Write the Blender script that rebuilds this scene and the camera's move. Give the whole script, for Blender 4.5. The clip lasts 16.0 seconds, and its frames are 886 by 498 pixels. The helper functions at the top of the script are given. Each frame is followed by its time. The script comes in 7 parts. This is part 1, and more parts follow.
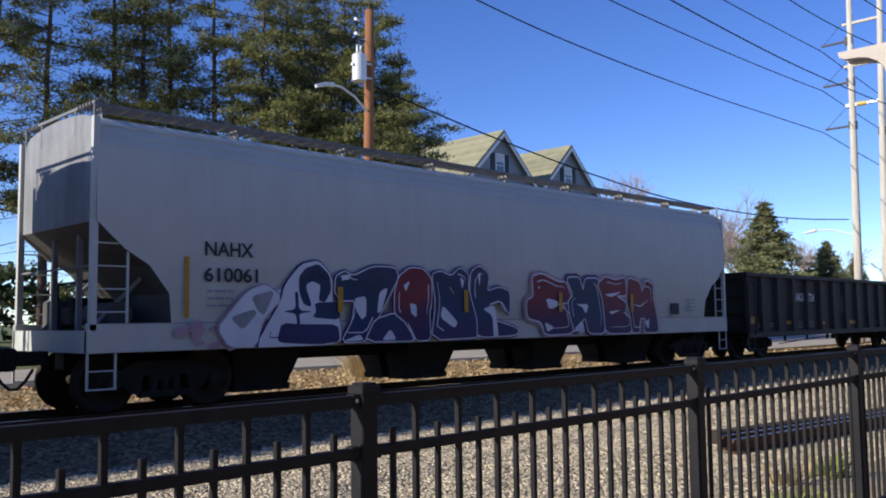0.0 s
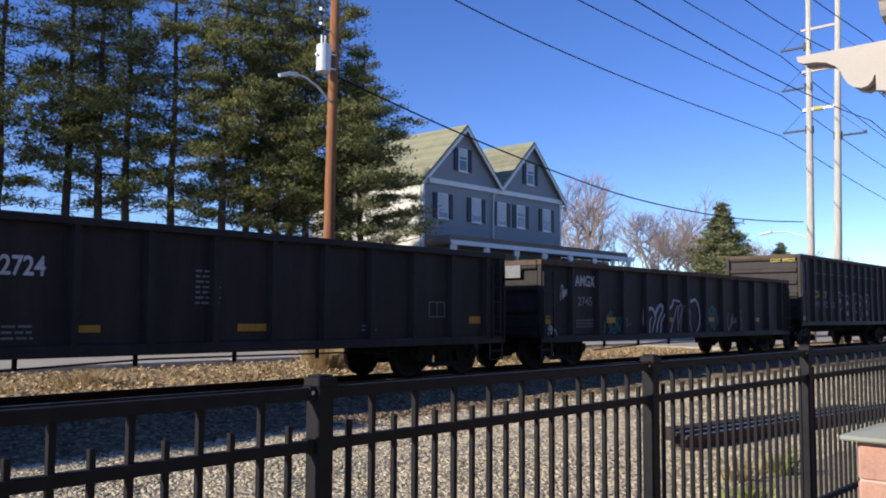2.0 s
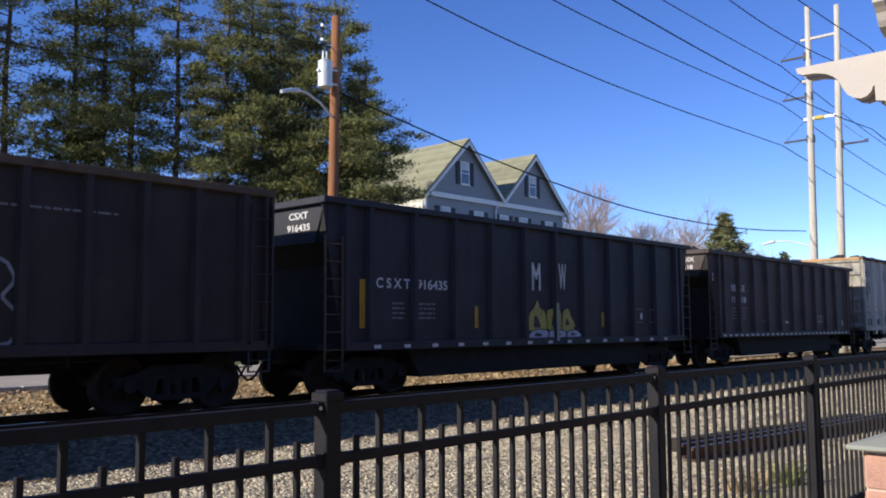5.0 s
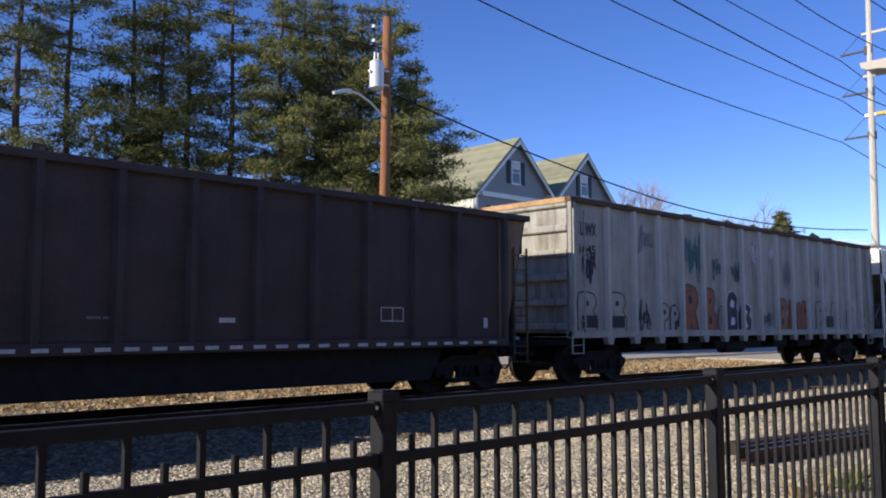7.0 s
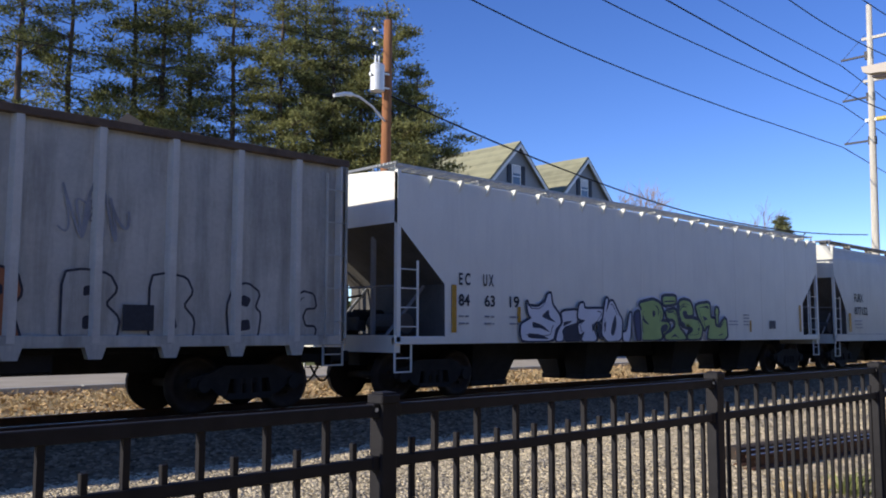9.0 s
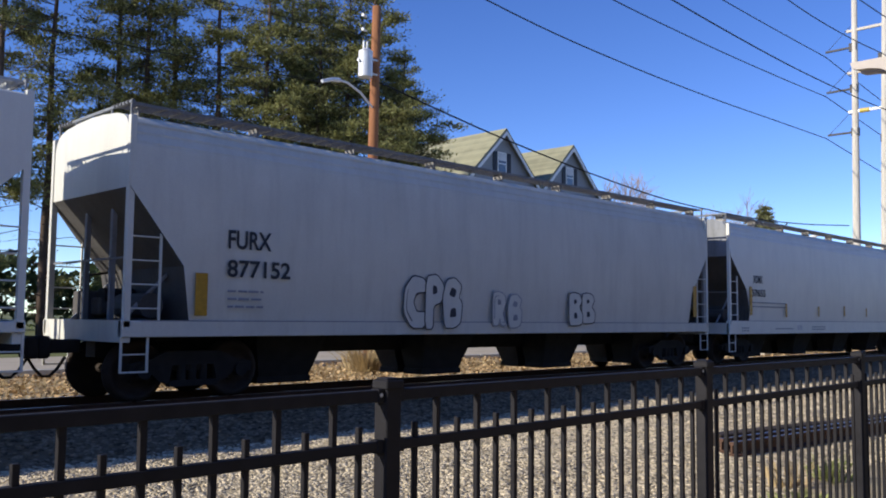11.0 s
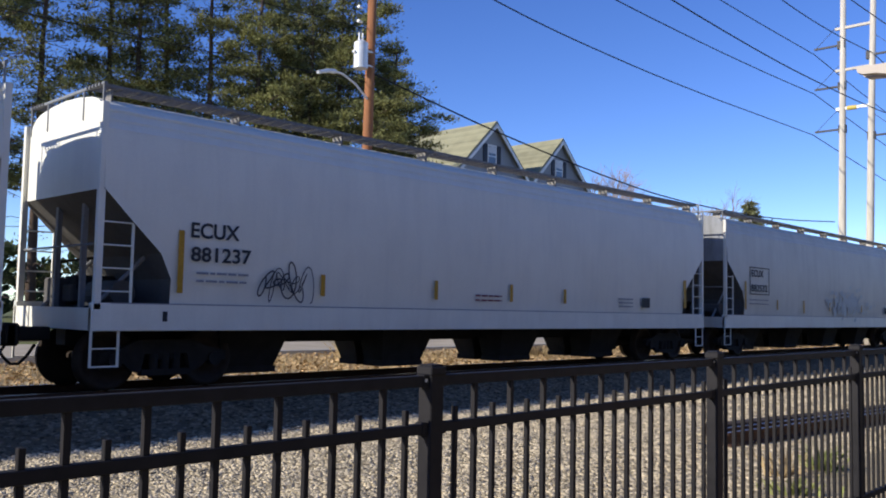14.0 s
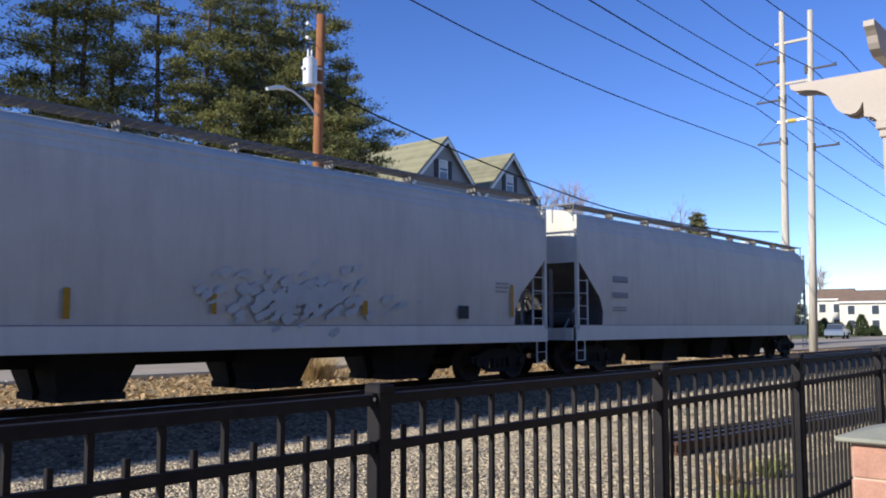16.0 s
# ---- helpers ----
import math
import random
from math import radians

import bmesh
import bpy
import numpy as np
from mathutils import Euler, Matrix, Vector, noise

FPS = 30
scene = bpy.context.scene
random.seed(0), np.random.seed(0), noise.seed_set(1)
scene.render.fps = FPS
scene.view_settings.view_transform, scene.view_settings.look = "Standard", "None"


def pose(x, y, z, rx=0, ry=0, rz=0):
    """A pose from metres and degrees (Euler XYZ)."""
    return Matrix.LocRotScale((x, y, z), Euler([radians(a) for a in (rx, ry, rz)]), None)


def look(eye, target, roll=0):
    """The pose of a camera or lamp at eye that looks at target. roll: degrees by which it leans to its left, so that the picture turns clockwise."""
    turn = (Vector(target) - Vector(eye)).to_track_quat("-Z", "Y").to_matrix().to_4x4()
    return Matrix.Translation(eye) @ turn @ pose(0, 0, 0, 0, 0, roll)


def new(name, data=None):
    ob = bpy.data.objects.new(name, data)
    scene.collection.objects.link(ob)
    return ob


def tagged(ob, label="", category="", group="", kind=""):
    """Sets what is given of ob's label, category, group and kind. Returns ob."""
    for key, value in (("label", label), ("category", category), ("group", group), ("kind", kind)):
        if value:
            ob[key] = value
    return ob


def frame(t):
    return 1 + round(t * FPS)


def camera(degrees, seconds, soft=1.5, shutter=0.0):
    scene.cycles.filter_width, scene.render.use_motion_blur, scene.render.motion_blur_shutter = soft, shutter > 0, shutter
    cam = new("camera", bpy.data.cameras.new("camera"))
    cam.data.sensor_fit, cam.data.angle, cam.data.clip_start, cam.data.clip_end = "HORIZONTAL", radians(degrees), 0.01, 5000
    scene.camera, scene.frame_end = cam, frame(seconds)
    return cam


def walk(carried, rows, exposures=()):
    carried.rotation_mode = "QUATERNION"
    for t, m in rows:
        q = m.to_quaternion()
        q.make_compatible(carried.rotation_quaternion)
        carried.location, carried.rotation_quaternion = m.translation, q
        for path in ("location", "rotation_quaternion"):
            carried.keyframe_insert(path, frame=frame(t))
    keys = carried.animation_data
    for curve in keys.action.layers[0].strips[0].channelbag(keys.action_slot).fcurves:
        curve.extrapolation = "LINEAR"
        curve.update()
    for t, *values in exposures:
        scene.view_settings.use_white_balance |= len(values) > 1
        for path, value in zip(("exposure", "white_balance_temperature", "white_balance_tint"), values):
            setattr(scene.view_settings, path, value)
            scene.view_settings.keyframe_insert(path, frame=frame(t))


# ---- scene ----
from mathutils.geometry import tessellate_polygon

cam = camera(54.0, 16.0, soft=1.9)
PATH = [
    (0, (0.31, -0.661, 1.206), (1.723, 0.744, 1.37), -0.7),
    (0.5, (0.319, -0.664, 1.204), (1.746, 0.728, 1.361), -0.8),
    (1, (0.323, -0.66, 1.204), (1.763, 0.719, 1.363), -0.5),
    (1.5, (0.313, -0.667, 1.209), (1.767, 0.698, 1.363), 0.1),
    (2, (0.322, -0.655, 1.204), (1.798, 0.687, 1.354), 0.3),
    (2.5, (0.319, -0.662, 1.204), (1.807, 0.665, 1.369), -0.1),
    (3, (0.32, -0.664, 1.21), (1.822, 0.643, 1.396), -0.3),
    (5.5, (0.289, -0.671, 1.208), (1.744, 0.689, 1.391), -0.2),
    (6, (0.287, -0.66, 1.208), (1.725, 0.717, 1.395), -0.0),
    (6.5, (0.291, -0.647, 1.208), (1.706, 0.755, 1.387), 0.0),
    (7, (0.288, -0.652, 1.21), (1.676, 0.776, 1.39), -0.1),
    (7.5, (0.282, -0.651, 1.208), (1.651, 0.794, 1.401), -0.3),
    (8, (0.289, -0.646, 1.206), (1.663, 0.796, 1.394), -0.3),
    (8.5, (0.295, -0.638, 1.205), (1.683, 0.79, 1.387), 0.2),
    (9, (0.294, -0.642, 1.205), (1.682, 0.786, 1.393), 0.1),
    (9.5, (0.298, -0.634, 1.207), (1.668, 0.812, 1.389), 0.0),
    (10, (0.278, -0.626, 1.207), (1.644, 0.824, 1.386), 0.4),
    (12.5, (-0.016, -0.691, 1.215), (1.474, 0.638, 1.338), 0.3),
    (13, (-0.079, -0.626, 1.201), (1.368, 0.749, 1.327), 0.6),
    (13.5, (-0.107, -0.612, 1.204), (1.314, 0.788, 1.344), 1.0),
    (14, (-0.105, -0.625, 1.202), (1.334, 0.756, 1.34), 1.1),
    (14.5, (-0.105, -0.628, 1.201), (1.375, 0.711, 1.335), 1.5),
    (15, (-0.102, -0.636, 1.21), (1.403, 0.672, 1.362), 1.1),
    (15.5, (-0.11, -0.654, 1.213), (1.402, 0.644, 1.377), 0.7),
    (16, (-0.114, -0.671, 1.216), (1.396, 0.629, 1.389), -0.0),
]

walk(cam, [(t, look(eye, target, roll)) for t, eye, target, roll in PATH])

# ---- world, sun ----
TO_SUN = Vector((-2.1, 0.73, 1.0)).normalized()
world = bpy.data.worlds.new("world")
scene.world = world
world.use_nodes = True
wn = world.node_tree
sky = wn.nodes.new("ShaderNodeTexSky")
sky.sky_type, sky.sun_disc = "NISHITA", False
sky.sun_elevation = math.asin(TO_SUN.z)
sky.sun_rotation = math.atan2(TO_SUN.x, TO_SUN.y)
sky.air_density, sky.dust_density, sky.ozone_density = 0.62, 0.0, 2.0
deep = wn.nodes.new("ShaderNodeHueSaturation")
deep.inputs["Hue"].default_value, deep.inputs["Saturation"].default_value = 0.517, 1.23
wn.links.new(sky.outputs[0], deep.inputs["Color"])
wn.links.new(deep.outputs[0], wn.nodes["Background"].inputs[0])
wn.nodes["Background"].inputs[1].default_value = 0.186
sun = new("sun", bpy.data.lights.new("sun", "SUN"))
sun.data.energy, sun.data.angle, sun.data.color = 5.0, radians(0.5), (1.0, 0.93, 0.82)
sun.matrix_world = look(TO_SUN * 60, (0, 0, 0))
scene.view_settings.exposure = 0.19


# ---- materials ----
def mat(name, col, rough=0.6, metal=0.0, var=0.18, scale=3.0, bump=0.15, fine=60.0, streak=0.0, dirt=(0.05, 0.045, 0.04), split=False, thin=0.0, squash=(1, 1, 1), spec=0.3):
    """A painted, wooden, stony or leafy surface: a base colour that varies at two scales, fine relief and running stains."""
    m = bpy.data.materials.new(name)
    m.use_nodes = True
    nt, b = m.node_tree, m.node_tree.nodes["Principled BSDF"]
    N = lambda k: nt.nodes.new("ShaderNode" + k)
    tc = N("TexCoord")
    mp = N("Mapping")
    mp.inputs["Scale"].default_value = squash
    nt.links.new(tc.outputs["Object"], mp.inputs[0])
    n1, n2 = N("TexNoise"), N("TexNoise")
    n1.inputs["Scale"].default_value, n1.inputs["Detail"].default_value = scale, 6
    n2.inputs["Scale"].default_value, n2.inputs["Detail"].default_value = fine, 4
    for n in (n1, n2):
        nt.links.new(mp.outputs[0], n.inputs["Vector"])
    add = N("Math")
    add.operation = "ADD"
    half = N("Math")
    half.operation, half.inputs[1].default_value = "MULTIPLY", 0.45
    nt.links.new(n2.outputs[0], half.inputs[0])
    nt.links.new(n1.outputs[0], add.inputs[0])
    nt.links.new(half.outputs[0], add.inputs[1])
    last = add.outputs[0]
    if split:
        if split == "island":
            g = N("NewGeometry")
            rnd = g.outputs["Random Per Island"]
        else:
            g = N("ObjectInfo")
            rnd = g.outputs["Random"]
        a2 = N("Math")
        a2.operation, a2.inputs[1].default_value = "MULTIPLY_ADD", 0.7
        nt.links.new(rnd, a2.inputs[0])
        a2.inputs[2].default_value = -0.35
        a3 = N("Math")
        a3.operation = "ADD"
        nt.links.new(a2.outputs[0], a3.inputs[0])
        nt.links.new(last, a3.inputs[1])
        last = a3.outputs[0]
    ramp = N("ValToRGB")
    ramp.color_ramp.elements[0].position, ramp.color_ramp.elements[1].position = 0.35, 1.0
    ramp.color_ramp.elements[0].color = (*[c * (1 - var) for c in col], 1)
    ramp.color_ramp.elements[1].color = (*[min(1, c * (1 + var)) for c in col], 1)
    nt.links.new(last, ramp.inputs[0])
    out = ramp.outputs[0]
    if streak:
        mp2 = N("Mapping")
        mp2.inputs["Scale"].default_value = (1.5, 1.5, 0.2)
        nt.links.new(tc.outputs["Object"], mp2.inputs[0])
        n3 = N("TexNoise")
        n3.inputs["Scale"].default_value, n3.inputs["Detail"].default_value, n3.inputs["Roughness"].default_value = 2.2, 8, 0.65
        nt.links.new(mp2.outputs[0], n3.inputs["Vector"])
        r2 = N("ValToRGB")
        r2.color_ramp.elements[0].position, r2.color_ramp.elements[1].position = 0.46, 0.72
        nt.links.new(n3.outputs[0], r2.inputs[0])
        k = N("Math")
        k.operation, k.inputs[1].default_value = "MULTIPLY", streak
        nt.links.new(r2.outputs[0], k.inputs[0])
        mx = N("Mix")
        mx.data_type = "RGBA"
        nt.links.new(k.outputs[0], mx.inputs[0])
        nt.links.new(out, mx.inputs[6])
        mx.inputs[7].default_value = (*dirt, 1)
        out = mx.outputs[2]
    nt.links.new(out, b.inputs["Base Color"])
    b.inputs["Roughness"].default_value, b.inputs["Metallic"].default_value = rough, metal
    b.inputs["Specular IOR Level"].default_value = spec
    if bump:
        bp = N("Bump")
        bp.inputs["Strength"].default_value, bp.inputs["Distance"].default_value = bump, 0.02
        nt.links.new(add.outputs[0], bp.inputs["Height"])
        nt.links.new(bp.outputs[0], b.inputs["Normal"])
    if thin:
        b.inputs["Transmission Weight"].default_value = 0
        tr = N("BsdfTranslucent")
        nt.links.new(out, tr.inputs[0])
        ms = N("MixShader")
        ms.inputs[0].default_value = thin
        nt.links.new(b.outputs[0], ms.inputs[1])
        nt.links.new(tr.outputs[0], ms.inputs[2])
        nt.links.new(ms.outputs[0], nt.nodes["Material Output"].inputs[0])
    return m


M_GRAVEL = mat("gravel_fines", (0.38, 0.315, 0.205), 0.95, var=0.3, scale=2.2, fine=34, bump=0.9, spec=0.08)
# ballast and its stones: the train's shade is put into these darker colours
M_SHADEBALLAST = mat("shade_darkened_ballast", (0.15, 0.108, 0.064), 0.95, var=0.35, scale=2.2, fine=30, bump=0.9, spec=0.08)
M_SHADESTONE = mat("shade_darkened_stone", (0.20, 0.148, 0.092), 0.9, var=0.6, scale=9, fine=60, split="island", spec=0.08)
M_STONE = mat("crushed_stone", (0.47, 0.395, 0.27), 0.9, var=0.55, scale=9, fine=60, split="island", spec=0.08)
M_LEAF = mat("fallen_leaves", (0.43, 0.30, 0.16), 0.85, var=0.6, scale=4, fine=30, split="island", spec=0.08)
M_DRYGRASS = mat("dry_grass", (0.46, 0.35, 0.19), 0.85, var=0.35, scale=6, fine=40, split="island", thin=0.25)
M_LAWN = mat("lawn", (0.13, 0.14, 0.045), 0.95, var=0.4, scale=0.6, fine=12, bump=0.6)
M_ROAD = mat("worn_pale_asphalt", (0.41, 0.36, 0.285), 0.95, var=0.2, scale=0.7, fine=90, bump=0.3, spec=0.04)
M_KERB = mat("concrete", (0.42, 0.40, 0.36), 0.9, var=0.15, scale=2, fine=50, bump=0.3)
M_RAIL = mat("rusty_rail", (0.10, 0.055, 0.035), 0.75, 0.3, var=0.3, scale=8)
M_RAILTOP = mat("worn_rail_head", (0.45, 0.43, 0.42), 0.3, 1.0, var=0.1, scale=20, bump=0.03)
M_TIE = mat("creosoted_timber", (0.06, 0.045, 0.035), 0.9, var=0.4, scale=3, fine=40, bump=0.5, split="object")
M_FENCE = mat("black_powder_coat", (0.024, 0.023, 0.025), 0.55, 0.0, var=0.25, scale=12, fine=200, bump=0.05, spec=0.10)
M_UNDER = mat("dusty_black_running_gear", (0.021, 0.019, 0.017), 0.85, 0.0, var=0.4, scale=4, fine=40, bump=0.2)
M_WHEEL = mat("brown_wheel_steel", (0.04, 0.03, 0.024), 0.7, 0.3, var=0.3, scale=8)
M_GREYCAR = mat("light_grey_paint", (0.52, 0.53, 0.485), 0.5, var=0.07, scale=0.9, fine=25, bump=0.06, streak=0.18, dirt=(0.3, 0.3, 0.29))
M_WHITECAR = mat("off_white_paint", (0.77, 0.755, 0.665), 0.5, var=0.06, scale=0.9, fine=25, bump=0.06, streak=0.15, dirt=(0.45, 0.45, 0.43))
M_WHITECAR2 = mat("weathered_white_paint", (0.63, 0.62, 0.545), 0.55, var=0.09, scale=0.8, fine=25, bump=0.06, streak=0.16, dirt=(0.22, 0.2, 0.18))
M_SILL = mat("pale_sill_paint", (0.79, 0.785, 0.70), 0.5, var=0.06, scale=1.5, fine=30, bump=0.05, streak=0.1, dirt=(0.3, 0.27, 0.24))
M_BLACKGON = mat("faded_black_paint", (0.024, 0.020, 0.018), 0.62, var=0.45, scale=1.0, fine=20, bump=0.12, streak=0.5, dirt=(0.06, 0.047, 0.038))
M_BLUEGON = mat("faded_blue_black_paint", (0.027, 0.026, 0.031), 0.6, var=0.5, scale=1.0, fine=20, bump=0.12, streak=0.5, dirt=(0.055, 0.047, 0.043))
M_BROWNGON = mat("faded_brown_black_paint", (0.034, 0.027, 0.025), 0.62, var=0.5, scale=1.0, fine=20, bump=0.12, streak=0.3, dirt=(0.07, 0.05, 0.035))
M_GREYGON = mat("stained_grey_white_paint", (0.45, 0.44, 0.385), 0.6, var=0.22, scale=1.1, fine=14, bump=0.12, streak=0.55, dirt=(0.13, 0.115, 0.095))
M_GREYRIB = mat("chalky_grey_white_paint", (0.56, 0.54, 0.475), 0.6, var=0.16, scale=2, fine=18, bump=0.1, streak=0.3, dirt=(0.25, 0.2, 0.15))
# darker streaked grey for hopper end faces and end frames
M_ENDGREY = mat("streaked_grey_end_paint", (0.24, 0.25, 0.26), 0.65, var=0.25, scale=1.2, fine=18, bump=0.1, streak=0.5, dirt=(0.08, 0.07, 0.06))
M_BROWNTALL = mat("faded_brown_paint", (0.062, 0.047, 0.043), 0.65, var=0.45, scale=0.9, fine=18, bump=0.12, streak=0.3, dirt=(0.10, 0.07, 0.05))
M_STAINEDEND = mat("rust_streaked_end_paint", (0.37, 0.34, 0.28), 0.7, var=0.35, scale=1.6, fine=18, bump=0.15, streak=0.85, dirt=(0.12, 0.08, 0.045))
M_RUST = mat("orange_rust", (0.40, 0.24, 0.11), 0.85, var=0.8, scale=2.2, fine=40, bump=0.3)
M_DARKRUST = mat("dark_rust", (0.11, 0.075, 0.05), 0.85, var=0.4, scale=4, fine=40, bump=0.3)
M_GRATE = mat("dull_grating", (0.19, 0.18, 0.165), 0.55, 0.4, var=0.3, scale=12, bump=0.1)
M_GRATELIGHT = mat("galvanised_grating", (0.42, 0.42, 0.40), 0.55, 0.3, var=0.3, scale=12, bump=0.1)
# slope sheets: grime, with the shade under the car ends deepened into the colour
M_SLOPE = mat("grimy_shaded_slope_sheet", (0.085, 0.08, 0.075), 0.75, var=0.35, scale=1.2, fine=20, bump=0.1, streak=0.4, dirt=(0.05, 0.045, 0.04))
M_TANRUST = mat("tan_rust", (0.29, 0.21, 0.13), 0.85, var=0.35, scale=1.5, fine=20, bump=0.2, streak=0.5, dirt=(0.05, 0.035, 0.025))
M_LOAD = mat("scrap_load", (0.05, 0.043, 0.036), 0.9, var=0.6, scale=5, split="island")
M_BLACKTXT = mat("black_stencil_paint", (0.03, 0.033, 0.04), 0.6, var=0.3, scale=12, bump=0)
M_WHITETXT = mat("white_stencil_paint", (0.60, 0.60, 0.58), 0.6, var=0.25, scale=12, bump=0)
M_FADETXT = mat("faded_white_stencil", (0.20, 0.20, 0.20), 0.6, var=0.3, scale=12, bump=0)
M_GREYTXT = mat("faded_grey_stencil", (0.26, 0.27, 0.30), 0.6, var=0.3, scale=12, bump=0)
M_YELLOW = mat("yellow_reflector", (0.46, 0.25, 0.025), 0.45, var=0.25, scale=14, bump=0)
M_YELLOWTXT = mat("yellow_stencil", (0.5, 0.38, 0.08), 0.5, var=0.25, scale=14, bump=0)
M_G_WHITE = mat("white_spray_paint", (0.72, 0.72, 0.76), 0.5, var=0.08, scale=4, bump=0)
M_G_NAVY = mat("navy_spray_paint", (0.012, 0.021, 0.055), 0.5, var=0.4, scale=2, bump=0)
M_G_BLUE = mat("blue_violet_spray_paint", (0.045, 0.055, 0.16), 0.5, var=0.55, scale=1.0, bump=0)
M_G_RED = mat("crimson_spray_paint", (0.17, 0.025, 0.04), 0.5, var=0.6, scale=1.2, bump=0)
M_G_PURPLE = mat("purple_spray_paint", (0.085, 0.03, 0.13), 0.5, var=0.5, scale=1.2, bump=0)
M_G_GREEN = mat("green_spray_paint", (0.32, 0.44, 0.14), 0.5, var=0.2, scale=2, bump=0)
M_G_LILAC = mat("pale_lilac_spray_paint", (0.66, 0.68, 0.74), 0.5, var=0.1, scale=2, bump=0)
M_G_ORANGE = mat("brick_orange_spray_paint", (0.32, 0.12, 0.055), 0.55, var=0.35, scale=2, bump=0)
M_G_LIME = mat("yellow_green_spray_paint", (0.36, 0.32, 0.07), 0.55, var=0.35, scale=3, bump=0)
M_G_TEAL = mat("teal_spray_paint", (0.05, 0.16, 0.17), 0.55, var=0.4, scale=3, bump=0)
M_G_GHOST = mat("faded_pale_spray_paint", (0.26, 0.27, 0.29), 0.6, var=0.4, scale=3, bump=0)
M_G_FADELILAC = mat("worn_lilac_spray_paint", (0.42, 0.42, 0.50), 0.6, var=0.45, scale=3, bump=0)
M_G_PINK = mat("pink_spray_mist", (0.42, 0.28, 0.33), 0.6, var=0.25, scale=3, bump=0)
M_G_BLACK = mat("black_marker_paint", (0.03, 0.032, 0.045), 0.55, var=0.3, scale=5, bump=0)
M_POLE = mat("reddish_creosote_pole", (0.27, 0.115, 0.05), 0.85, var=0.35, scale=3, fine=30, bump=0.4, squash=(5, 5, 0.4))
M_POLE2 = mat("weathered_pale_pole", (0.50, 0.46, 0.39), 0.85, var=0.25, scale=3, fine=30, bump=0.4, squash=(5, 5, 0.4))
M_WIRE = mat("black_cable", (0.006, 0.006, 0.007), 0.6, var=0.1, bump=0)
M_METAL = mat("galvanised_steel", (0.62, 0.63, 0.64), 0.45, 0.2, var=0.1, scale=10, bump=0.03)
M_DARKMETAL = mat("dark_steel", (0.05, 0.05, 0.055), 0.6, 0.3, var=0.2, scale=10, bump=0.05)
M_BARK = mat("pine_bark", (0.085, 0.06, 0.045), 0.95, var=0.45, scale=3, fine=20, bump=0.8, squash=(4, 4, 1))
M_NEEDLE = mat("pine_needles", (0.185, 0.185, 0.066), 0.6, var=0.7, scale=0.5, fine=6, bump=0, split="island", thin=0.4)
M_SPRUCE = mat("spruce_needles", (0.20, 0.20, 0.09), 0.75, var=0.45, scale=0.7, fine=6, bump=0, split="island", thin=0.2)
M_TWIG = mat("bare_twigs", (0.30, 0.23, 0.20), 0.9, var=0.25, scale=1, bump=0)
M_SHRUB = mat("clipped_evergreen", (0.06, 0.085, 0.035), 0.8, var=0.4, scale=1, fine=8, bump=0, split="island", thin=0.2)
M_SIDING = mat("blue_grey_siding", (0.265, 0.28, 0.30), 0.7, var=0.08, scale=1, fine=30, bump=0.05)
M_SIDINGW = mat("cream_siding", (0.70, 0.66, 0.57), 0.7, var=0.07, scale=1, fine=30, bump=0.05)
M_SHINGLE = mat("tan_asphalt_shingles", (0.265, 0.255, 0.165), 0.9, var=0.2, scale=1.2, fine=14, bump=0.4, split="object")
M_SHINGLEB = mat("brown_asphalt_shingles", (0.24, 0.17, 0.12), 0.9, var=0.2, scale=1.2, fine=14, bump=0.4)
M_TRIM = mat("white_trim", (0.74, 0.74, 0.72), 0.5, var=0.06, scale=3, bump=0.03)
M_SHUTTER = mat("navy_shutters", (0.016, 0.02, 0.035), 0.5, var=0.15, scale=3, bump=0.03)
M_BEAM = mat("cream_painted_timber", (0.46, 0.405, 0.35), 0.55, var=0.07, scale=5, fine=40, bump=0.08)
M_BRICK = mat("salmon_block", (0.56, 0.31, 0.23), 0.85, var=0.3, scale=6, fine=60, bump=0.4, split="object")
M_MORTAR = mat("mortar", (0.60, 0.47, 0.38), 0.95, var=0.15, scale=10, fine=80, bump=0.4)
M_SKYBLOCK = mat("dark_sky_block", (0.10, 0.105, 0.10), 0.9, var=0.25, scale=3, fine=30, bump=0.2)
M_SLATE = mat("grey_green_capstone", (0.30, 0.31, 0.26), 0.8, var=0.18, scale=5, fine=60, bump=0.3)
M_CARPAINT = mat("silver_blue_car_paint", (0.30, 0.38, 0.50), 0.25, 0.5, var=0.05, bump=0)
M_TYRE = mat("tyre_rubber", (0.02, 0.02, 0.02), 0.9, var=0.2, bump=0)
M_WEED = mat("green_weed", (0.26, 0.28, 0.10), 0.8, var=0.4, scale=5, bump=0, split="island", thin=0.3)


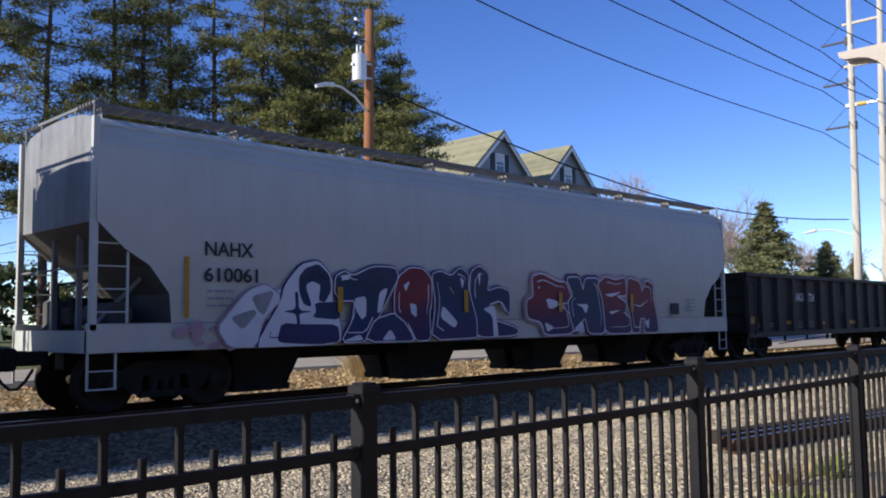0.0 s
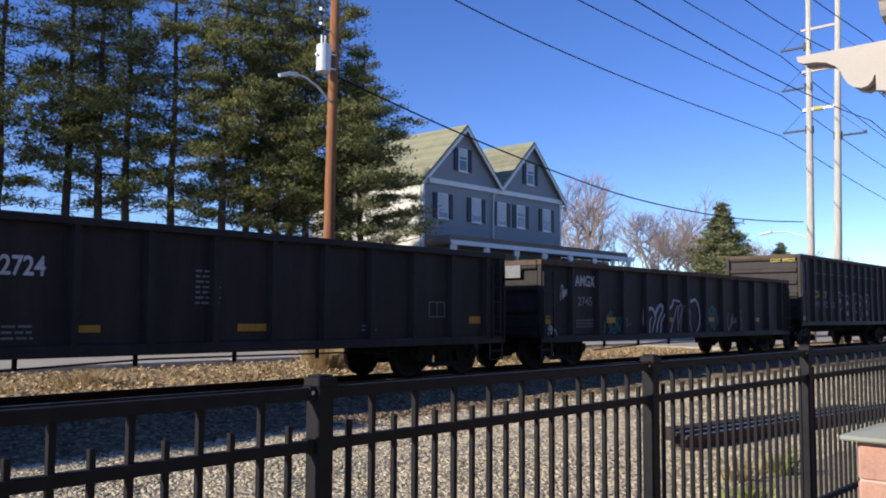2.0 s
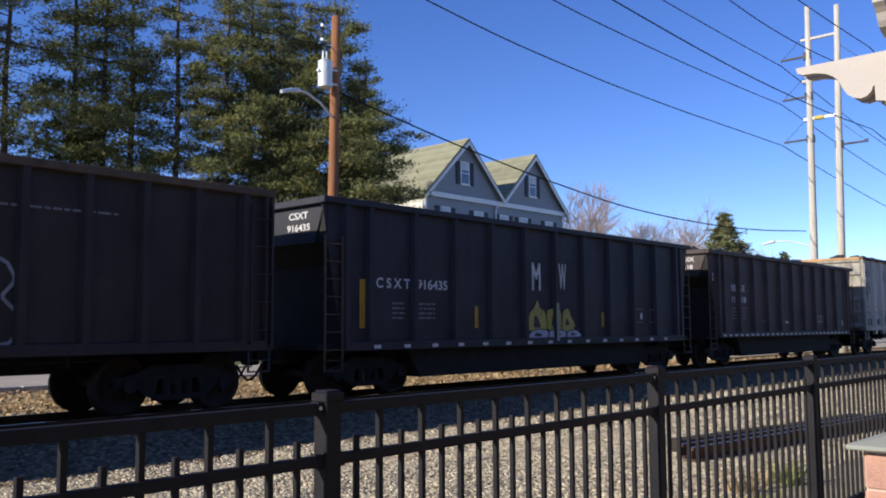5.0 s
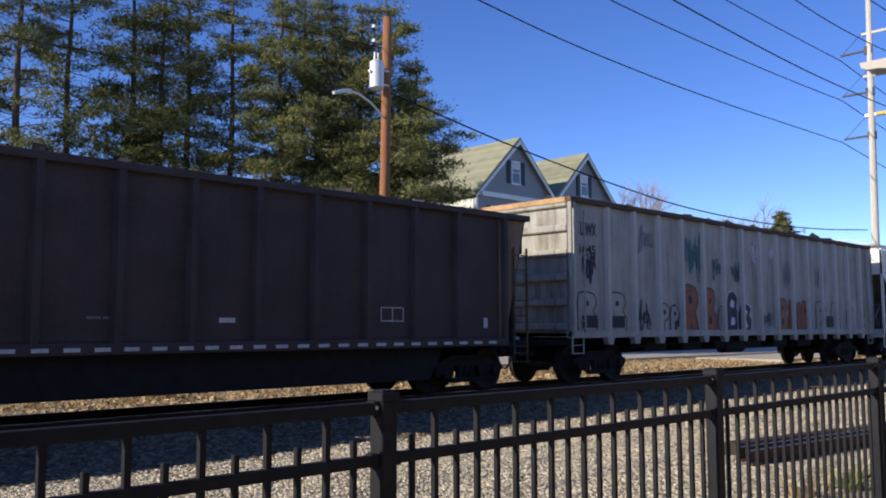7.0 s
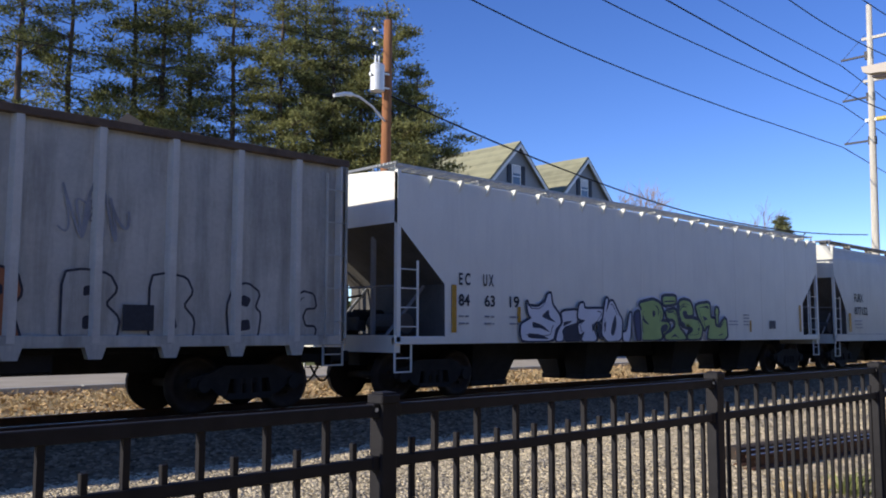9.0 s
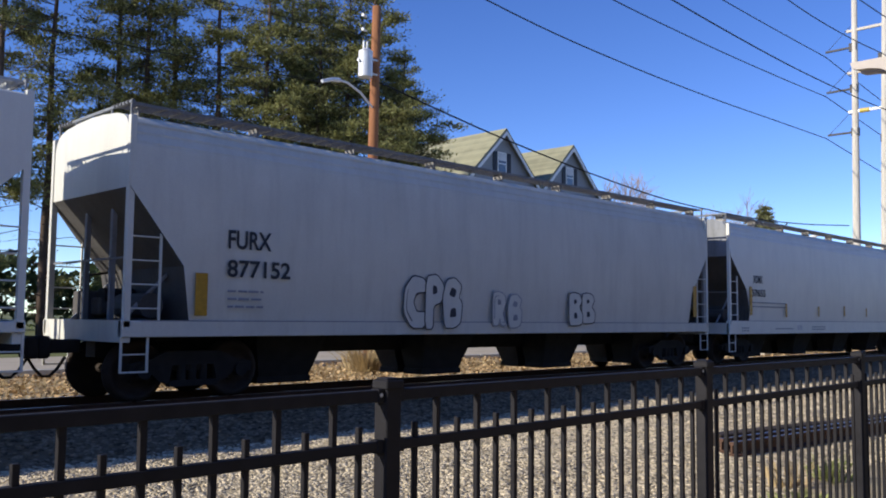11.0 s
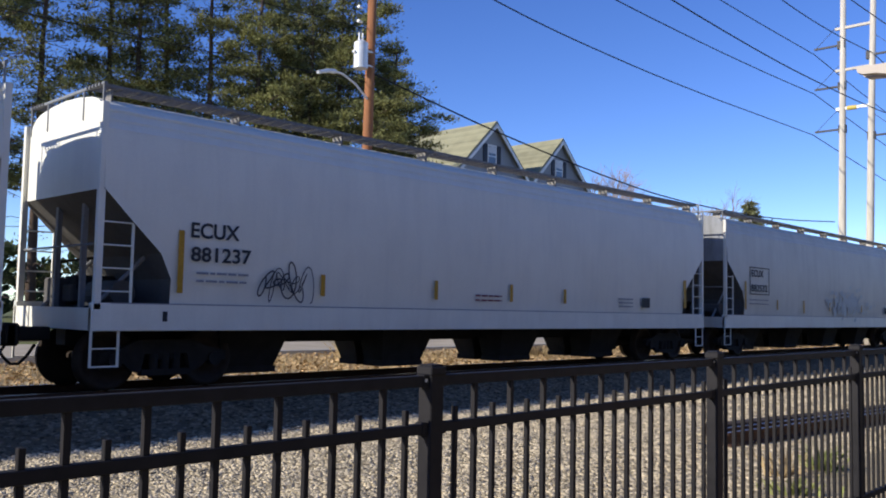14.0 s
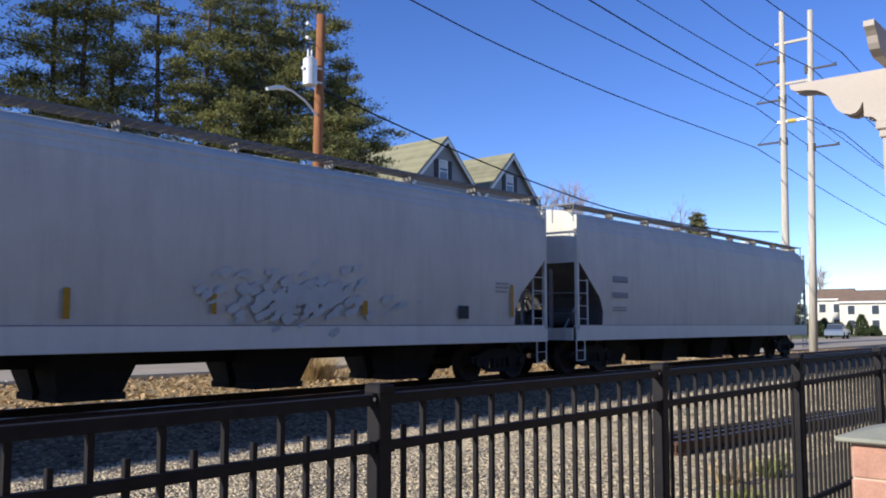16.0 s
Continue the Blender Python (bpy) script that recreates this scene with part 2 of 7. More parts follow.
def fade(name, stops, var=0.25):
    """Spray paint that changes colour up the side of a wagon: (height in metres, colour) from the bottom up."""
    m = mat(name, (1, 1, 1), 0.5, var=var, scale=1.6, fine=14, bump=0)
    nt, b = m.node_tree, m.node_tree.nodes["Principled BSDF"]
    old = b.inputs["Base Color"].links[0].from_socket
    tc, sep, nz = nt.nodes.new("ShaderNodeTexCoord"), nt.nodes.new("ShaderNodeSeparateXYZ"), nt.nodes.new("ShaderNodeTexNoise")
    nz.inputs["Scale"].default_value = 1.4
    nt.links.new(tc.outputs["Object"], nz.inputs["Vector"])
    nt.links.new(tc.outputs["Object"], sep.inputs[0])
    ad = nt.nodes.new("ShaderNodeMath")
    ad.operation = "MULTIPLY_ADD"
    ad.inputs[1].default_value = 0.9
    nt.links.new(nz.outputs[0], ad.inputs[0])
    nt.links.new(sep.outputs[2], ad.inputs[2])
    mr = nt.nodes.new("ShaderNodeMapRange")
    lo, hi = stops[0][0], stops[-1][0]
    mr.inputs[1].default_value, mr.inputs[2].default_value = lo + .45, hi + .45
    nt.links.new(ad.outputs[0], mr.inputs[0])
    ramp = nt.nodes.new("ShaderNodeValToRGB")
    while len(ramp.color_ramp.elements) < len(stops):
        ramp.color_ramp.elements.new(0.5)
    for e, (z, c) in zip(ramp.color_ramp.elements, stops):
        e.position, e.color = (z - lo) / (hi - lo), (*c, 1)
    nt.links.new(mr.outputs[0], ramp.inputs[0])
    mx = nt.nodes.new("ShaderNodeMix")
    mx.data_type, mx.blend_type = "RGBA", "MULTIPLY"
    mx.inputs[0].default_value = 1
    nt.links.new(ramp.outputs[0], mx.inputs[6])
    nt.links.new(old, mx.inputs[7])
    nt.links.new(mx.outputs[2], b.inputs["Base Color"])
    return m


M_G_NIGHT = fade("navy_to_violet_spray_paint", ((.8, (.042, .034, .13)), (1.3, (.02, .045, .13)), (1.9, (.02, .045, .09)), (2.4, (.07, .05, .12))))
M_G_EMBER = fade("blue_to_red_spray_paint", ((.8, (.035, .022, .12)), (1.3, (.08, .02, .08)), (1.7, (.22, .03, .045)), (2.3, (.20, .025, .035))))
M_G_LIMEFADE = fade("grey_to_yellow_green_spray_paint", ((.75, (.36, .36, .33)), (1.25, (.30, .31, .22)), (1.6, (.36, .35, .17)), (1.9, (.27, .30, .17))))


def glass(name, col):
    m = bpy.data.materials.new(name)
    m.use_nodes = True
    b = m.node_tree.nodes["Principled BSDF"]
    b.inputs["Base Color"].default_value = (*col, 1)
    b.inputs["Roughness"].default_value, b.inputs["Specular IOR Level"].default_value = 0.06, 0.8
    return m


M_GLASS = glass("window_glass", (0.06, 0.075, 0.10))
M_CURTAIN = mat("pale_blind", (0.55, 0.56, 0.58), 0.8, var=0.1, bump=0)


# ---- building blocks ----
def obj(name, me, parent=None, label=""):
    ob = new(name, me)
    if parent is not None:
        ob.parent = parent
    if label:
        ob["label"] = label
    return ob


def mesh(name, bm, material, smooth=False):
    me = bpy.data.meshes.new(name)
    bm.to_mesh(me)
    bm.free()
    for m in (material if isinstance(material, (list, tuple)) else [material]):
        me.materials.append(m)
    if smooth:
        for p in me.polygons:
            p.use_smooth = True
    return me


def part(name, bm, material, parent, label="", smooth=False):
    return obj(name, mesh(name, bm, material, smooth), parent, label)


def thing(name, label, category, group="", kind="", m=None):
    ob = tagged(new(name), label, category, group, kind)
    if m is not None:
        ob.matrix_basis = m
    return ob


def add_box(bm, x0, x1, y0, y1, z0, z1, bev=0.0):
    r = bmesh.ops.create_cube(bm, size=1, matrix=Matrix.LocRotScale(((x0 + x1) / 2, (y0 + y1) / 2, (z0 + z1) / 2), None, (x1 - x0, y1 - y0, z1 - z0)))
    if bev:
        vs = set(r["verts"])
        es = [e for e in bm.edges if e.verts[0] in vs and e.verts[1] in vs]
        bmesh.ops.bevel(bm, geom=es, offset=bev, segments=1, affect="EDGES")


def boxes(*rows, bev=0.0):
    bm = bmesh.new()
    for r in rows:
        add_box(bm, *r, bev=bev)
    return bm


def add_tube(bm, pts, r0, r1=None, n=8):
    """A round bar along points, tapering from r0 to r1."""
    r1 = r0 if r1 is None else r1
    pts = [Vector(p) for p in pts]
    rings = []
    for i, p in enumerate(pts):
        d = (pts[min(i + 1, len(pts) - 1)] - pts[max(i - 1, 0)]).normalized()
        u = d.orthogonal().normalized()
        if i:
            u = (lastu - d * lastu.dot(d)).normalized()
        lastu = u
        w = d.cross(u)
        r = r0 + (r1 - r0) * i / max(1, len(pts) - 1)
        rings.append([bm.verts.new(p + (u * math.cos(a) + w * math.sin(a)) * r) for a in [2 * math.pi * k / n for k in range(n)]])
    for a, b in zip(rings, rings[1:]):
        for k in range(n):
            bm.faces.new((a[k], a[(k + 1) % n], b[(k + 1) % n], b[k]))
    bm.faces.new(rings[0][::-1])
    bm.faces.new(rings[-1])


def tube(pts, r0, r1=None, n=8):
    bm = bmesh.new()
    add_tube(bm, pts, r0, r1, n)
    return bm


def add_prism(bm, poly, axis, a, b):
    """A polygon pushed along one axis from a to b: axis x takes (y, z), y takes (x, z), z takes (x, y)."""
    def at(p, q):
        return {"x": (q, p[0], p[1]), "y": (p[0], q, p[1]), "z": (p[0], p[1], q)}[axis]
    lo = [bm.verts.new(at(p, a)) for p in poly]
    hi = [bm.verts.new(at(p, b)) for p in poly]
    n = len(poly)
    fs = [bm.faces.new(lo), bm.faces.new(hi[::-1])]
    for k in range(n):
        fs.append(bm.faces.new((lo[(k + 1) % n], lo[k], hi[k], hi[(k + 1) % n])))
    bmesh.ops.recalc_face_normals(bm, faces=fs)


def prism(poly, axis, a, b):
    bm = bmesh.new()
    add_prism(bm, poly, axis, a, b)
    return bm


def soup(name, verts, faces, material):
    me = bpy.data.meshes.new(name)
    me.from_pydata(verts, [], faces)
    me.materials.append(material)
    return me


def lettering(body, x0, x1, z0, z1, y, material, parent, name="lettering"):
    """Flat built-in-font letters that fill the given rectangle of a side facing -y."""
    cu = bpy.data.curves.new("text", "FONT")
    cu.body = body
    cu.offset = 0.022
    ob = bpy.data.objects.new("text", cu)
    me = bpy.data.meshes.new_from_object(ob)
    bpy.data.objects.remove(ob)
    co = np.zeros(len(me.vertices) * 3)
    me.vertices.foreach_get("co", co)
    co = co.reshape(-1, 3)
    lo, hi = co.min(0), co.max(0)
    out = np.zeros_like(co)
    out[:, 0] = x0 + (co[:, 0] - lo[0]) / max(1e-6, hi[0] - lo[0]) * (x1 - x0)
    out[:, 2] = z0 + (co[:, 1] - lo[1]) / max(1e-6, hi[1] - lo[1]) * (z1 - z0)
    out[:, 1] = y
    me.vertices.foreach_set("co", out.ravel())
    me.materials.clear()
    me.materials.append(material)
    return obj(name, me, parent)


def bars(rows, y, material, parent, name="marking"):
    if name.startswith(("reflector", "sticker")):
        for x0, x1, z0, z1 in rows:
            part(name, boxes((x0, x1, y - .004, y + .003, z0, z1)), material, parent)
        return None
    bm = bmesh.new()
    for x0, x1, z0, z1 in rows:
        add_box(bm, x0, x1, y - 0.004, y + 0.003, z0, z1)
    return part(name, bm, material, parent)


# fat spray-painted letter forms in a unit square: the outline, then the holes
GLYPHS = {
    "l": ([(0, 0), (.1, 1), (.9, .97), (1, 0)],),
    "b": ([(0, 0), (0, .95), (.35, 1), (.8, .95), (.95, .75), (.72, .55), (1, .35), (.95, .05), (.6, 0)], [(.35, .64), (.58, .7), (.5, .8), (.35, .78)], [(.35, .2), (.62, .22), (.55, .4), (.35, .38)]),
    "r": ([(0, 0), (0, .95), (.4, 1), (.85, .92), (.98, .65), (.75, .45), (1, 0), (.62, 0), (.5, .25), (.4, 0)], [(.34, .6), (.6, .62), (.58, .76), (.34, .78)]),
    "p": ([(0, 0), (.05, .95), (.6, 1), (1, .8), (.85, .5), (.42, .42), (.4, 0)], [(.38, .62), (.64, .66), (.6, .78), (.38, .8)]),
    "c": ([(.35, 0), (0, .3), (.05, .75), (.4, 1), (.9, .95), (1, .7), (.55, .68), (.4, .5), (.55, .3), (1, .3), (.9, 0)],),
    "e": ([(.1, 0), (0, .6), (.2, .95), (.6, 1), (.95, .85), (.8, .6), (.98, .5), (.9, .1), (.6, 0)], [(.3, .65), (.6, .6), (.7, .75), (.45, .82)], [(.35, .2), (.7, .22), (.65, .4), (.4, .38)]),
}


def thick(bm, line, w, y, f, square=False, end=1.0):
    """A flat band of width w along a line, narrowing to w * end, with round joints."""
    P = [Vector((*f(*p), 0)) for p in line]
    n = len(P)
    W = [w * (1 + (end - 1) * i / max(1, n - 1)) / 2 for i in range(n)]
    for i, (a, b) in enumerate(zip(P, P[1:])):
        d = (b - a)
        if d.length < 1e-6:
            continue
        u = Vector((-d.y, d.x, 0)).normalized()
        yq = y - 2e-5 * len(bm.faces)
        bm.faces.new([bm.verts.new((q.x, yq, q.y)) for q in (a + u * W[i], a - u * W[i], b - u * W[i + 1], b + u * W[i + 1])])
    for i, a in enumerate(P):
        if square and i in (0, n - 1):
            continue
        y2 = y - 2e-5 * len(bm.faces)
        bm.faces.new([bm.verts.new((a.x + W[i] * math.cos(k * math.pi / 5), y2, a.y + W[i] * math.sin(k * math.pi / 5))) for k in range(10)])


def rounded(pts):
    """The outline with its corners cut once, as a spray can rounds them."""
    out = []
    for a, b in zip(pts, pts[1:] + pts[:1]):
        out += [(a[0] * .84 + b[0] * .16, a[1] * .84 + b[1] * .16), (a[0] * .16 + b[0] * .84, a[1] * .16 + b[1] * .84)]
    return out


def flat(bm, pts, y, slot):
    vs = [Vector((p[0], y, p[1])) for p in pts]
    made = [bm.verts.new(v) for v in vs]
    for a, b, c in tessellate_polygon([vs]):
        f = bm.faces.new((made[a], made[b], made[c]))
        f.material_index = slot


def sprayed_letter(car, y, order, paints, outer, *inner, rim=.07, glow=0, floor=0.0, shift=0.0):
    """One fat letter: a misty halo, an outline, a fill and shapes inside it; paints are (edge, fill, inner, halo)."""
    y = y - .005 * order
    outer = [(u + shift, v) for u, v in outer]
    line = rounded(outer)
    ring = line + line[:1]
    same = lambda u, v: (u, v)
    if glow:
        bm = bmesh.new()
        thick(bm, ring, glow, y + .02 - .0002 * order, same)
        for v in bm.verts:
            v.co.z = max(v.co.z, floor)
        part("graffiti_mist", bm, paints[3], car)
    bm = bmesh.new()
    thick(bm, ring, rim, y, same)
    flat(bm, line, y - .0016, 1)
    # a quick thin run of highlight inside part of the outline
    if len(outer) > 9:
        cx, cz = sum(p[0] for p in line) / len(line), sum(p[1] for p in line) / len(line)
        start, n = (order * 7) % len(line), len(line)
        for a, b in ((0, n // 4), (n // 2, n // 2 + n // 5)):
            run = [line[(start + k) % n] for k in range(a, b)]
            thick(bm, [(cx + (u - cx) * .80, cz + (v - cz) * .80) for u, v in run], .028, y - .0022, same, False, .4)
        for f in bm.faces:
            if f.material_index == 0 and f.calc_center_median().y < y - .0021:
                f.material_index = 2
    for k, shape in enumerate(inner):
        flat(bm, rounded([(u + shift, v) for u, v in shape]), y - .0034 - .0001 * k, 2)
    for v in bm.verts:
        v.co.z = max(v.co.z, floor)
    return part("graffiti_letter", bm, list(paints[:3]), car)


def glyph(car, y, order, paints, g, x0, x1, z0, z1, rim=.075):
    shapes = [[(x0 + (x1 - x0) * u, z0 + (z1 - z0) * v) for u, v in shape] for shape in GLYPHS[g]]
    return sprayed_letter(car, y, order, paints, *shapes, rim=rim)


def fat_line(car, line, width, y, material):
    """One broad fading stroke of spray paint."""
    P = [Vector(p).to_3d() for p in line]
    bend = [(v.x, v.y) for v in eased(P)]
    bm = bmesh.new()
    thick(bm, bend, width, y, lambda u, v: (u, v), False, .55)
    return part("graffiti_stroke", bm, material, car)


def scrawl(name, x0, x1, z0, z1, y, material, parent, w=0.05, seed=1, loops=6):
    """A quick looping marker tag drawn in one or two runs."""
    rnd = random.Random(seed)
    bm = bmesh.new()
    f = lambda u, v: (x0 + u * (x1 - x0), z0 + v * (z1 - z0))
    for run in range(2):
        p, q, k = rnd.uniform(0, 6.3), rnd.uniform(0, 6.3), rnd.uniform(1.3, 2.1)
        line = []
        for i in range(14 * loops):
            s = i / (14 * loops - 1)
            amp = .30 + .18 * math.sin(9 * s + p)
            line.append((s * .84 + .08 + .08 * math.sin(6.283 * loops * s + p), .5 + amp * math.sin(6.283 * loops * s * k / 1.6 + q) + .1 * math.sin(31 * s)))
        cut = rnd.randint(0, 5 * loops)
        thick(bm, line[cut:cut + 9 * loops], w * (1 if run == 0 else .7), y - .001 * run, f)
    return part(name, bm, material, parent)


# ---- ground, road, track ----
TRACK_Y = 13.75
RAIL_Z = -.20
PROFILE = [(-600, -.55), (-40, -.5), (2.4, -.46), (3.4, -.455), (8.6, -.44), (10.0, -.43), (11.4, -.39), (12.0, -.375), (15.2, -.375), (16.2, -.37), (17.2, -.36), (20.4, -.30), (29.0, -.26), (34.0, -.05), (60.0, 0.1), (1400, 2.0)]


def ground_z(y):
    for (a, za), (b, zb) in zip(PROFILE, PROFILE[1:]):
        if y <= b:
            return za + (zb - za) * (y - a) / (b - a)
    return PROFILE[-1][1]


def build_ground():
    ys = [-600, -200, -60, -20, -5] + [0.5 * k for k in range(0, 62)] + [34, 40, 60, 100, 200, 500, 1400]
    xs = [-900, -300, -100, -40, -15] + [.5 * k for k in range(-16, 92)] + [50, 60, 80, 110, 160, 300, 700, 2200]
    V, F = [], []
    for y in ys:
        for x in xs:
            near = 1.0 if -10 < x < 50 and 2 < y < 12 else 0.0
            V.append((x, y, ground_z(y) + near * 0.035 * noise.noise((x * .7, y * .7, 0))))
    nx = len(xs)
    for j in range(len(ys) - 1):
        for i in range(nx - 1):
            F.append((j * nx + i, j * nx + i + 1, (j + 1) * nx + i + 1, (j + 1) * nx + i))
    me = soup("ground", V, F, M_GRAVEL)
    me.materials.append(M_LAWN)
    me.materials.append(M_SHADEBALLAST)
    for p in me.polygons:
        p.use_smooth = True
        if p.center.y > 29:
            p.material_index = 1
        # the band where the train's shadow falls gets the darkened colour
        elif 9.0 < p.center.y < 12.9:
            p.material_index = 2
    tagged(new("ground", me), "pale gravel and packed earth running to the horizon", "ground", kind="structure")
    road = part("road", boxes((-300, 900, 21.2, 29.6, -.6, -.235)), M_ROAD, None)
    tagged(road, "worn light grey asphalt street beyond the railway", "road", kind="structure")
    kerb = part("kerb", boxes(*[(x, x + 2.96, 20.95, 21.19, -.55, -.13) for x in range(-60, 150, 3)], bev=.015), M_KERB, None)
    tagged(kerb, "pale concrete kerb along the street", "kerb", kind="structure")
    apron = part("crossing_apron", boxes((38, 95, 16.6, 20.94, -.6, -.222)), M_ROAD, None)
    tagged(apron, "pale asphalt apron beside the track", "pavement", kind="structure")


def build_sky_block():
    """An unseen dark wall, added behind the viewpoint to cut the skylight."""
    w = part("wall_south", boxes((-60, 90, -9.6, -9.0, -.6, 8.5)), M_SKYBLOCK, None)
    tagged(w, "unseen dark grey wall added to hold back skylight", "wall", kind="structure")


def scatter_stones():
    """Crushed stone between the fence and the track, and on the ballast shoulders."""
    rng = np.random.default_rng(4)
    cube = np.array([(-1, -1, -.6), (1, -1, -.7), (1, 1, -.6), (-1, 1, -.7), (-.7, -.6, .7), (.6, -.7, .6), (.7, .6, .7), (-.6, .7, .55)])
    quads = np.array([(4, 5, 6, 7), (0, 1, 5, 4), (1, 2, 6, 5), (2, 3, 7, 6), (3, 0, 4, 7)])
    pts = []
    for x0, x1, y0, y1, dens, s0, s1 in ((2.5, 13, 3.0, 9.2, 900, .009, .023), (13, 26, 3.2, 9.2, 260, .012, .03), (2, 30, 8.9, 12.9, 150, .018, .04), (4, 40, 14.6, 16.6, 60, .02, .05)):
        n = int((x1 - x0) * (y1 - y0) * dens)
        x, y = rng.uniform(x0, x1, n), rng.uniform(y0, y1, n)
        z = np.array([ground_z(v) for v in y])
        near = np.array([0.035 * noise.noise((a * .7, b * .7, 0))+ .006 if b < 12 else 0 for a, b in zip(x, y)])
        pts.append(np.column_stack([x, y, z + near, rng.uniform(s0, s1, n)]))
    P = np.concatenate(pts)
    n = len(P)
    shape = cube[None] * rng.uniform(.55, 1.25, (n, 8, 3)) * P[:, None, 3:4]
    a = rng.uniform(0, 2 * np.pi, n)
    c, s = np.cos(a)[:, None], np.sin(a)[:, None]
    tilt = rng.uniform(-.6, .6, n)[:, None]
    X, Y, Z = shape[..., 0], shape[..., 1], shape[..., 2]
    Y, Z = Y * np.cos(tilt) - Z * np.sin(tilt), Y * np.sin(tilt) + Z * np.cos(tilt)
    V = np.stack([X * c - Y * s + P[:, None, 0], X * s + Y * c + P[:, None, 1], Z * .5 + P[:, None, 2] + P[:, None, 3] * .08], -1).reshape(-1, 3)
    F = (quads[None] + 8 * np.arange(n)[:, None, None]).reshape(-1, 4)
    me = bpy.data.meshes.new("gravel")
    me.vertices.add(len(V))
    me.vertices.foreach_set("co", V.ravel())
    me.loops.add(len(F) * 4)
    me.loops.foreach_set("vertex_index", F.ravel().astype(np.int32))
    me.polygons.add(len(F))
    me.polygons.foreach_set("loop_start", np.arange(0, len(F) * 4, 4, dtype=np.int32))
    me.update()
    me.validate()
    me.materials.append(M_STONE)
    me.materials.append(M_SHADESTONE)
    # stones inside that shadow band take the darkened tone, with a ragged edge
    in_shade = (P[:, 1] + rng.normal(0, .12, n) > 9.05) & (P[:, 1] < 13)
    me.polygons.foreach_set("material_index", np.repeat(in_shade.astype(np.int32), 5))
    tagged(new("gravel", me), "loose pale crushed stone scattered beside the track", "gravel", kind="stuff")


def scatter_leaves():
    rng = random.Random(8)
    V, F = [], []
    for _ in range(36000):
        x, y = rng.uniform(2, 60), rng.uniform(14.9, 20.9)
        if x > 37 and y > 16.4:
            continue
        z = ground_z(y) + rng.uniform(.005, .10)
        s = rng.uniform(.022, .068)
        a, b = rng.uniform(0, 6.3), rng.uniform(-.7, .7)
        u = Vector((math.cos(a), math.sin(a), b)) * s
        w = Vector((-math.sin(a), math.cos(a), rng.uniform(-.7, .7))) * s * .7
        c = Vector((x, y, z))
        k = len(V)
        V += [c - u, c + w, c + u, c - w]
        F.append((k, k + 1, k + 2, k + 3))
    tagged(new("leaf_litter", soup("leaf_litter", V, F, M_LEAF)), "brown fallen leaves drifted along the far verge", "leaves", kind="stuff")
    V, F = [], []
    for _ in range(5200):
        x, y = rng.uniform(2, 37), rng.gauss(18.2, .9)
        h = rng.uniform(.05, .28)
        a = rng.uniform(0, 6.3)
        lean = Vector((rng.uniform(-.6, .6), rng.uniform(-.6, .6), 1)) * h
        c, w = Vector((x, y, ground_z(y))), Vector((math.cos(a), math.sin(a), 0)) * .012
        k = len(V)
        V += [c - w, c + w, c + lean]
        F.append((k, k + 1, k + 2))
    tagged(new("dry_verge_grass", soup("dry_verge_grass", V, F, M_DRYGRASS)), "short straw-coloured dead grass on the verge", "grass", kind="stuff")


def tuft(name, label, x, y, h, spread, n, material, seed, category="grass clump"):
    rng = random.Random(seed)
    V, F = [], []
    for _ in range(n):
        a, r = rng.uniform(0, 6.3), abs(rng.gauss(0, spread * .45))
        c = Vector((math.cos(a) * r, math.sin(a) * r, 0))
        up = Vector((math.cos(a) * rng.uniform(.1, .7) + rng.uniform(-.2, .2), math.sin(a) * rng.uniform(.1, .7), 1)).normalized() * h * rng.uniform(.45, 1)
        w = Vector((-math.sin(a + 1), math.cos(a + 1), 0)) * .014
        mid = c + up * .6
        tip = c + up + Vector((math.cos(a), math.sin(a), -.5)) * h * rng.uniform(.05, .3)
        k = len(V)
        V += [c - w, c + w, mid + w * .8, mid - w * .8, tip]
        F += [(k, k + 1, k + 2, k + 3), (k + 3, k + 2, k + 4)]
    ob = tagged(new(name, soup(name, V, F, material)), label, category, kind="stuff")
    ob.location = (x, y, ground_z(y) - .01)
    return ob


def rail_mesh(length):
    poly = [(-.07, -.17), (.07, -.17), (.07, -.155), (.012, -.135), (.012, -.045), (.036, -.03), (.036, -.004), (.03, 0), (-.03, 0), (-.036, -.004), (-.036, -.03), (-.012, -.045), (-.012, -.135), (-.07, -.155)]
    bm = prism(poly, "x", 0, length)
    for f in bm.faces:
        if f.normal.z > .9 and f.calc_center_median().z > -.002:
            f.material_index = 1
    return mesh("rail", bm, [M_RAIL, M_RAILTOP])


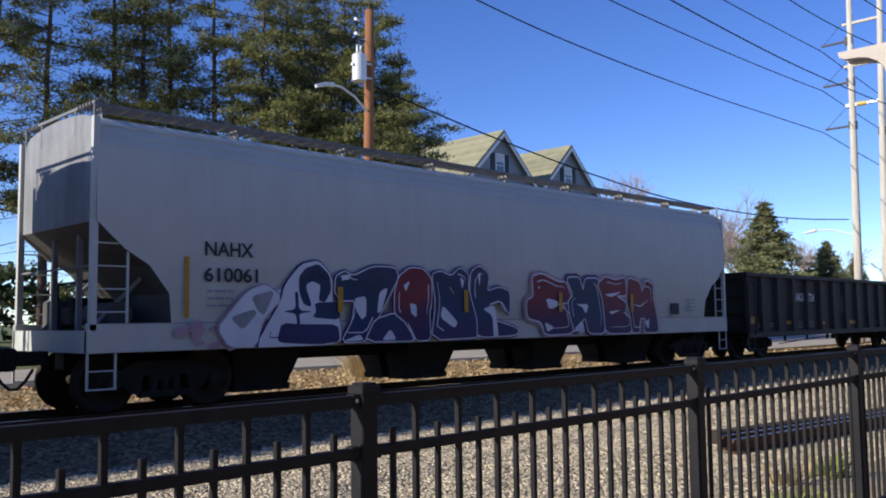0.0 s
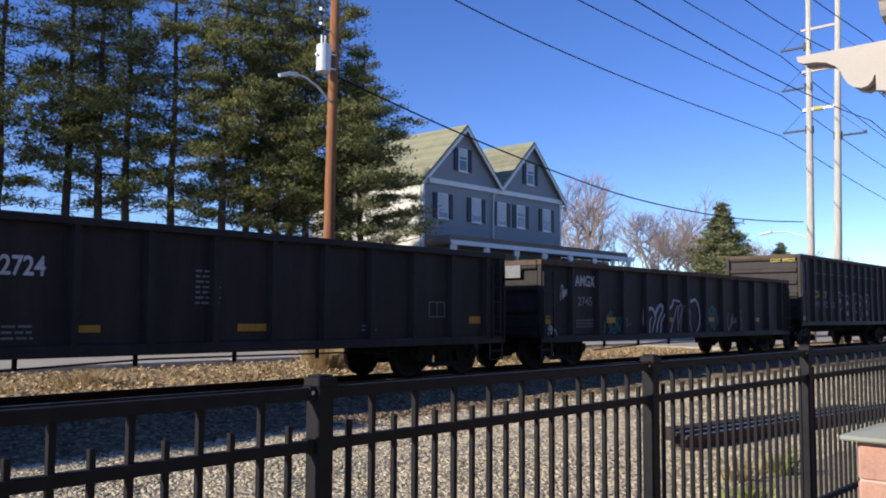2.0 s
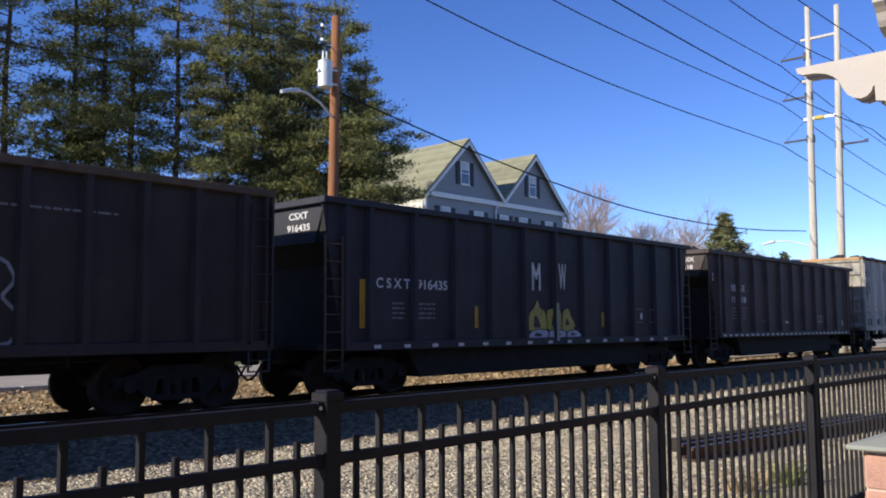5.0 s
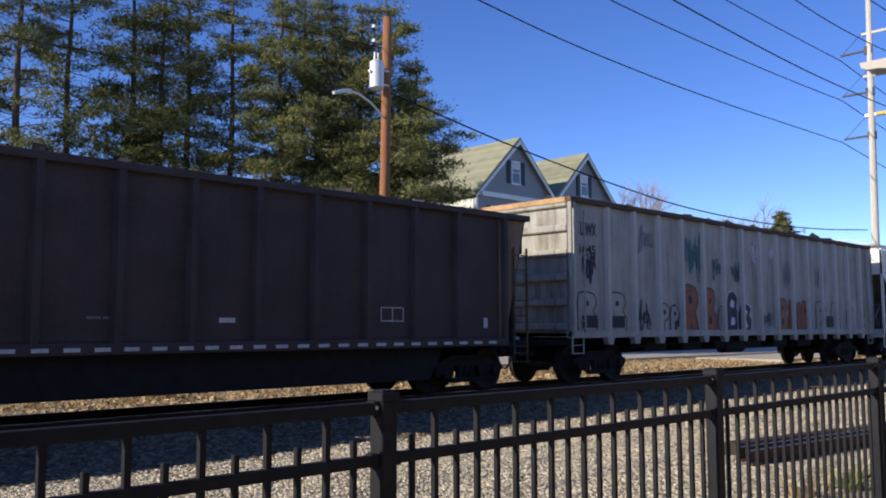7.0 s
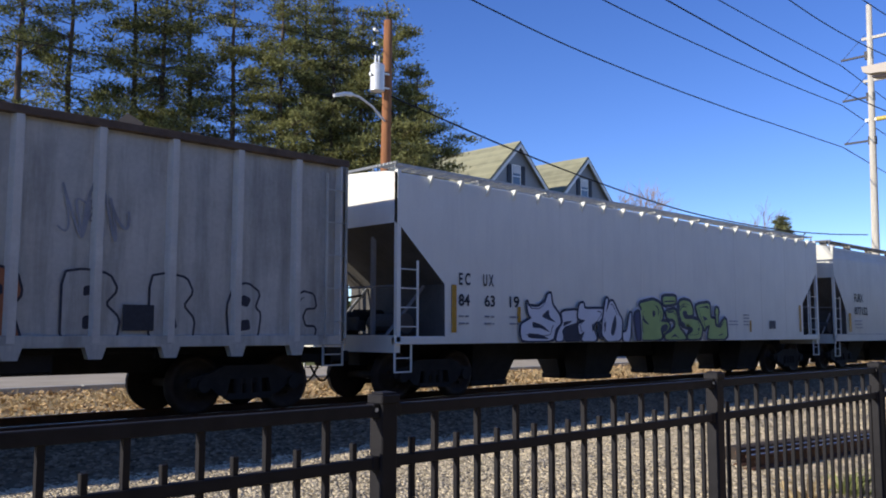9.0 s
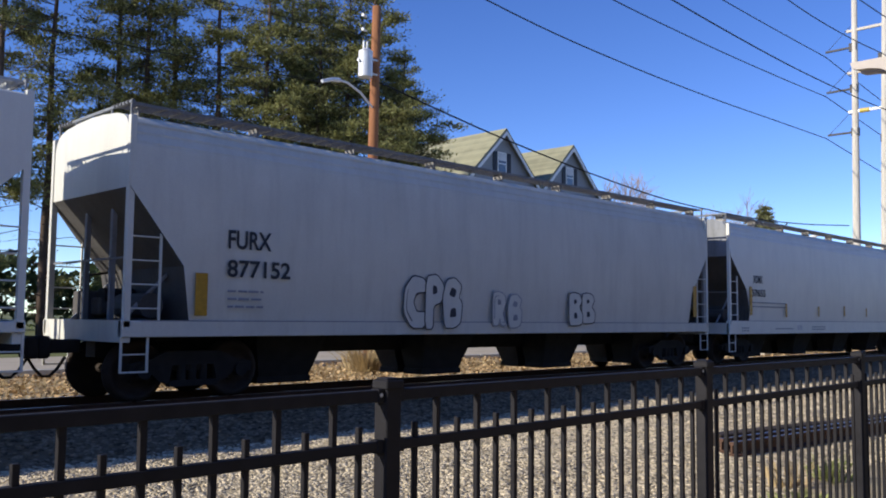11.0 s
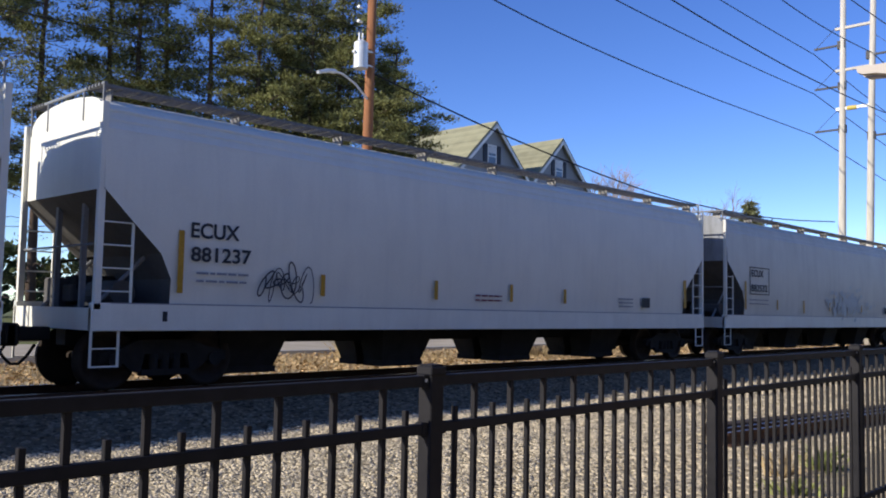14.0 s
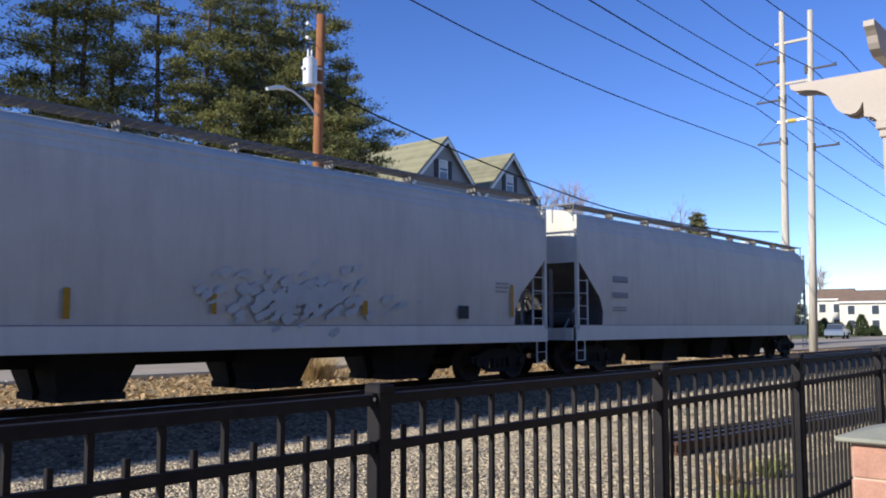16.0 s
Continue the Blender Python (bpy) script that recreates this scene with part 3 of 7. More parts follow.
def build_track():
    track = thing("railway_track", "single railway track with worn steel rails on dark timber ties", "railway track", kind="structure", m=pose(0, TRACK_Y, RAIL_Z + .033))
    me = rail_mesh(700)
    for y in (-.753, .753):
        obj("rail", me, track).location = (-250, y, -.033)
    tie = mesh("tie", boxes((-.11, .11, -1.3, 1.3, -.34, -.171), bev=.012), M_TIE)
    plate = mesh("tie_plate", boxes((-.09, .09, -.15, .15, -.172, -.156)), M_RAIL)
    rnd = random.Random(3)
    for k in range(170):
        o = obj("tie", tie, track)
        o.location = (-22 + .53 * k, rnd.uniform(-.03, .03), rnd.uniform(-.045, -.032))
        if 20 < k < 110:
            for y in (-.753, .753):
                obj("tie_plate", plate, track).location = (-22 + .53 * k, y, -.031)
    # discarded rails beside the track
    me = rail_mesh(9.0)
    for k, (x, y, z, a) in enumerate(((10.25, 4.38, 0, -7.0), (10.45, 4.62, 0, -7.6))):
        o = tagged(new("discarded_rail", me), "rusty length of old rail lying on the gravel", "rail", "discarded rails")
        o.matrix_basis = pose(x, y, ground_z(y) + .19 + z, 0, 0, a)
    me = mesh("old_tie", boxes((0, 2.6, -.11, .11, 0, .17), bev=.015), M_TIE)
    for k, (x, y, a) in enumerate(((10.9, 4.95, -9), (13.4, 4.5, -6))):
        o = tagged(new("old_tie", me), "weathered timber tie discarded on the gravel", "railway tie", "discarded ties")
        o.matrix_basis = pose(x, y, ground_z(y) + .005, 0, 0, a)


# ---- fence ----
def build_fence():
    fence = thing("metal_fence", "black powder-coated metal picket fence with square capped posts", "fence", m=pose(0, 1.79, 0))
    post = boxes((-.036, .036, -.036, .036, -.48, .955), bev=.004)
    pm = mesh("post", post, M_FENCE)
    capbm = bmesh.new()
    add_box(capbm, -.043, .043, -.043, .043, .945, .978, bev=.004)
    add_box(capbm, -.034, .034, -.034, .034, .976, .986, bev=.004)
    cm = mesh("post_cap", capbm, M_FENCE)
    SP, X0 = 2.39, 2.36
    bolt = mesh("bolt", tube([(0, -.046, 0), (0, -.036, 0)], .008, n=6), M_METAL)
    rails = [mesh("rail", boxes((.038, SP - .038, -.019, .019, z0, z1), bev=.003), M_FENCE) for z0, z1 in ((.900, .943), (.718, .757), (-.235, -.195))]
    tall = mesh("picket", boxes((-.0105, .0105, -.0105, .0105, -.40, .900)), M_FENCE)
    short = mesh("picket", boxes((-.0105, .0105, -.0105, .0105, -.40, .815), bev=.002), M_FENCE)
    bracket = mesh("rail_bracket", boxes((.035, .066, -.023, .023, -.025, .025), bev=.003), M_FENCE)
    for k in range(-3, 9):
        x = X0 + SP * k
        obj("post", pm, fence).location.x = x
        obj("post_cap", cm, fence).location.x = x
        if k == 8:
            break
        for r in rails:
            obj("rail", r, fence).location.x = x
        for z in (.9215, .7375, -.215):
            o = obj("rail_bracket", bracket, fence)
            o.location = (x, 0, z)
            o = obj("rail_bracket", bracket, fence)
            o.matrix_basis = pose(x + SP, 0, z, 0, 0, 180)
        obj("bolt", bolt, fence).location = (x - .052, .022, .925)
        gap = (SP - .276) / 18
        for j in range(19):
            o = obj("picket", tall if j % 2 else short, fence)
            o.location.x = x + .138 + gap * j


# ---- pergola and pillar ----
def build_pergola():
    pil = thing("brick_pillar", "short salmon block pillar with a grey-green stone cap", "pillar", m=pose(5.83, .64, 0))
    part("core", boxes((-.295, .295, -.295, .295, -.5, .515)), M_MORTAR, pil)
    j, bh = .014, .186
    sizes = {n: mesh("block", boxes((-n / 2, n / 2, -.045, .045, 0, bh), bev=.006), M_BRICK) for n in (.283, .383, .183)}
    for r in range(5):
        z = .505 - (r + 1) * (bh + j)
        for side in range(4):
            row = ((-.1485, .283), (.1485, .283)) if r % 2 else ((-.0985, .383), (.1985, .183))
            for x, n in row:
                o = obj("block", sizes[n], pil)
                o.matrix_basis = pose(0, 0, 0, 0, 0, side * 90) @ pose(x, -.262, z)
    cap = bmesh.new()
    add_box(cap, -.375, .375, -.375, .375, .515, .545, bev=.008)
    base = [cap.verts.new((sx * .37, sy * .37, .545)) for sx, sy in ((-1, -1), (1, -1), (1, 1), (-1, 1))]
    top = [cap.verts.new((sx * .16, sy * .16, .60)) for sx, sy in ((-1, -1), (1, -1), (1, 1), (-1, 1))]
    cap.faces.new(top)
    for k in range(4):
        cap.faces.new((base[k], base[(k + 1) % 4], top[(k + 1) % 4], top[k]))
    part("capstone", cap, M_SLATE, pil, "grey-green bevelled stone cap")
    perg = thing("pergola", "cream-painted timber pergola with scrolled beam ends", "pergola", m=pose(5.83, .64, .60))
    part("post", boxes((-.1, .1, -.1, .1, 0, 1.8), (-.12, .12, -.12, .12, 0, .12), (-.115, .115, -.115, .115, 1.78, 1.83), (-.13, .13, -.13, .13, 1.83, 1.885), bev=.006), M_BEAM, perg)
    Z = -.60
    prof = [(.68, 2.835), (.67, 2.80), (.64, 2.785), (.56, 2.78), (.50, 2.765), (.45, 2.735), (.42, 2.70), (.405, 2.66), (.38, 2.615), (.345, 2.585), (.30, 2.572), (.265, 2.58), (.24, 2.605), (.228, 2.635), (.22, 2.64), (.218, 2.545), (.17, 2.535), (.14, 2.505), (.1, 2.487), (-2.6, 2.487), (-2.6, 2.835)]
    prof = [(y, z + Z) for y, z in prof]
    part("beam", prism(prof, "x", -.03, .03), M_BEAM, perg, "beam with a scrolled end")
    part("beam", prism(prof, "x", .09, .15), M_BEAM, perg)
    raf = [(-.48, 3.02), (-.48, 2.985), (-.45, 2.965), (-.42, 2.94), (-.40, 2.90), (-.375, 2.87), (-.33, 2.85), (-.30, 2.838), (2.8, 2.838), (2.8, 3.02)]
    raf = [(x, z + Z) for x, z in raf]
    for y in (.055, -.45, -.95, -1.45, -1.95, -2.45):
        part("rafter", prism(raf, "y", y - .03, y + .03), M_BEAM, perg)
    back = part("post", boxes((-.1, .1, -2.6, -2.4, -1.08, 1.885), bev=.006), M_BEAM, perg)
    for x in (2.5,):
        part("post", boxes((x - .1, x + .1, -.1, .1, -1.08, 2.235), bev=.006), M_BEAM, perg)
        part("post", boxes((x - .1, x + .1, -2.6, -2.4, -1.08, 2.235), bev=.006), M_BEAM, perg)


# ---- the train ----
HALF = 1.55
WAGONS = []
WHEELS = {-1: [], 1: []}


def truck_meshes():
    r = .487
    bm = bmesh.new()
    for s in (-1, 1):
        a, b = (.70 * s, .84 * s)
        prof = [(.0, .10), (.0, .16), (.14, .16), (.2, .08), (.36, .06), (.40, .13), (r, .13), (r, .02), (r + .03, .0), (r + .03, -.02), (.3, -.02), (.12, -.06), (0, -.06)]
        rings = []
        n = 24
        for rad, off in prof:
            rings.append([bm.verts.new((max(rad, .001) * math.cos(2 * math.pi * k / n), s * (.753 + off - .05), max(rad, .001) * math.sin(2 * math.pi * k / n))) for k in range(n)])
        for p, q in zip(rings, rings[1:]):
            for k in range(n):
                bm.faces.new((p[k], p[(k + 1) % n], q[(k + 1) % n], q[k]))
    add_tube(bm, [(0, -1.05, 0), (0, 1.05, 0)], .08, n=10)
    for s in (-1, 1):
        for k in range(3):
            a = k * 2.1
            add_box(bm, .2 * math.cos(a) - .02, .2 * math.cos(a) + .02, s * .86 - .03, s * .86 + .03, .2 * math.sin(a) - .02, .2 * math.sin(a) + .02)
    bmesh.ops.recalc_face_normals(bm, faces=bm.faces[:])
    wheel = mesh("wheelset", bm, M_WHEEL, True)
    side = bmesh.new()
    poly = [(-1.12, .42), (-1.12, .58), (-.75, .66), (-.5, .78), (.5, .78), (.75, .66), (1.12, .58), (1.12, .42), (.78, .44), (.62, .30), (.45, .24), (.38, .55), (-.38, .55), (-.45, .24), (-.62, .30), (-.78, .44)]
    add_prism(side, poly, "y", -1.08, -.96)
    add_box(side, -.44, .44, -1.1, -.95, .2, .30)
    for x in (-.2, 0, .2):
        add_tube(side, [(x, -1.02, .3), (x, -1.02, .55)], .075, n=10)
    for x in (-.89, .89):
        add_tube(side, [(x, -1.14, .457), (x, -.96, .457)], .12, n=12)
    sm = mesh("side_frame", side, M_UNDER)
    bol = mesh("bolster", boxes((-.2, .2, -1.05, 1.05, .45, .66), (-.35, .35, -.3, .3, .55, .9), bev=.01), M_UNDER)
    return wheel, sm, bol


TRUCK = truck_meshes()


def add_truck(car, x):
    wheel, sm, bol = TRUCK
    t = obj("truck", bol, car)
    t.location = (x, 0, RAIL_Z + .033)
    obj("side_frame", sm, t)
    o = obj("side_frame", sm, t)
    o.matrix_basis = pose(0, 0, 0, 0, 0, 180)
    for s in (-1, 1):
        w = obj("wheelset", wheel, t)
        w.location = (.89 * s, 0, .457)
        WHEELS[s].append(w)


def add_coupler(car, x, s):
    bm = boxes((min(x, x + s * .55), max(x, x + s * .55), -.09, .09, .58, .80), bev=.02)
    add_box(bm, min(x + s * .5, x + s * .72), max(x + s * .5, x + s * .72), -.17, .15, .50, .86, bev=.04)
    part("coupler", bm, M_UNDER, car)
    pts = [(x + s * (.1 + .12 * k), .28, .50 - .32 * math.sin(math.pi * k / 5)) for k in range(6)]
    part("brake_hose", tube(pts, .025, n=6), M_UNDER, car)


def ladder(car, x0, x1, y, z0, z1, material, rungs, name="ladder"):
    bm = bmesh.new()
    for x in (x0, x1):
        add_box(bm, x - .016, x + .016, y - .02, y + .02, z0, z1)
    for k in range(rungs):
        z = z0 + (z1 - z0) * (k + .5) / rungs
        add_tube(bm, [(x0, y - .02, z), (x1, y - .02, z)], .013, n=6)
    return part(name, bm, material, car)


def stirrup(car, x0, x1, y, z1, material, drop=.55):
    bm = bmesh.new()
    for x in (x0, x1):
        add_box(bm, x - .018, x + .018, y - .012, y + .012, z1 - drop, z1)
    add_box(bm, x0, x1, y - .02, y + .02, z1 - drop, z1 - drop + .025)
    add_box(bm, x0, x1, y - .012, y + .012, z1 - drop * .5, z1 - drop * .5 + .02)
    return part("sill_step", bm, material, car)


def smallprint(car, x0, z0, n, w, y, material, seed, gap=.085, name="small_lettering"):
    rnd = random.Random(seed)
    rows = []
    for k in range(n):
        x = x0
        while x < x0 + w:
            l = rnd.uniform(.08, .22)
            rows.append((x, min(x + l, x0 + w), z0 - k * gap, z0 - k * gap + .035))
            x += l + .04
    return bars(rows, y, material, car, name)


def covered_hopper(x, length, label, paint, sill_paint, sill=(.77, 1.2), slope=((0.1, 3.24), (.64, 2.69), (1.14, 2.21), (1.4, 1.6), (1.42, 1.2)), bulge=True, eave=4.2, roof=4.52, bays=(3.6, 7.8, 12.0, 16.0), grate=M_GRATE, ends=None):
    car = thing("covered_hopper_wagon", label, "railway wagon", "wagons of the freight train", m=pose(x, TRACK_Y, 0))
    WAGONS.append(car)
    L = length

    def width(z):
        if not bulge:
            return 1.55 if z < eave - .02 else 1.55 - (z - eave) * .2
        u = (z - sill[1]) / (eave - sill[1])
        return 1.50 + .07 * math.sin(math.pi * min(1, max(0, u))) - .11 * max(0, (u - .88) / .12)

    def inset(z):
        pts = sorted((q, p) for p, q in slope)
        if z >= pts[-1][0]:
            return pts[-1][1]
        for (za, xa), (zb, xb) in zip(pts, pts[1:]):
            if z <= zb:
                return xa + (xb - xa) * max(0, (z - za)) / (zb - za)
        return pts[0][1]

    zs = sorted(set([sill[1] - .02] + [q for _, q in slope] + [sill[1] + (eave - sill[1]) * k / 8 for k in range(9)] + [sill[1] + (eave - sill[1]) * .88]))
    rings = [(z, inset(z), width(z)) for z in zs if z <= eave]
    roofline = [(.10, 1.32), (.17, 1.22), (.24, 1.0), (.30, .5), (.32, .02)] if bulge else [(.03, 1.52), (.10, 1.2), (.16, .6), (.2, .02)]
    k = (roof - eave) / roofline[-1][0]
    rings += [(eave + d * k, inset(9) + .0, w) for d, w in roofline]
    bm = bmesh.new()
    vs = [[bm.verts.new(p) for p in ((i, -w, z), (L - i, -w, z), (L - i, w, z), (i, w, z))] for z, i, w in rings]
    for a, b in zip(vs, vs[1:]):
        for q in range(4):
            f = bm.faces.new((a[q], a[(q + 1) % 4], b[(q + 1) % 4], b[q]))
            # end faces below the slope line carry grime and painted-in underside shade
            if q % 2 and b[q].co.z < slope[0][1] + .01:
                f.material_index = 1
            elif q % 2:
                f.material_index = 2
    bm.faces.new(vs[0][::-1])
    bm.faces.new(vs[-1])
    if bulge:
        for z, d in ((eave - .01, .022), (eave - .17, .014), (eave - .33, .010)):
            for s in (-1, 1):
                y = s * width(z)
                part("eave_strip", boxes((.12, L - .12, min(y, y + s * d), max(y, y + s * d), z - .018, z + .018)), paint, car)
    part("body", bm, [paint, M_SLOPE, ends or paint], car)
    if bulge:
        part("sill_seam", boxes((.3, L - .3, -1.549, -1.52, sill[1] - .012, sill[1] + .006)), M_GREYTXT, car)
    for s in (-1, 1):
        bm = bmesh.new()
        y0, y1 = sorted((s * 1.42, s * 1.545))
        add_box(bm, 0, L, y0, y1, sill[0], sill[1], bev=.012)
        part("side_sill", bm, sill_paint, car, "pale side sill")
    part("end_sill", boxes((0.0, .16, -1.5, 1.5, .78, 1.12)), paint, car)
    part("end_sill", boxes((L - .16, L, -1.5, 1.5, .78, 1.12)), paint, car)
    part("center_sill", boxes((.2, L - .2, -.18, .18, .50, .98)), M_UNDER, car)
    part("end_platform", boxes((.05, 1.9, -1.42, 1.42, .98, 1.03), (L - 1.9, L - .05, -1.42, 1.42, .98, 1.03)), M_UNDER, car)
    # posts, ladders and grab irons at the four corners
    for xe, d in ((0, 1), (L, -1)):
        for s in (-1, 1):
            bm = bmesh.new()
            xa, xb = sorted((xe + d * .03, xe + d * .13))
            add_box(bm, xa, xb, s * 1.50 - .045, s * 1.50 + .045, sill[1] - .1, eave + .08)
            part("corner_post", bm, paint, car)
            ladder(car, min(xe + d * .1, xe + d * .62), max(xe + d * .1, xe + d * .62), s * 1.50, sill[1], 2.62, paint, 4)
            stirrup(car, min(xe + d * .02, xe + d * .45), max(xe + d * .02, xe + d * .45), s * 1.50, sill[0], paint)
        bm = bmesh.new()
        for y in (-.5, .5):
            add_box(bm, min(xe + d * .25, xe + d * .33), max(xe + d * .25, xe + d * .33), y - .04, y + .04, 1.03, inset(3.0) and 3.2)
        add_tube(bm, [(xe + d * .1, -1.45, 2.1), (xe + d * .1, 1.45, 2.1)], .018, n=6)
        add_tube(bm, [(xe + d * .1, -1.45, roof + .07), (xe + d * .1, 1.45, roof + .07)], .03, n=6)
        for y in (-1.4, -.7, .7, 1.4):
            add_tube(bm, [(xe + d * .1, y, eave - .1), (xe + d * .1, y, roof + .07)], .02, n=6)
        part("end_frame", bm, M_ENDGREY, car)
        for yy in (-.95, .95):
            part("strut", tube([(xe + d * .2, yy, 1.05), (xe + d * 1.3, yy, 2.15)], .035, n=6), M_ENDGREY, car)
        # dark sheet added to close off the bright view through the car end
        xa, xb = sorted((xe + d * 1.36, xe + d * 1.40))
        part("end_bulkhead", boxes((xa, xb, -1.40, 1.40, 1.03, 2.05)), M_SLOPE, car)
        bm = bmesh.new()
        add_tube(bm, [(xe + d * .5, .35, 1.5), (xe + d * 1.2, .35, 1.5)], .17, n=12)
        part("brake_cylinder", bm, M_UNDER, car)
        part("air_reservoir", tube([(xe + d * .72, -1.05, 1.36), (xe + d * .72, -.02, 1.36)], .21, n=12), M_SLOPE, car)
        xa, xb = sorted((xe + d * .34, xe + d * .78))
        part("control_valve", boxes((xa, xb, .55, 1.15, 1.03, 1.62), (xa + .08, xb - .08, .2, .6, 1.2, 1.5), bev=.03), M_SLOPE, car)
        part("brake_pipe", tube([(xe + d * .5, -1.3, 1.12), (xe + d * .5, .9, 1.12), (xe + d * .5, .9, 1.9), (xe + d * 1.1, .9, 2.0)], .03, n=6), M_UNDER, car)
        add_coupler(car, xe, -d)
        add_truck(car, xe + d * 1.5)
    # hopper bays
    wide = .82
    for c in bays:
        for s in (-1, 1):
            bm = bmesh.new()
            lo = [bm.verts.new(v) for v in ((c - .56, s * .12, .02), (c + .56, s * .12, .02), (c + .54, s * .66, .02), (c - .54, s * .66, .02))]
            hi = [bm.verts.new(v) for v in ((c - wide, s * .1, .95), (c + wide, s * .1, .95), (c + wide, s * .98, .95), (c - wide, s * .98, .95))]
            bm.faces.new(lo), bm.faces.new(hi)
            for q in range(4):
                bm.faces.new((lo[q], lo[(q + 1) % 4], hi[(q + 1) % 4], hi[q]))
            bmesh.ops.recalc_face_normals(bm, faces=bm.faces[:])
            add_box(bm, c - .6, c + .6, min(s * .1, s * .7), max(s * .1, s * .7), -.03, .09)
            part("hopper_bay", bm, M_UNDER, car)
    # running boards and hatches
    for s in (-1, 1):
        bm = bmesh.new()
        y0, y1 = sorted((s * .86, s * 1.32))
        zt = roof + .045
        for q in range(5):
            yy = y0 + (y1 - y0) * q / 4
            add_box(bm, .05, L - .05, yy - .012, yy + .012, zt, zt + .045)
        for q in range(int(L / .3)):
            add_box(bm, .1 + q * .3, .16 + q * .3, y0, y1, zt + .008, zt + .04)
        part("running_board", bm, grate, car)
        bracket = mesh("board_support", boxes((-.015, .015, y0 + .08, y1 - .1, eave + .12, zt)), grate)
        for q in range(9):
            obj("board_support", bracket, car).location.x = .3 + (L - .6) * q / 8
    part("hatch_cover", boxes((.6, L - .6, -.32, .32, roof - .03, roof + .06), bev=.03), paint, car)
    return car


def gondola(x, length, label, paint, z0, z1, pitch, rim=None, taper=0.0, end_paint=None, load=None, ribs_end=4, deep=.11, name="gondola_wagon", rib0=.14, belly=0, rib_paint=None):
    car = thing(name, label, "railway wagon", "wagons of the freight train", m=pose(x, TRACK_Y, 0))
    WAGONS.append(car)
    L = length
    rim = rim or paint
    end_paint = end_paint or paint
    y = HALF - deep
    for s in (-1, 1):
        bm = prism([(taper, z0), (L - taper, z0), (L, z1), (0, z1)] if taper else [(0, z0), (L, z0), (L, z1), (0, z1)], "y", *sorted((s * y, s * (y - .02))))
        part("side_sheet", bm, paint, car)
        rib = prism([(-.10, s * y), (.10, s * y), (.055, s * HALF), (-.055, s * HALF)], "z", z0 + .05, z1 - .06)
        rib = mesh("side_post", rib, rib_paint or paint)
        xx, at = rib0, [taper * .9 + .12, L - taper * .9 - .12]
        while xx < L - taper - .3:
            if xx > taper + .3:
                at.append(xx)
            xx += pitch
        for xx in at:
            obj("side_post", rib, car).location.x = xx
        a, b = sorted((s * (y - .06), s * (HALF + .015)))
        part("top_chord", boxes((-.02, L + .02, a, b, z1 - .13, z1), bev=.012), rim, car)
        a, b = sorted((s * (y - .08), s * (HALF - .005)))
        part("side_sill", boxes((taper, L - taper, a, b, z0 - .02, z0 + .16), bev=.01), paint, car)
    if belly:
        part("underbody", prism([(2.9, belly), (L - 2.9, belly), (L - 2.5, z0), (2.5, z0)], "y", -1.3, 1.3), M_UNDER, car)
    if not belly:
        part("brake_rod", tube([(2.9, -1.25, z0 - .28), (L * .45, -1.25, z0 - .10), (L - 3.0, -1.25, z0 - .12)], .018, n=6), M_UNDER, car)
        hanger = mesh("hanger", boxes((-.03, .03, -1.29, -1.22, z0 - .20, z0 + .02), bev=.008), M_UNDER)
        for q in range(6):
            obj("hanger", hanger, car).location.x = 3.4 + (L - 7.0) * q / 5
    part("floor", boxes((taper + .1, L - taper - .1, -y, y, z0 + .02, z0 + .1)), M_UNDER, car)
    part("center_sill", boxes((.1, L - .1, -.22, .22, .5, z0 + .05)), M_UNDER, car)
    for xe, d in ((0, 1), (L, -1)):
        bm = bmesh.new()
        if taper:
            zk = z1 - .88
            # upright top panel with chamfered corners, a slope sheet below whose black includes recess shade
            yk = y - .32
            add_prism(bm, [(-y, z1), (y, z1), (yk, zk), (-yk, zk)], "x", *sorted((xe + d * .10, xe + d * .125)))
            slope = bmesh.new()
            add_prism(slope, [(xe + d * .13, zk + .06), (xe + d * .16, zk + .06), (xe + d * (taper + 1.7), z0 + .12), (xe + d * (taper + 1.64), z0 + .12)], "y", -y + .03, y - .03)
            # added dark sheet that keeps the recess black by hiding the sunlit slope
            part("end_bulkhead", boxes((min(xe + d * .62, xe + d * .66), max(xe + d * .62, xe + d * .66), -y + .03, y - .45, .9, zk - .1)), M_UNDER, car)
            part("slope_sheet", slope, M_UNDER, car, "sloping end floor with soot and recess shade in its black")
            for s in (-1, 1):
                a, b = sorted((s * (y - .06), s * (y - .004)))
                part("end_post", boxes((min(xe + d * .42, xe + d * .55), max(xe + d * .42, xe + d * .55), a, b, .9, z1 - .5)), M_UNDER, car)
                corner = prism([(s * y, z1 - .02), (s * (y - .33), zk), (s * y, zk)], "x", *sorted((xe + d * .14, xe + d * .16)))
                part("corner_gusset", corner, M_UNDER, car)
        else:
            xa, xb = sorted((xe + d * .10, xe + d * .13))
            add_box(bm, xa, xb, -y, y, z0, z1)
            xa, xb = sorted((xe + d * .005, xe + d * .098))
            rib = mesh("end_rib", boxes((xa, xb, -y + .04, y - .04, -.09, .09), bev=.03), end_paint)
            for k in range(ribs_end):
                obj("end_rib", rib, car).location.z = z0 + .25 + (z1 - z0 - .4) * k / max(1, ribs_end - 1)
            xa, xb = sorted((xe + d * .0, xe + d * .14))
            for s in (-1, 1):
                part("corner_post", boxes((xa, xb, s * (y + .04) - .07, s * (y + .04) + .07, z0, z1 - .01), bev=.01), end_paint, car)
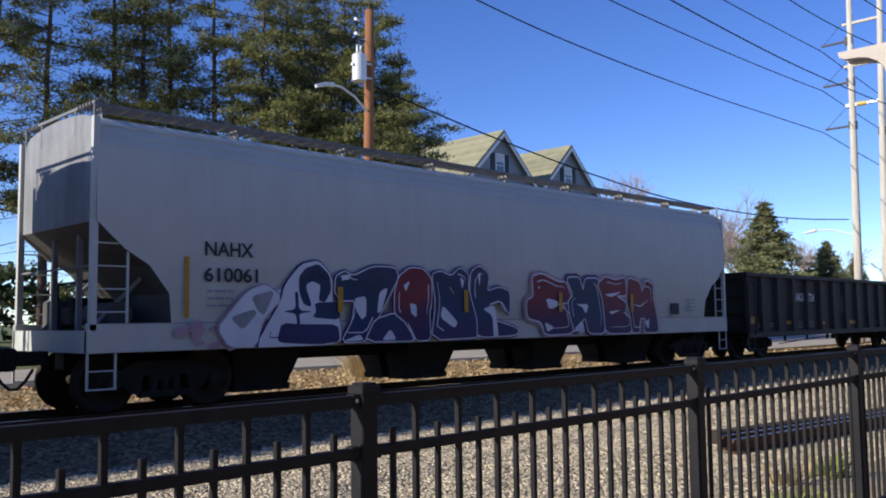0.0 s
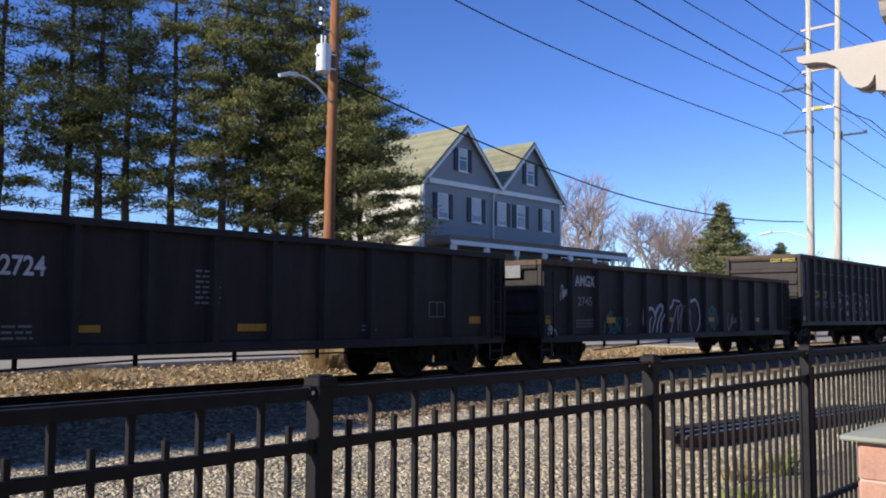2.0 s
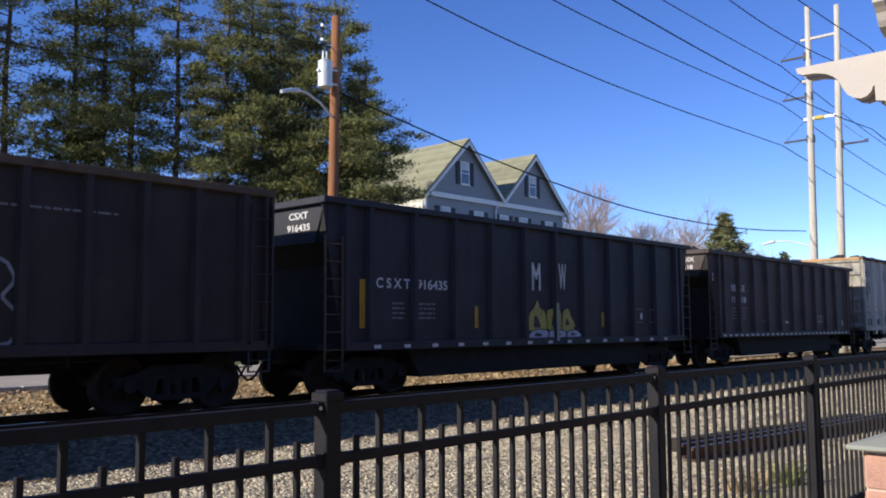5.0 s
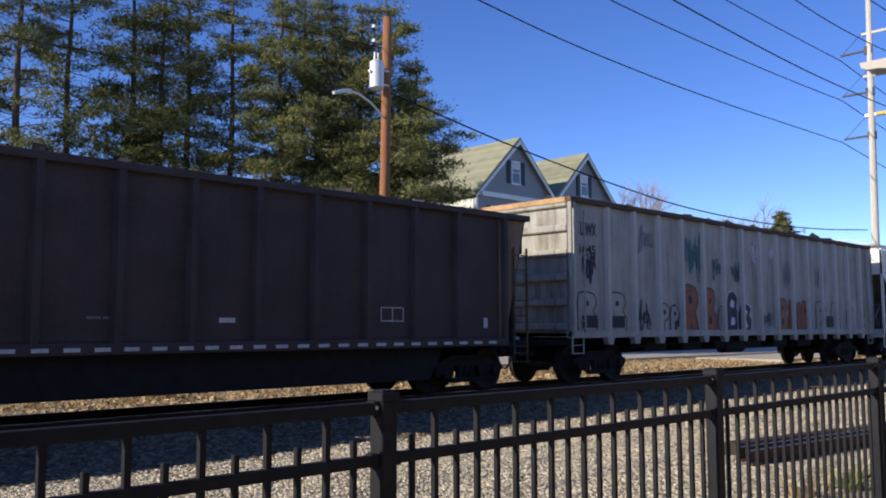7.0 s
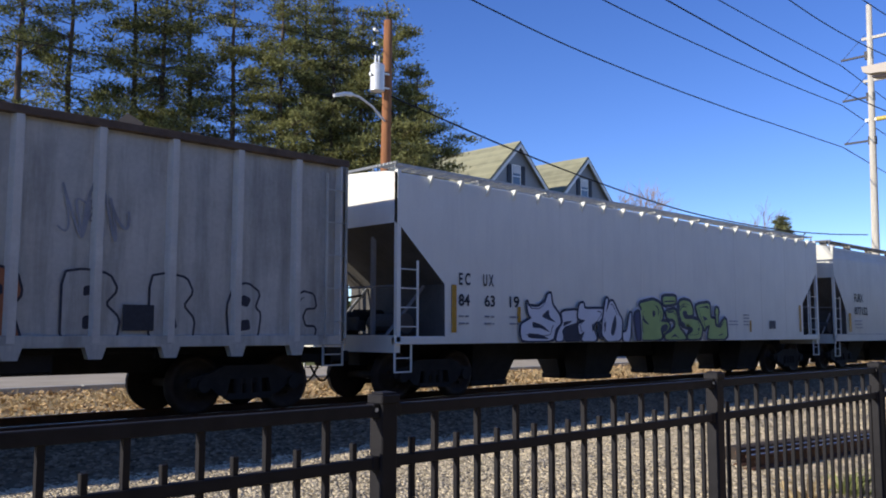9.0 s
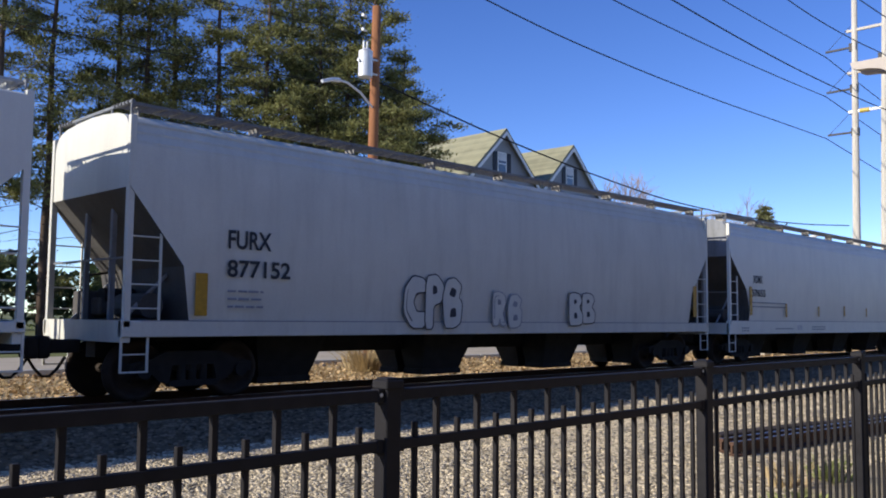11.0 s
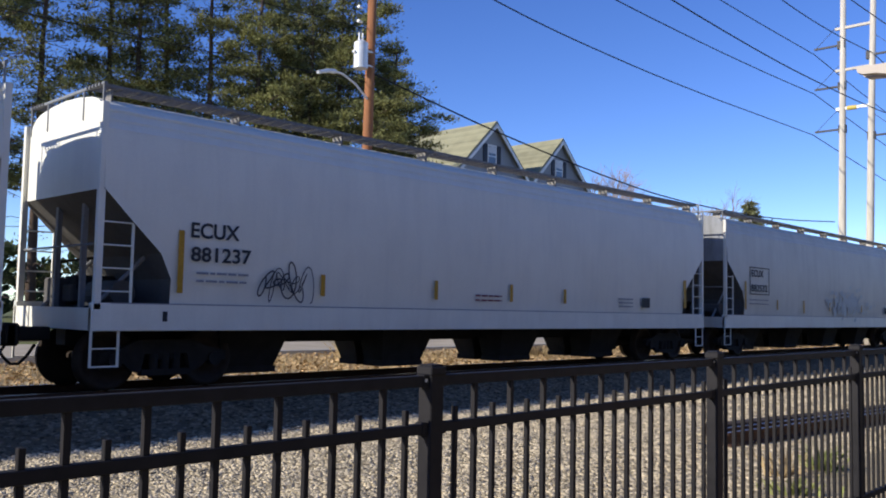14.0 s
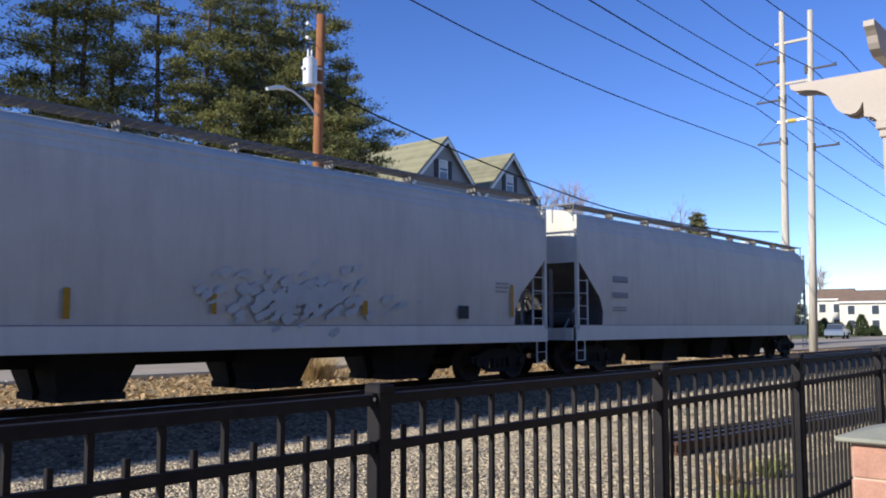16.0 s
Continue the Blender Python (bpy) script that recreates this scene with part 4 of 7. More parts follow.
        part("end_sheet", bm, end_paint, car)
        xa, xb = sorted((xe - d * .02, xe + d * .14))
        part("top_chord", boxes((xa, xb, -y, y, z1 - .14, z1 - .002), bev=.012), M_RUST if paint is M_GREYGON else rim, car)
        xa, xb = sorted((xe + d * .0, xe + d * (taper + .35)))
        part("end_platform", boxes((xa, xb, -1.4, 1.4, .78, .9)), M_UNDER, car)
        for s in (-1, 1):
            xa, xb = sorted((xe + d * .06, xe + d * .5))
            if taper:
                ladder(car, xa, xb, s * 1.5, .62, z1 - .75, M_DARKRUST, 7)
            else:
                ladder(car, xa, xb, s * (HALF + .02), z0 + .1, z1 - .3, paint, 5, "grab_iron")
            stirrup(car, xa, xb, s * 1.5, z0, M_DARKMETAL if paint is not M_GREYGON else paint, .4)
        add_coupler(car, xe, -d)
        add_truck(car, xe + d * (1.6 if L < 17 else 1.75))
    if load:
        rnd = random.Random(int(L * 100))
        bm = bmesh.new()
        for k in range(220):
            s = rnd.uniform(.12, .38)
            m = pose(rnd.uniform(taper + .4, L - taper - .4), rnd.uniform(-1.1, 1.1), z1 - .16 + .10 * (load >= 1) + rnd.uniform(-.12, .1) * load, rnd.uniform(0, 90), rnd.uniform(0, 90), rnd.uniform(0, 90))
            bmesh.ops.create_cube(bm, size=1, matrix=m @ Matrix.Diagonal((s, s * rnd.uniform(.4, 1.2), s * .7, 1)))
        add_box(bm, taper + .3, L - taper - .3, -y + .03, y - .03, z1 - .7, z1 - .2)
        part("load", bm, M_LOAD, car, "dark heaped scrap load")
    return car


def end_text(body, car, a, b, z0, z1):
    """Letters on the leading end of a wagon, read from ahead."""
    ob = lettering(body, a, b, z0, z1, .095, M_WHITETXT, car)
    ob.rotation_euler.z = radians(-90)
    return ob


def build_train():
    Y = -HALF + .11 - .012
    # hopper ahead, leaving the view
    covered_hopper(5.76 - 21.3, 19.9, "light grey covered hopper wagon leading the others", M_GREYCAR, M_GREYCAR)

    a = covered_hopper(5.76, 19.95, "light grey covered hopper wagon with purple and red graffiti", M_GREYCAR, M_GREYCAR, sill=(.775, 1.22), slope=((.09, 2.78), (.54, 2.37), (.95, 2.13), (1.3, 1.69), (1.36, 1.22)), eave=4.3, roof=4.55, ends=M_ENDGREY)
    y = -1.585
    lettering("NAHX", 1.9, 2.83, 2.32, 2.56, y, M_BLACKTXT, a)
    lettering("610061", 1.89, 2.92, 1.89, 2.13, y, M_BLACKTXT, a)
    bars([(1.54, 1.62, 1.3, 2.29)], y, M_YELLOW, a, "reflector")
    smallprint(a, 1.95, 1.72, 3, .5, y, M_GREYTXT, 1, .12)
    night, ember = (M_G_WHITE, M_G_NIGHT, M_G_LILAC, M_G_PURPLE), (M_G_WHITE, M_G_EMBER, M_G_LILAC, M_G_PINK)
    sprayed_letter(a, y - .03, 0, (M_G_LILAC, M_G_LILAC, M_G_GHOST, M_G_PINK), [(2.15, 1.12), (2.43, 1.44), (2.72, 1.74), (3.07, 1.85), (3.38, 1.63), (2.98, 1.26), (2.86, 0.81), (2.35, 0.83)], [(2.35, 1.3), (2.81, 1.44), (2.89, 1.37), (2.6, 1.08)], [(2.76, 1.66), (3.25, 1.78), (3.03, 1.33), (2.89, 1.41)], rim=0.05, glow=0.11, floor=.785)
    sprayed_letter(a, y - .03, 1, (M_G_WHITE, M_G_LILAC, M_G_NIGHT, M_G_PURPLE), [(2.88, 0.81), (3.38, 1.56), (3.47, 1.86), (3.8, 2.22), (4.18, 2.31), (4.48, 2.04), (4.48, 1.6), (4.68, 1.16), (4.68, 0.82), (3.25, 0.8)], [(3.75, 2.02), (3.89, 2.18), (4.18, 2.27), (4.43, 2.08), (4.48, 1.8), (4.33, 1.56), (4.18, 1.6), (4.23, 1.88), (4.04, 1.95), (3.89, 1.87), (4.04, 1.48), (3.85, 1.52), (3.75, 1.75)], [(4.09, 1.56), (4.68, 1.58), (4.68, 1.24), (4.04, 1.29), (4.13, 1.4)], [(3.29, 0.91), (3.38, 1.2), (3.89, 1.17), (4.63, 1.16), (4.68, 0.84), (4.18, 0.8), (3.38, 0.85)], [(3.66, 1.75), (3.73, 1.75), (3.75, 1.42), (4.06, 1.4), (3.75, 1.36), (3.78, 1.17), (3.71, 1.17), (3.68, 1.36), (3.4, 1.4), (3.68, 1.44)], rim=0.05, glow=0.11, floor=.785)
    sprayed_letter(a, y - .03, 2, night, [(4.58, 2.04), (4.79, 2.15), (5.0, 2.06), (5.48, 2.26), (6.04, 2.26), (6.15, 2.09), (5.81, 1.57), (5.58, 1.24), (5.31, 0.83), (4.71, 0.83), (4.99, 1.24), (5.04, 1.61), (4.68, 1.6), (4.56, 1.76)], [(5.02, 1.65), (5.31, 1.69), (5.31, 1.32), (5.2, 1.24), (5.04, 1.44)], [(5.64, 1.78), (5.87, 1.87), (5.69, 1.4), (5.58, 1.36)], [(4.68, 2.07), (4.94, 2.1), (4.89, 1.99), (4.73, 1.99)], [(4.73, 0.84), (5.15, 0.97), (5.25, 0.85)], rim=0.05, glow=0.11, floor=.785)
    sprayed_letter(a, y - .03, 3, night, [(5.28, 0.83), (5.53, 1.24), (6.03, 1.36), (6.35, 1.23), (6.67, 0.81)], [(5.69, 0.84), (5.92, 1.06), (6.08, 0.84)], rim=0.05, glow=0.11, floor=.785)
    sprayed_letter(a, y - .03, 4, (M_G_WHITE, M_G_EMBER, M_G_LILAC, M_G_PURPLE), [(6.15, 2.09), (6.45, 2.27), (6.81, 2.26), (7.05, 2.07), (7.05, 1.62), (6.98, 1.36), (7.01, 0.82), (6.61, 0.81), (6.32, 1.19), (6.03, 1.36), (6.04, 1.78)], [(6.44, 1.57), (6.62, 1.53), (6.62, 1.27), (6.47, 1.36)], [(6.27, 1.92), (6.45, 2.01), (6.33, 1.79)], [(6.35, 1.23), (6.61, 0.83), (6.52, 0.83)], rim=0.05, glow=0.11, floor=.785)
    sprayed_letter(a, y - .03, 5, night, [(7.06, 2.16), (7.31, 2.23), (7.63, 2.13), (7.9, 2.32), (8.16, 2.19), (8.15, 1.82), (8.55, 1.12), (8.54, 0.84), (7.04, 0.82), (7.17, 1.58)], [(7.36, 1.53), (7.81, 1.17), (7.71, 1.04), (7.29, 1.27)], [(7.56, 1.94), (7.75, 1.72), (7.59, 1.88)], [(7.89, 2.13), (8.03, 2.05), (7.95, 1.86)], rim=0.05, glow=0.11, floor=.785)
    sprayed_letter(a, y - .03, 6, night, [(8.23, 2.24), (8.51, 2.39), (8.82, 2.21), (8.74, 1.82), (9.14, 1.93), (9.51, 1.84), (9.49, 1.3), (9.21, 1.64), (8.77, 1.54), (8.91, 1.21), (9.79, 1.0), (9.71, 0.86), (8.41, 0.84), (8.42, 1.21), (8.19, 1.82)], [(8.59, 1.45), (8.99, 1.54), (9.11, 0.82), (8.93, 0.83), (8.91, 1.3)], [(8.44, 2.2), (8.54, 2.25), (8.5, 1.92)], rim=0.05, glow=0.11, floor=.785)
    sprayed_letter(a, y - .03, 0, ember, [(10.35, 2.2), (10.7, 2.28), (11.35, 2.09), (11.65, 2.1), (11.86, 1.69), (11.63, 1.59), (10.97, 1.66), (11.55, 1.46), (11.84, 1.23), (11.9, 0.86), (10.8, 0.84), (10.67, 1.15), (10.15, 1.24), (10.13, 1.63), (10.4, 1.74)], [(10.83, 1.72), (11.56, 1.59), (10.96, 1.43)], [(10.77, 1.15), (11.16, 1.01), (10.87, 0.9)], [(10.55, 1.96), (10.62, 1.99), (10.61, 1.9)], rim=0.06, glow=0.2, floor=.785)
    sprayed_letter(a, y - .03, 1, night, [(11.65, 2.21), (12.19, 2.23), (12.34, 1.88), (12.43, 2.21), (13.0, 2.22), (13.14, 1.75), (13.28, 1.12), (13.18, 0.83), (12.53, 0.85), (12.39, 1.27), (11.98, 0.86), (11.77, 1.27), (11.71, 1.64), (11.94, 1.78)], [(12.01, 1.57), (12.56, 1.57), (12.43, 1.32), (12.28, 1.5)], [(11.91, 0.95), (12.27, 1.18), (12.37, 0.85)], rim=0.06, glow=0.2, floor=.785)
    sprayed_letter(a, y - .03, 2, ember, [(12.95, 2.08), (13.33, 2.28), (13.76, 2.19), (14.2, 2.28), (14.27, 1.81), (13.74, 1.8), (14.26, 1.61), (14.15, 1.31), (14.5, 1.16), (14.48, 0.82), (13.27, 0.83), (13.21, 1.41), (13.14, 1.75)], [(13.23, 1.82), (13.74, 1.87), (14.01, 1.9), (13.56, 1.75)], [(13.42, 1.39), (13.98, 1.43), (13.54, 1.31)], rim=0.06, glow=0.2, floor=.785)
    sprayed_letter(a, y - .03, 3, ember, [(14.34, 2.28), (14.92, 2.17), (15.0, 1.87), (15.21, 2.23), (15.59, 2.13), (15.56, 1.77), (15.73, 1.25), (15.8, 0.81), (15.04, 0.83), (15.15, 1.21), (14.87, 1.21), (14.85, 0.83), (14.48, 0.83), (14.42, 1.26), (14.26, 1.61), (14.27, 1.81)], [(14.44, 1.61), (14.89, 1.53), (15.37, 1.74), (14.89, 1.49)], [(15.1, 1.1), (15.34, 1.2), (15.28, 0.9)], rim=0.06, glow=0.2, floor=.785)
    bars([(4.6, 4.72, 1.38, 1.85), (8.0, 8.12, 1.38, 1.85), (11.3, 11.42, 1.38, 1.85), (14.4, 14.52, 1.38, 1.85)], y - .075, M_YELLOW, a, "reflector")
    bars([(16.6, 17.0, 1.3, 1.62)], y, M_BLACKTXT, a, "stencil_panel")
    smallprint(a, 17.4, 1.7, 4, .5, y, M_GREYTXT, 2, .1)
    for k, (x0, x1, z0, z1) in enumerate(((1.3, 2.9, .8, 1.16), (3.0, 3.5, 1.15, 1.75))):
        bm = bmesh.new()
        rnd = random.Random(k)
        for _ in range(26):
            u, v = rnd.uniform(x0, x1), rnd.uniform(z0, z1)
            thick(bm, [(u, v), (u + .1, v + .03)], rnd.uniform(.05, .18), y - .004 - .0005 * (_ % 3), lambda p, q: (p, q))
        part("spray_mist", bm, M_G_PINK if k == 0 else M_G_LILAC, a)

    b = gondola(27.13, 16.4, "low faded black gondola wagon with white stencils", M_BLACKGON, .55, 2.65, 1.22, rim=M_BLACKGON, rib0=1.14)
    lettering("AMGX", 3.96, 4.67, 1.73, 2.03, Y, M_WHITETXT, b)
    lettering("2724", 4.94, 5.59, 1.73, 2.03, Y, M_WHITETXT, b)
    bars([(.2, .69, .98, 1.21), (3.13, 3.63, .93, 1.05), (5.96, 6.46, .9, 1.01), (8.96, 9.57, .89, 1.02), (15.2, 15.6, 1.0, 1.16)], Y, M_YELLOW, b, "reflector")
    bars([(13.85, 14.37, 1.14, 1.16), (13.85, 14.37, 1.46, 1.48), (13.85, 13.87, 1.14, 1.48), (14.35, 14.37, 1.14, 1.48), (14.1, 14.12, 1.14, 1.48)], Y, M_FADETXT, b, "stencil_panel")
    smallprint(b, .9, .95, 2, .5, Y, M_FADETXT, 3)
    smallprint(b, 1.8, .95, 2, .3, Y, M_FADETXT, 4)
    smallprint(b, 4.1, .98, 3, .4, Y, M_FADETXT, 5)
    smallprint(b, 5.0, .98, 3, .45, Y, M_FADETXT, 6)
    smallprint(b, 8.1, 1.9, 7, .5, Y, M_FADETXT, 7, .09)
    smallprint(b, 11.9, .95, 2, .4, Y, M_FADETXT, 8)

    c = gondola(45.0, 16.4, "low faded black gondola wagon with pale and teal graffiti", M_BLACKGON, .52, 2.6, 1.3, rim=M_DARKRUST, rib0=1.45)
    lettering("AMGX", 1.66, 2.62, 1.97, 2.27, Y, M_WHITETXT, c)
    lettering("2745", 1.78, 2.48, 1.45, 1.7, Y, M_FADETXT, c)
    bars([(.0, .47, .97, 1.19), (3.16, 3.6, .99, 1.15), (6.6, 7.0, 1.0, 1.14), (9.49, 9.88, 1.01, 1.15), (13.2, 13.6, 1.0, 1.14)], Y - .04, M_YELLOW, c, "reflector")
    for k, line in enumerate(([(5.3, 1.37), (5.26, 0.99), (5.59, 0.6)], [(5.41, 1.27), (5.73, 1.42), (5.96, 1.18), (5.86, 0.92), (5.74, 0.61)], [(5.62, 0.68), (5.64, 1.05), (5.74, 1.15)], [(5.96, 1.24), (6.22, 1.5), (6.43, 1.44), (6.14, 1.05), (6.0, 0.59)], [(6.27, 0.59), (6.35, 1.04), (6.73, 1.34), (7.08, 1.57), (7.08, 1.67), (7.53, 1.65)], [(6.56, 0.58), (6.73, 0.94), (7.08, 1.1)])):
        fat_line(c, line, .13 - .03 * (k % 3), Y - .004 - .002 * k, M_G_FADELILAC)
    for k, line in enumerate(([(6.82, 0.58), (7.08, 1.04), (7.35, 1.51)], [(7.4, 0.76), (7.4, 1.37), (7.63, 1.54), (7.45, 0.96)], [(7.54, 0.62), (7.63, 1.24), (7.91, 1.55), (8.21, 1.3), (8.11, 0.67)], [(8.25, 1.66), (8.61, 1.7), (8.86, 1.3), (8.81, 0.87), (8.46, 0.56)], [(7.92, 0.61), (8.06, 1.09), (8.31, 0.67)])):
        fat_line(c, line, .10 - .02 * (k % 3), Y - .016 - .002 * k, M_G_FADELILAC if k == 3 else M_G_GHOST)
    scrawl("graffiti", 2.9, 4.6, .65, 1.25, Y - .006, M_G_TEAL, c, .05, 2)
    scrawl("graffiti", 9.0, 10.4, .7, 1.55, Y - .006, M_G_TEAL, c, .05, 3)
    scrawl("graffiti", 10.9, 12.6, .7, 1.35, Y - .006, M_G_GHOST, c, .035, 4)
    scrawl("graffiti", .9, 1.3, 1.6, 2.0, Y - .006, M_WHITETXT, c, .03, 5, 4)
    scrawl("graffiti", .3, .9, .65, .95, Y - .006, M_WHITETXT, c, .03, 6, 4)
    smallprint(c, 1.7, 1.05, 3, .8, Y, M_FADETXT, 9)
    part("number_panel", boxes((-.02, .0, -.9, 1.2, 2.15, 2.48)), M_FADETXT, c)

    d = gondola(62.70, 13.6, "tall dark brown gondola wagon with ribbed ends", M_BROWNGON, .84, 3.72, .95, rim=M_DARKRUST, ribs_end=6, rib0=1.6)
    lettering("CS XT", 1.73, 3.31, 1.99, 2.27, Y, M_YELLOWTXT, d)
    lettering("99 92 32", 1.71, 4.31, 1.56, 1.84, Y, M_FADETXT, d)
    smallprint(d, 1.85, 3.0, 1, 8.8, Y, M_FADETXT, 17)
    ghostly = (M_G_GHOST, M_BROWNGON, M_G_GHOST, M_G_GHOST)
    for k, (g, x0) in enumerate((("p", 4.5), ("e", 5.45), ("c", 6.45), ("r", 7.3), ("b", 8.25))):
        glyph(d, Y - .004, k % 3, ghostly, g, x0, x0 + .9, 1.0, 2.25 - .12 * (k % 2), rim=.11)
    bars([(.34, .81, 1.04, 1.22)], Y, M_YELLOW, d, "reflector")
    ob = lettering("CSXT 999232", .35, 1.35, 3.42, 3.56, -.024, M_YELLOWTXT, d)
    ob.rotation_euler.z = radians(-90)

    f = gondola(77.47, 15.05, "tall faded blue-black gondola wagon with a yellow graffiti patch", M_BLUEGON, .78, 3.77, 1.29, taper=.55, rim=M_BLUEGON, load=.5, rib0=1.25, belly=.16)
    lettering("C S X T", 1.45, 2.43, 2.03, 2.24, Y, M_WHITETXT, f)
    lettering("916435", 2.64, 3.61, 2.03, 2.24, Y, M_WHITETXT, f)
    bars([(.99, 1.14, 1.21, 2.19), (4.53, 4.65, 1.2, 1.69), (9.9, 10.0, 1.2, 1.6)], Y, M_YELLOW, f, "reflector")
    lettering("M", 6.74, 7.10, 2.12, 2.81, Y, M_WHITETXT, f)
    lettering("W", 7.9, 8.23, 2.16, 2.84, Y, M_WHITETXT, f)
    lime, chalk = (M_G_BLACK, M_G_LIME, M_G_BLACK, M_G_BLACK), (M_G_BLACK, M_G_FADELILAC, M_G_BLACK, M_G_BLACK)
    sprayed_letter(f, Y - .004, 0, lime, [(6.55, 1.11), (6.61, 1.54), (6.82, 1.7), (6.95, 1.9), (7.04, 1.68), (7.27, 1.6), (7.37, 1.11)], [(6.76, 1.19), (6.81, 1.51), (6.95, 1.46), (7.1, 1.19)], rim=.05, floor=.945)
    sprayed_letter(f, Y - .004, 1, lime, [(7.37, 1.11), (7.33, 1.62), (7.59, 1.68), (7.85, 1.77), (7.98, 1.47), (7.95, 1.1)], [(7.52, 1.24), (7.59, 1.52), (7.79, 1.47), (7.7, 1.22)], rim=.05, floor=.945)
    sprayed_letter(f, Y - .004, 2, lime, [(7.98, 1.1), (8.04, 1.62), (8.29, 1.7), (8.39, 1.47), (8.57, 1.3), (8.49, 1.08)], [(8.13, 1.24), (8.2, 1.47), (8.34, 1.26)], rim=.05, floor=.945)
    sprayed_letter(f, Y - .004, 3, chalk, [(6.51, 0.94), (6.7, 1.11), (7.0, 1.15), (7.37, 1.11), (7.37, 0.93)], [(6.75, 0.99), (6.86, 1.07), (7.1, 1.04), (7.08, 0.97)], rim=.05, floor=.945)
    sprayed_letter(f, Y - .004, 4, chalk, [(7.4, 0.93), (7.44, 1.12), (8.13, 1.11), (8.14, 0.93)], [(7.59, 0.99), (7.7, 1.08), (7.95, 1.04), (7.88, 0.98)], rim=.05, floor=.945)
    sprayed_letter(f, Y - .004, 5, chalk, [(8.17, 0.94), (8.23, 1.1), (8.65, 1.12), (8.89, 0.96)], [(8.33, 0.98), (8.42, 1.06), (8.65, 1.01)], rim=.05, floor=.945)
    for x0 in (11.72, 12.54):
        bars([(x0, x0 + .4, 1.32, 1.34), (x0, x0 + .4, 1.7, 1.72), (x0, x0 + .02, 1.32, 1.72), (x0 + .38, x0 + .4, 1.32, 1.72)], Y, M_FADETXT, f, "stencil_panel")
    bars([(1.3 + .85 * k, 1.48 + .85 * k, .8, .87) for k in range(15)], -1.56, M_WHITETXT, f, "reflector_strip")
    smallprint(f, 1.9, 1.7, 4, .35, Y, M_FADETXT, 11, .1)
    smallprint(f, 2.7, 1.7, 4, .5, Y, M_FADETXT, 12, .1)
    end_text("CSXT", f, .32, .92, 3.38, 3.52)
    end_text("916435", f, .26, .98, 3.14, 3.28)
    part("graffiti", boxes((7.642, 7.752, -HALF - .004, -HALF + .001, .86, 1.82)), M_G_LIMEFADE, f)
    bars([(12.0, 12.12, 1.42, 1.6)], Y, M_WHITETXT, f, "sticker")

    g = gondola(93.84, 14.45, "tall brown-black gondola wagon with a dashed white sill stripe", M_BROWNTALL, .83, 3.76, 1.22, taper=.75, rim=M_BROWNTALL, load=1.0, rib0=1.2, belly=.15)
    lettering("NS", 1.87, 2.22, 2.4, 2.65, Y, M_WHITETXT, g)
    lettering("SX", 2.61, 2.99, 2.4, 2.65, Y, M_WHITETXT, g)
    lettering("11", 1.9, 2.13, 2.02, 2.23, Y, M_WHITETXT, g)
    lettering("18", 2.71, 3.05, 2.02, 2.23, Y, M_WHITETXT, g)
    end_text("NSSX", g, .45, .98, 3.38, 3.52)
    end_text("1118", g, .52, .92, 3.12, 3.26)
    bars([(.42, .50, 2.72, 2.98), (1.3, 1.34, 2.35, 2.55)], Y - .001, M_WHITETXT, g, "stencil_panel")
    bars([(.9 + .45 * k, 1.14 + .45 * k, .86, .92) for k in range(28)], -1.56, M_WHITETXT, g, "reflector_strip")
    bars([(10.09, 10.68, 1.33, 1.35), (10.09, 10.68, 1.59, 1.61), (10.09, 10.11, 1.33, 1.61), (10.66, 10.68, 1.33, 1.61), (10.38, 10.40, 1.33, 1.61)], Y, M_WHITETXT, g, "stencil_panel")
    bars([(13.0, 13.12, 1.2, 1.42), (6.6, 6.9, 1.3, 1.38)], Y, M_WHITETXT, g, "stencil_panel")
    part("rust_patch", prism([(13.52, 1.0), (13.72, 1.0), (14.36, 3.62), (13.52, 3.62)], "y", Y + .002, Y + .012), M_TANRUST, g, "tan rusted end of the side sheet")
    part("rust_patch", prism([(14.2, 1.0), (14.3, 1.0), (14.95, 3.62), (14.2, 3.62)], "y", Y + .002, Y + .012), M_DARKRUST, f)
    smallprint(g, 1.85, 1.8, 4, .35, Y, M_FADETXT, 13, .12)
    smallprint(g, 2.55, 1.8, 4, .45, Y, M_FADETXT, 14, .12)
    smallprint(g, 4.4, 1.35, 1, .4, Y, M_FADETXT, 15)

    h = gondola(109.85, 19.35, "tall stained grey-white ribbed gondola wagon covered in graffiti", M_GREYGON, .97, 4.4, 1.19, rib0=1.59, rim=M_DARKRUST, end_paint=M_STAINEDEND, load=1.2, ribs_end=6, rib_paint=M_GREYRIB)
    lettering("LEWX", .49, 1.16, 3.48, 3.81, Y, M_BLACKTXT, h)
    lettering("1045", .45, 1.12, 3.03, 3.25, Y, M_BLACKTXT, h)
    scrawl("graffiti", .35, 1.2, 2.3, 3.1, Y - .006, M_G_BLACK, h, .05, 21, 5)
    hollow, rusty, inky = (M_G_BLACK, M_GREYGON, M_G_BLACK, M_G_GHOST), (M_G_BLACK, M_G_ORANGE, M_G_BLACK, M_G_GHOST), (M_G_LILAC, M_G_NAVY, M_G_LILAC, M_G_GHOST)
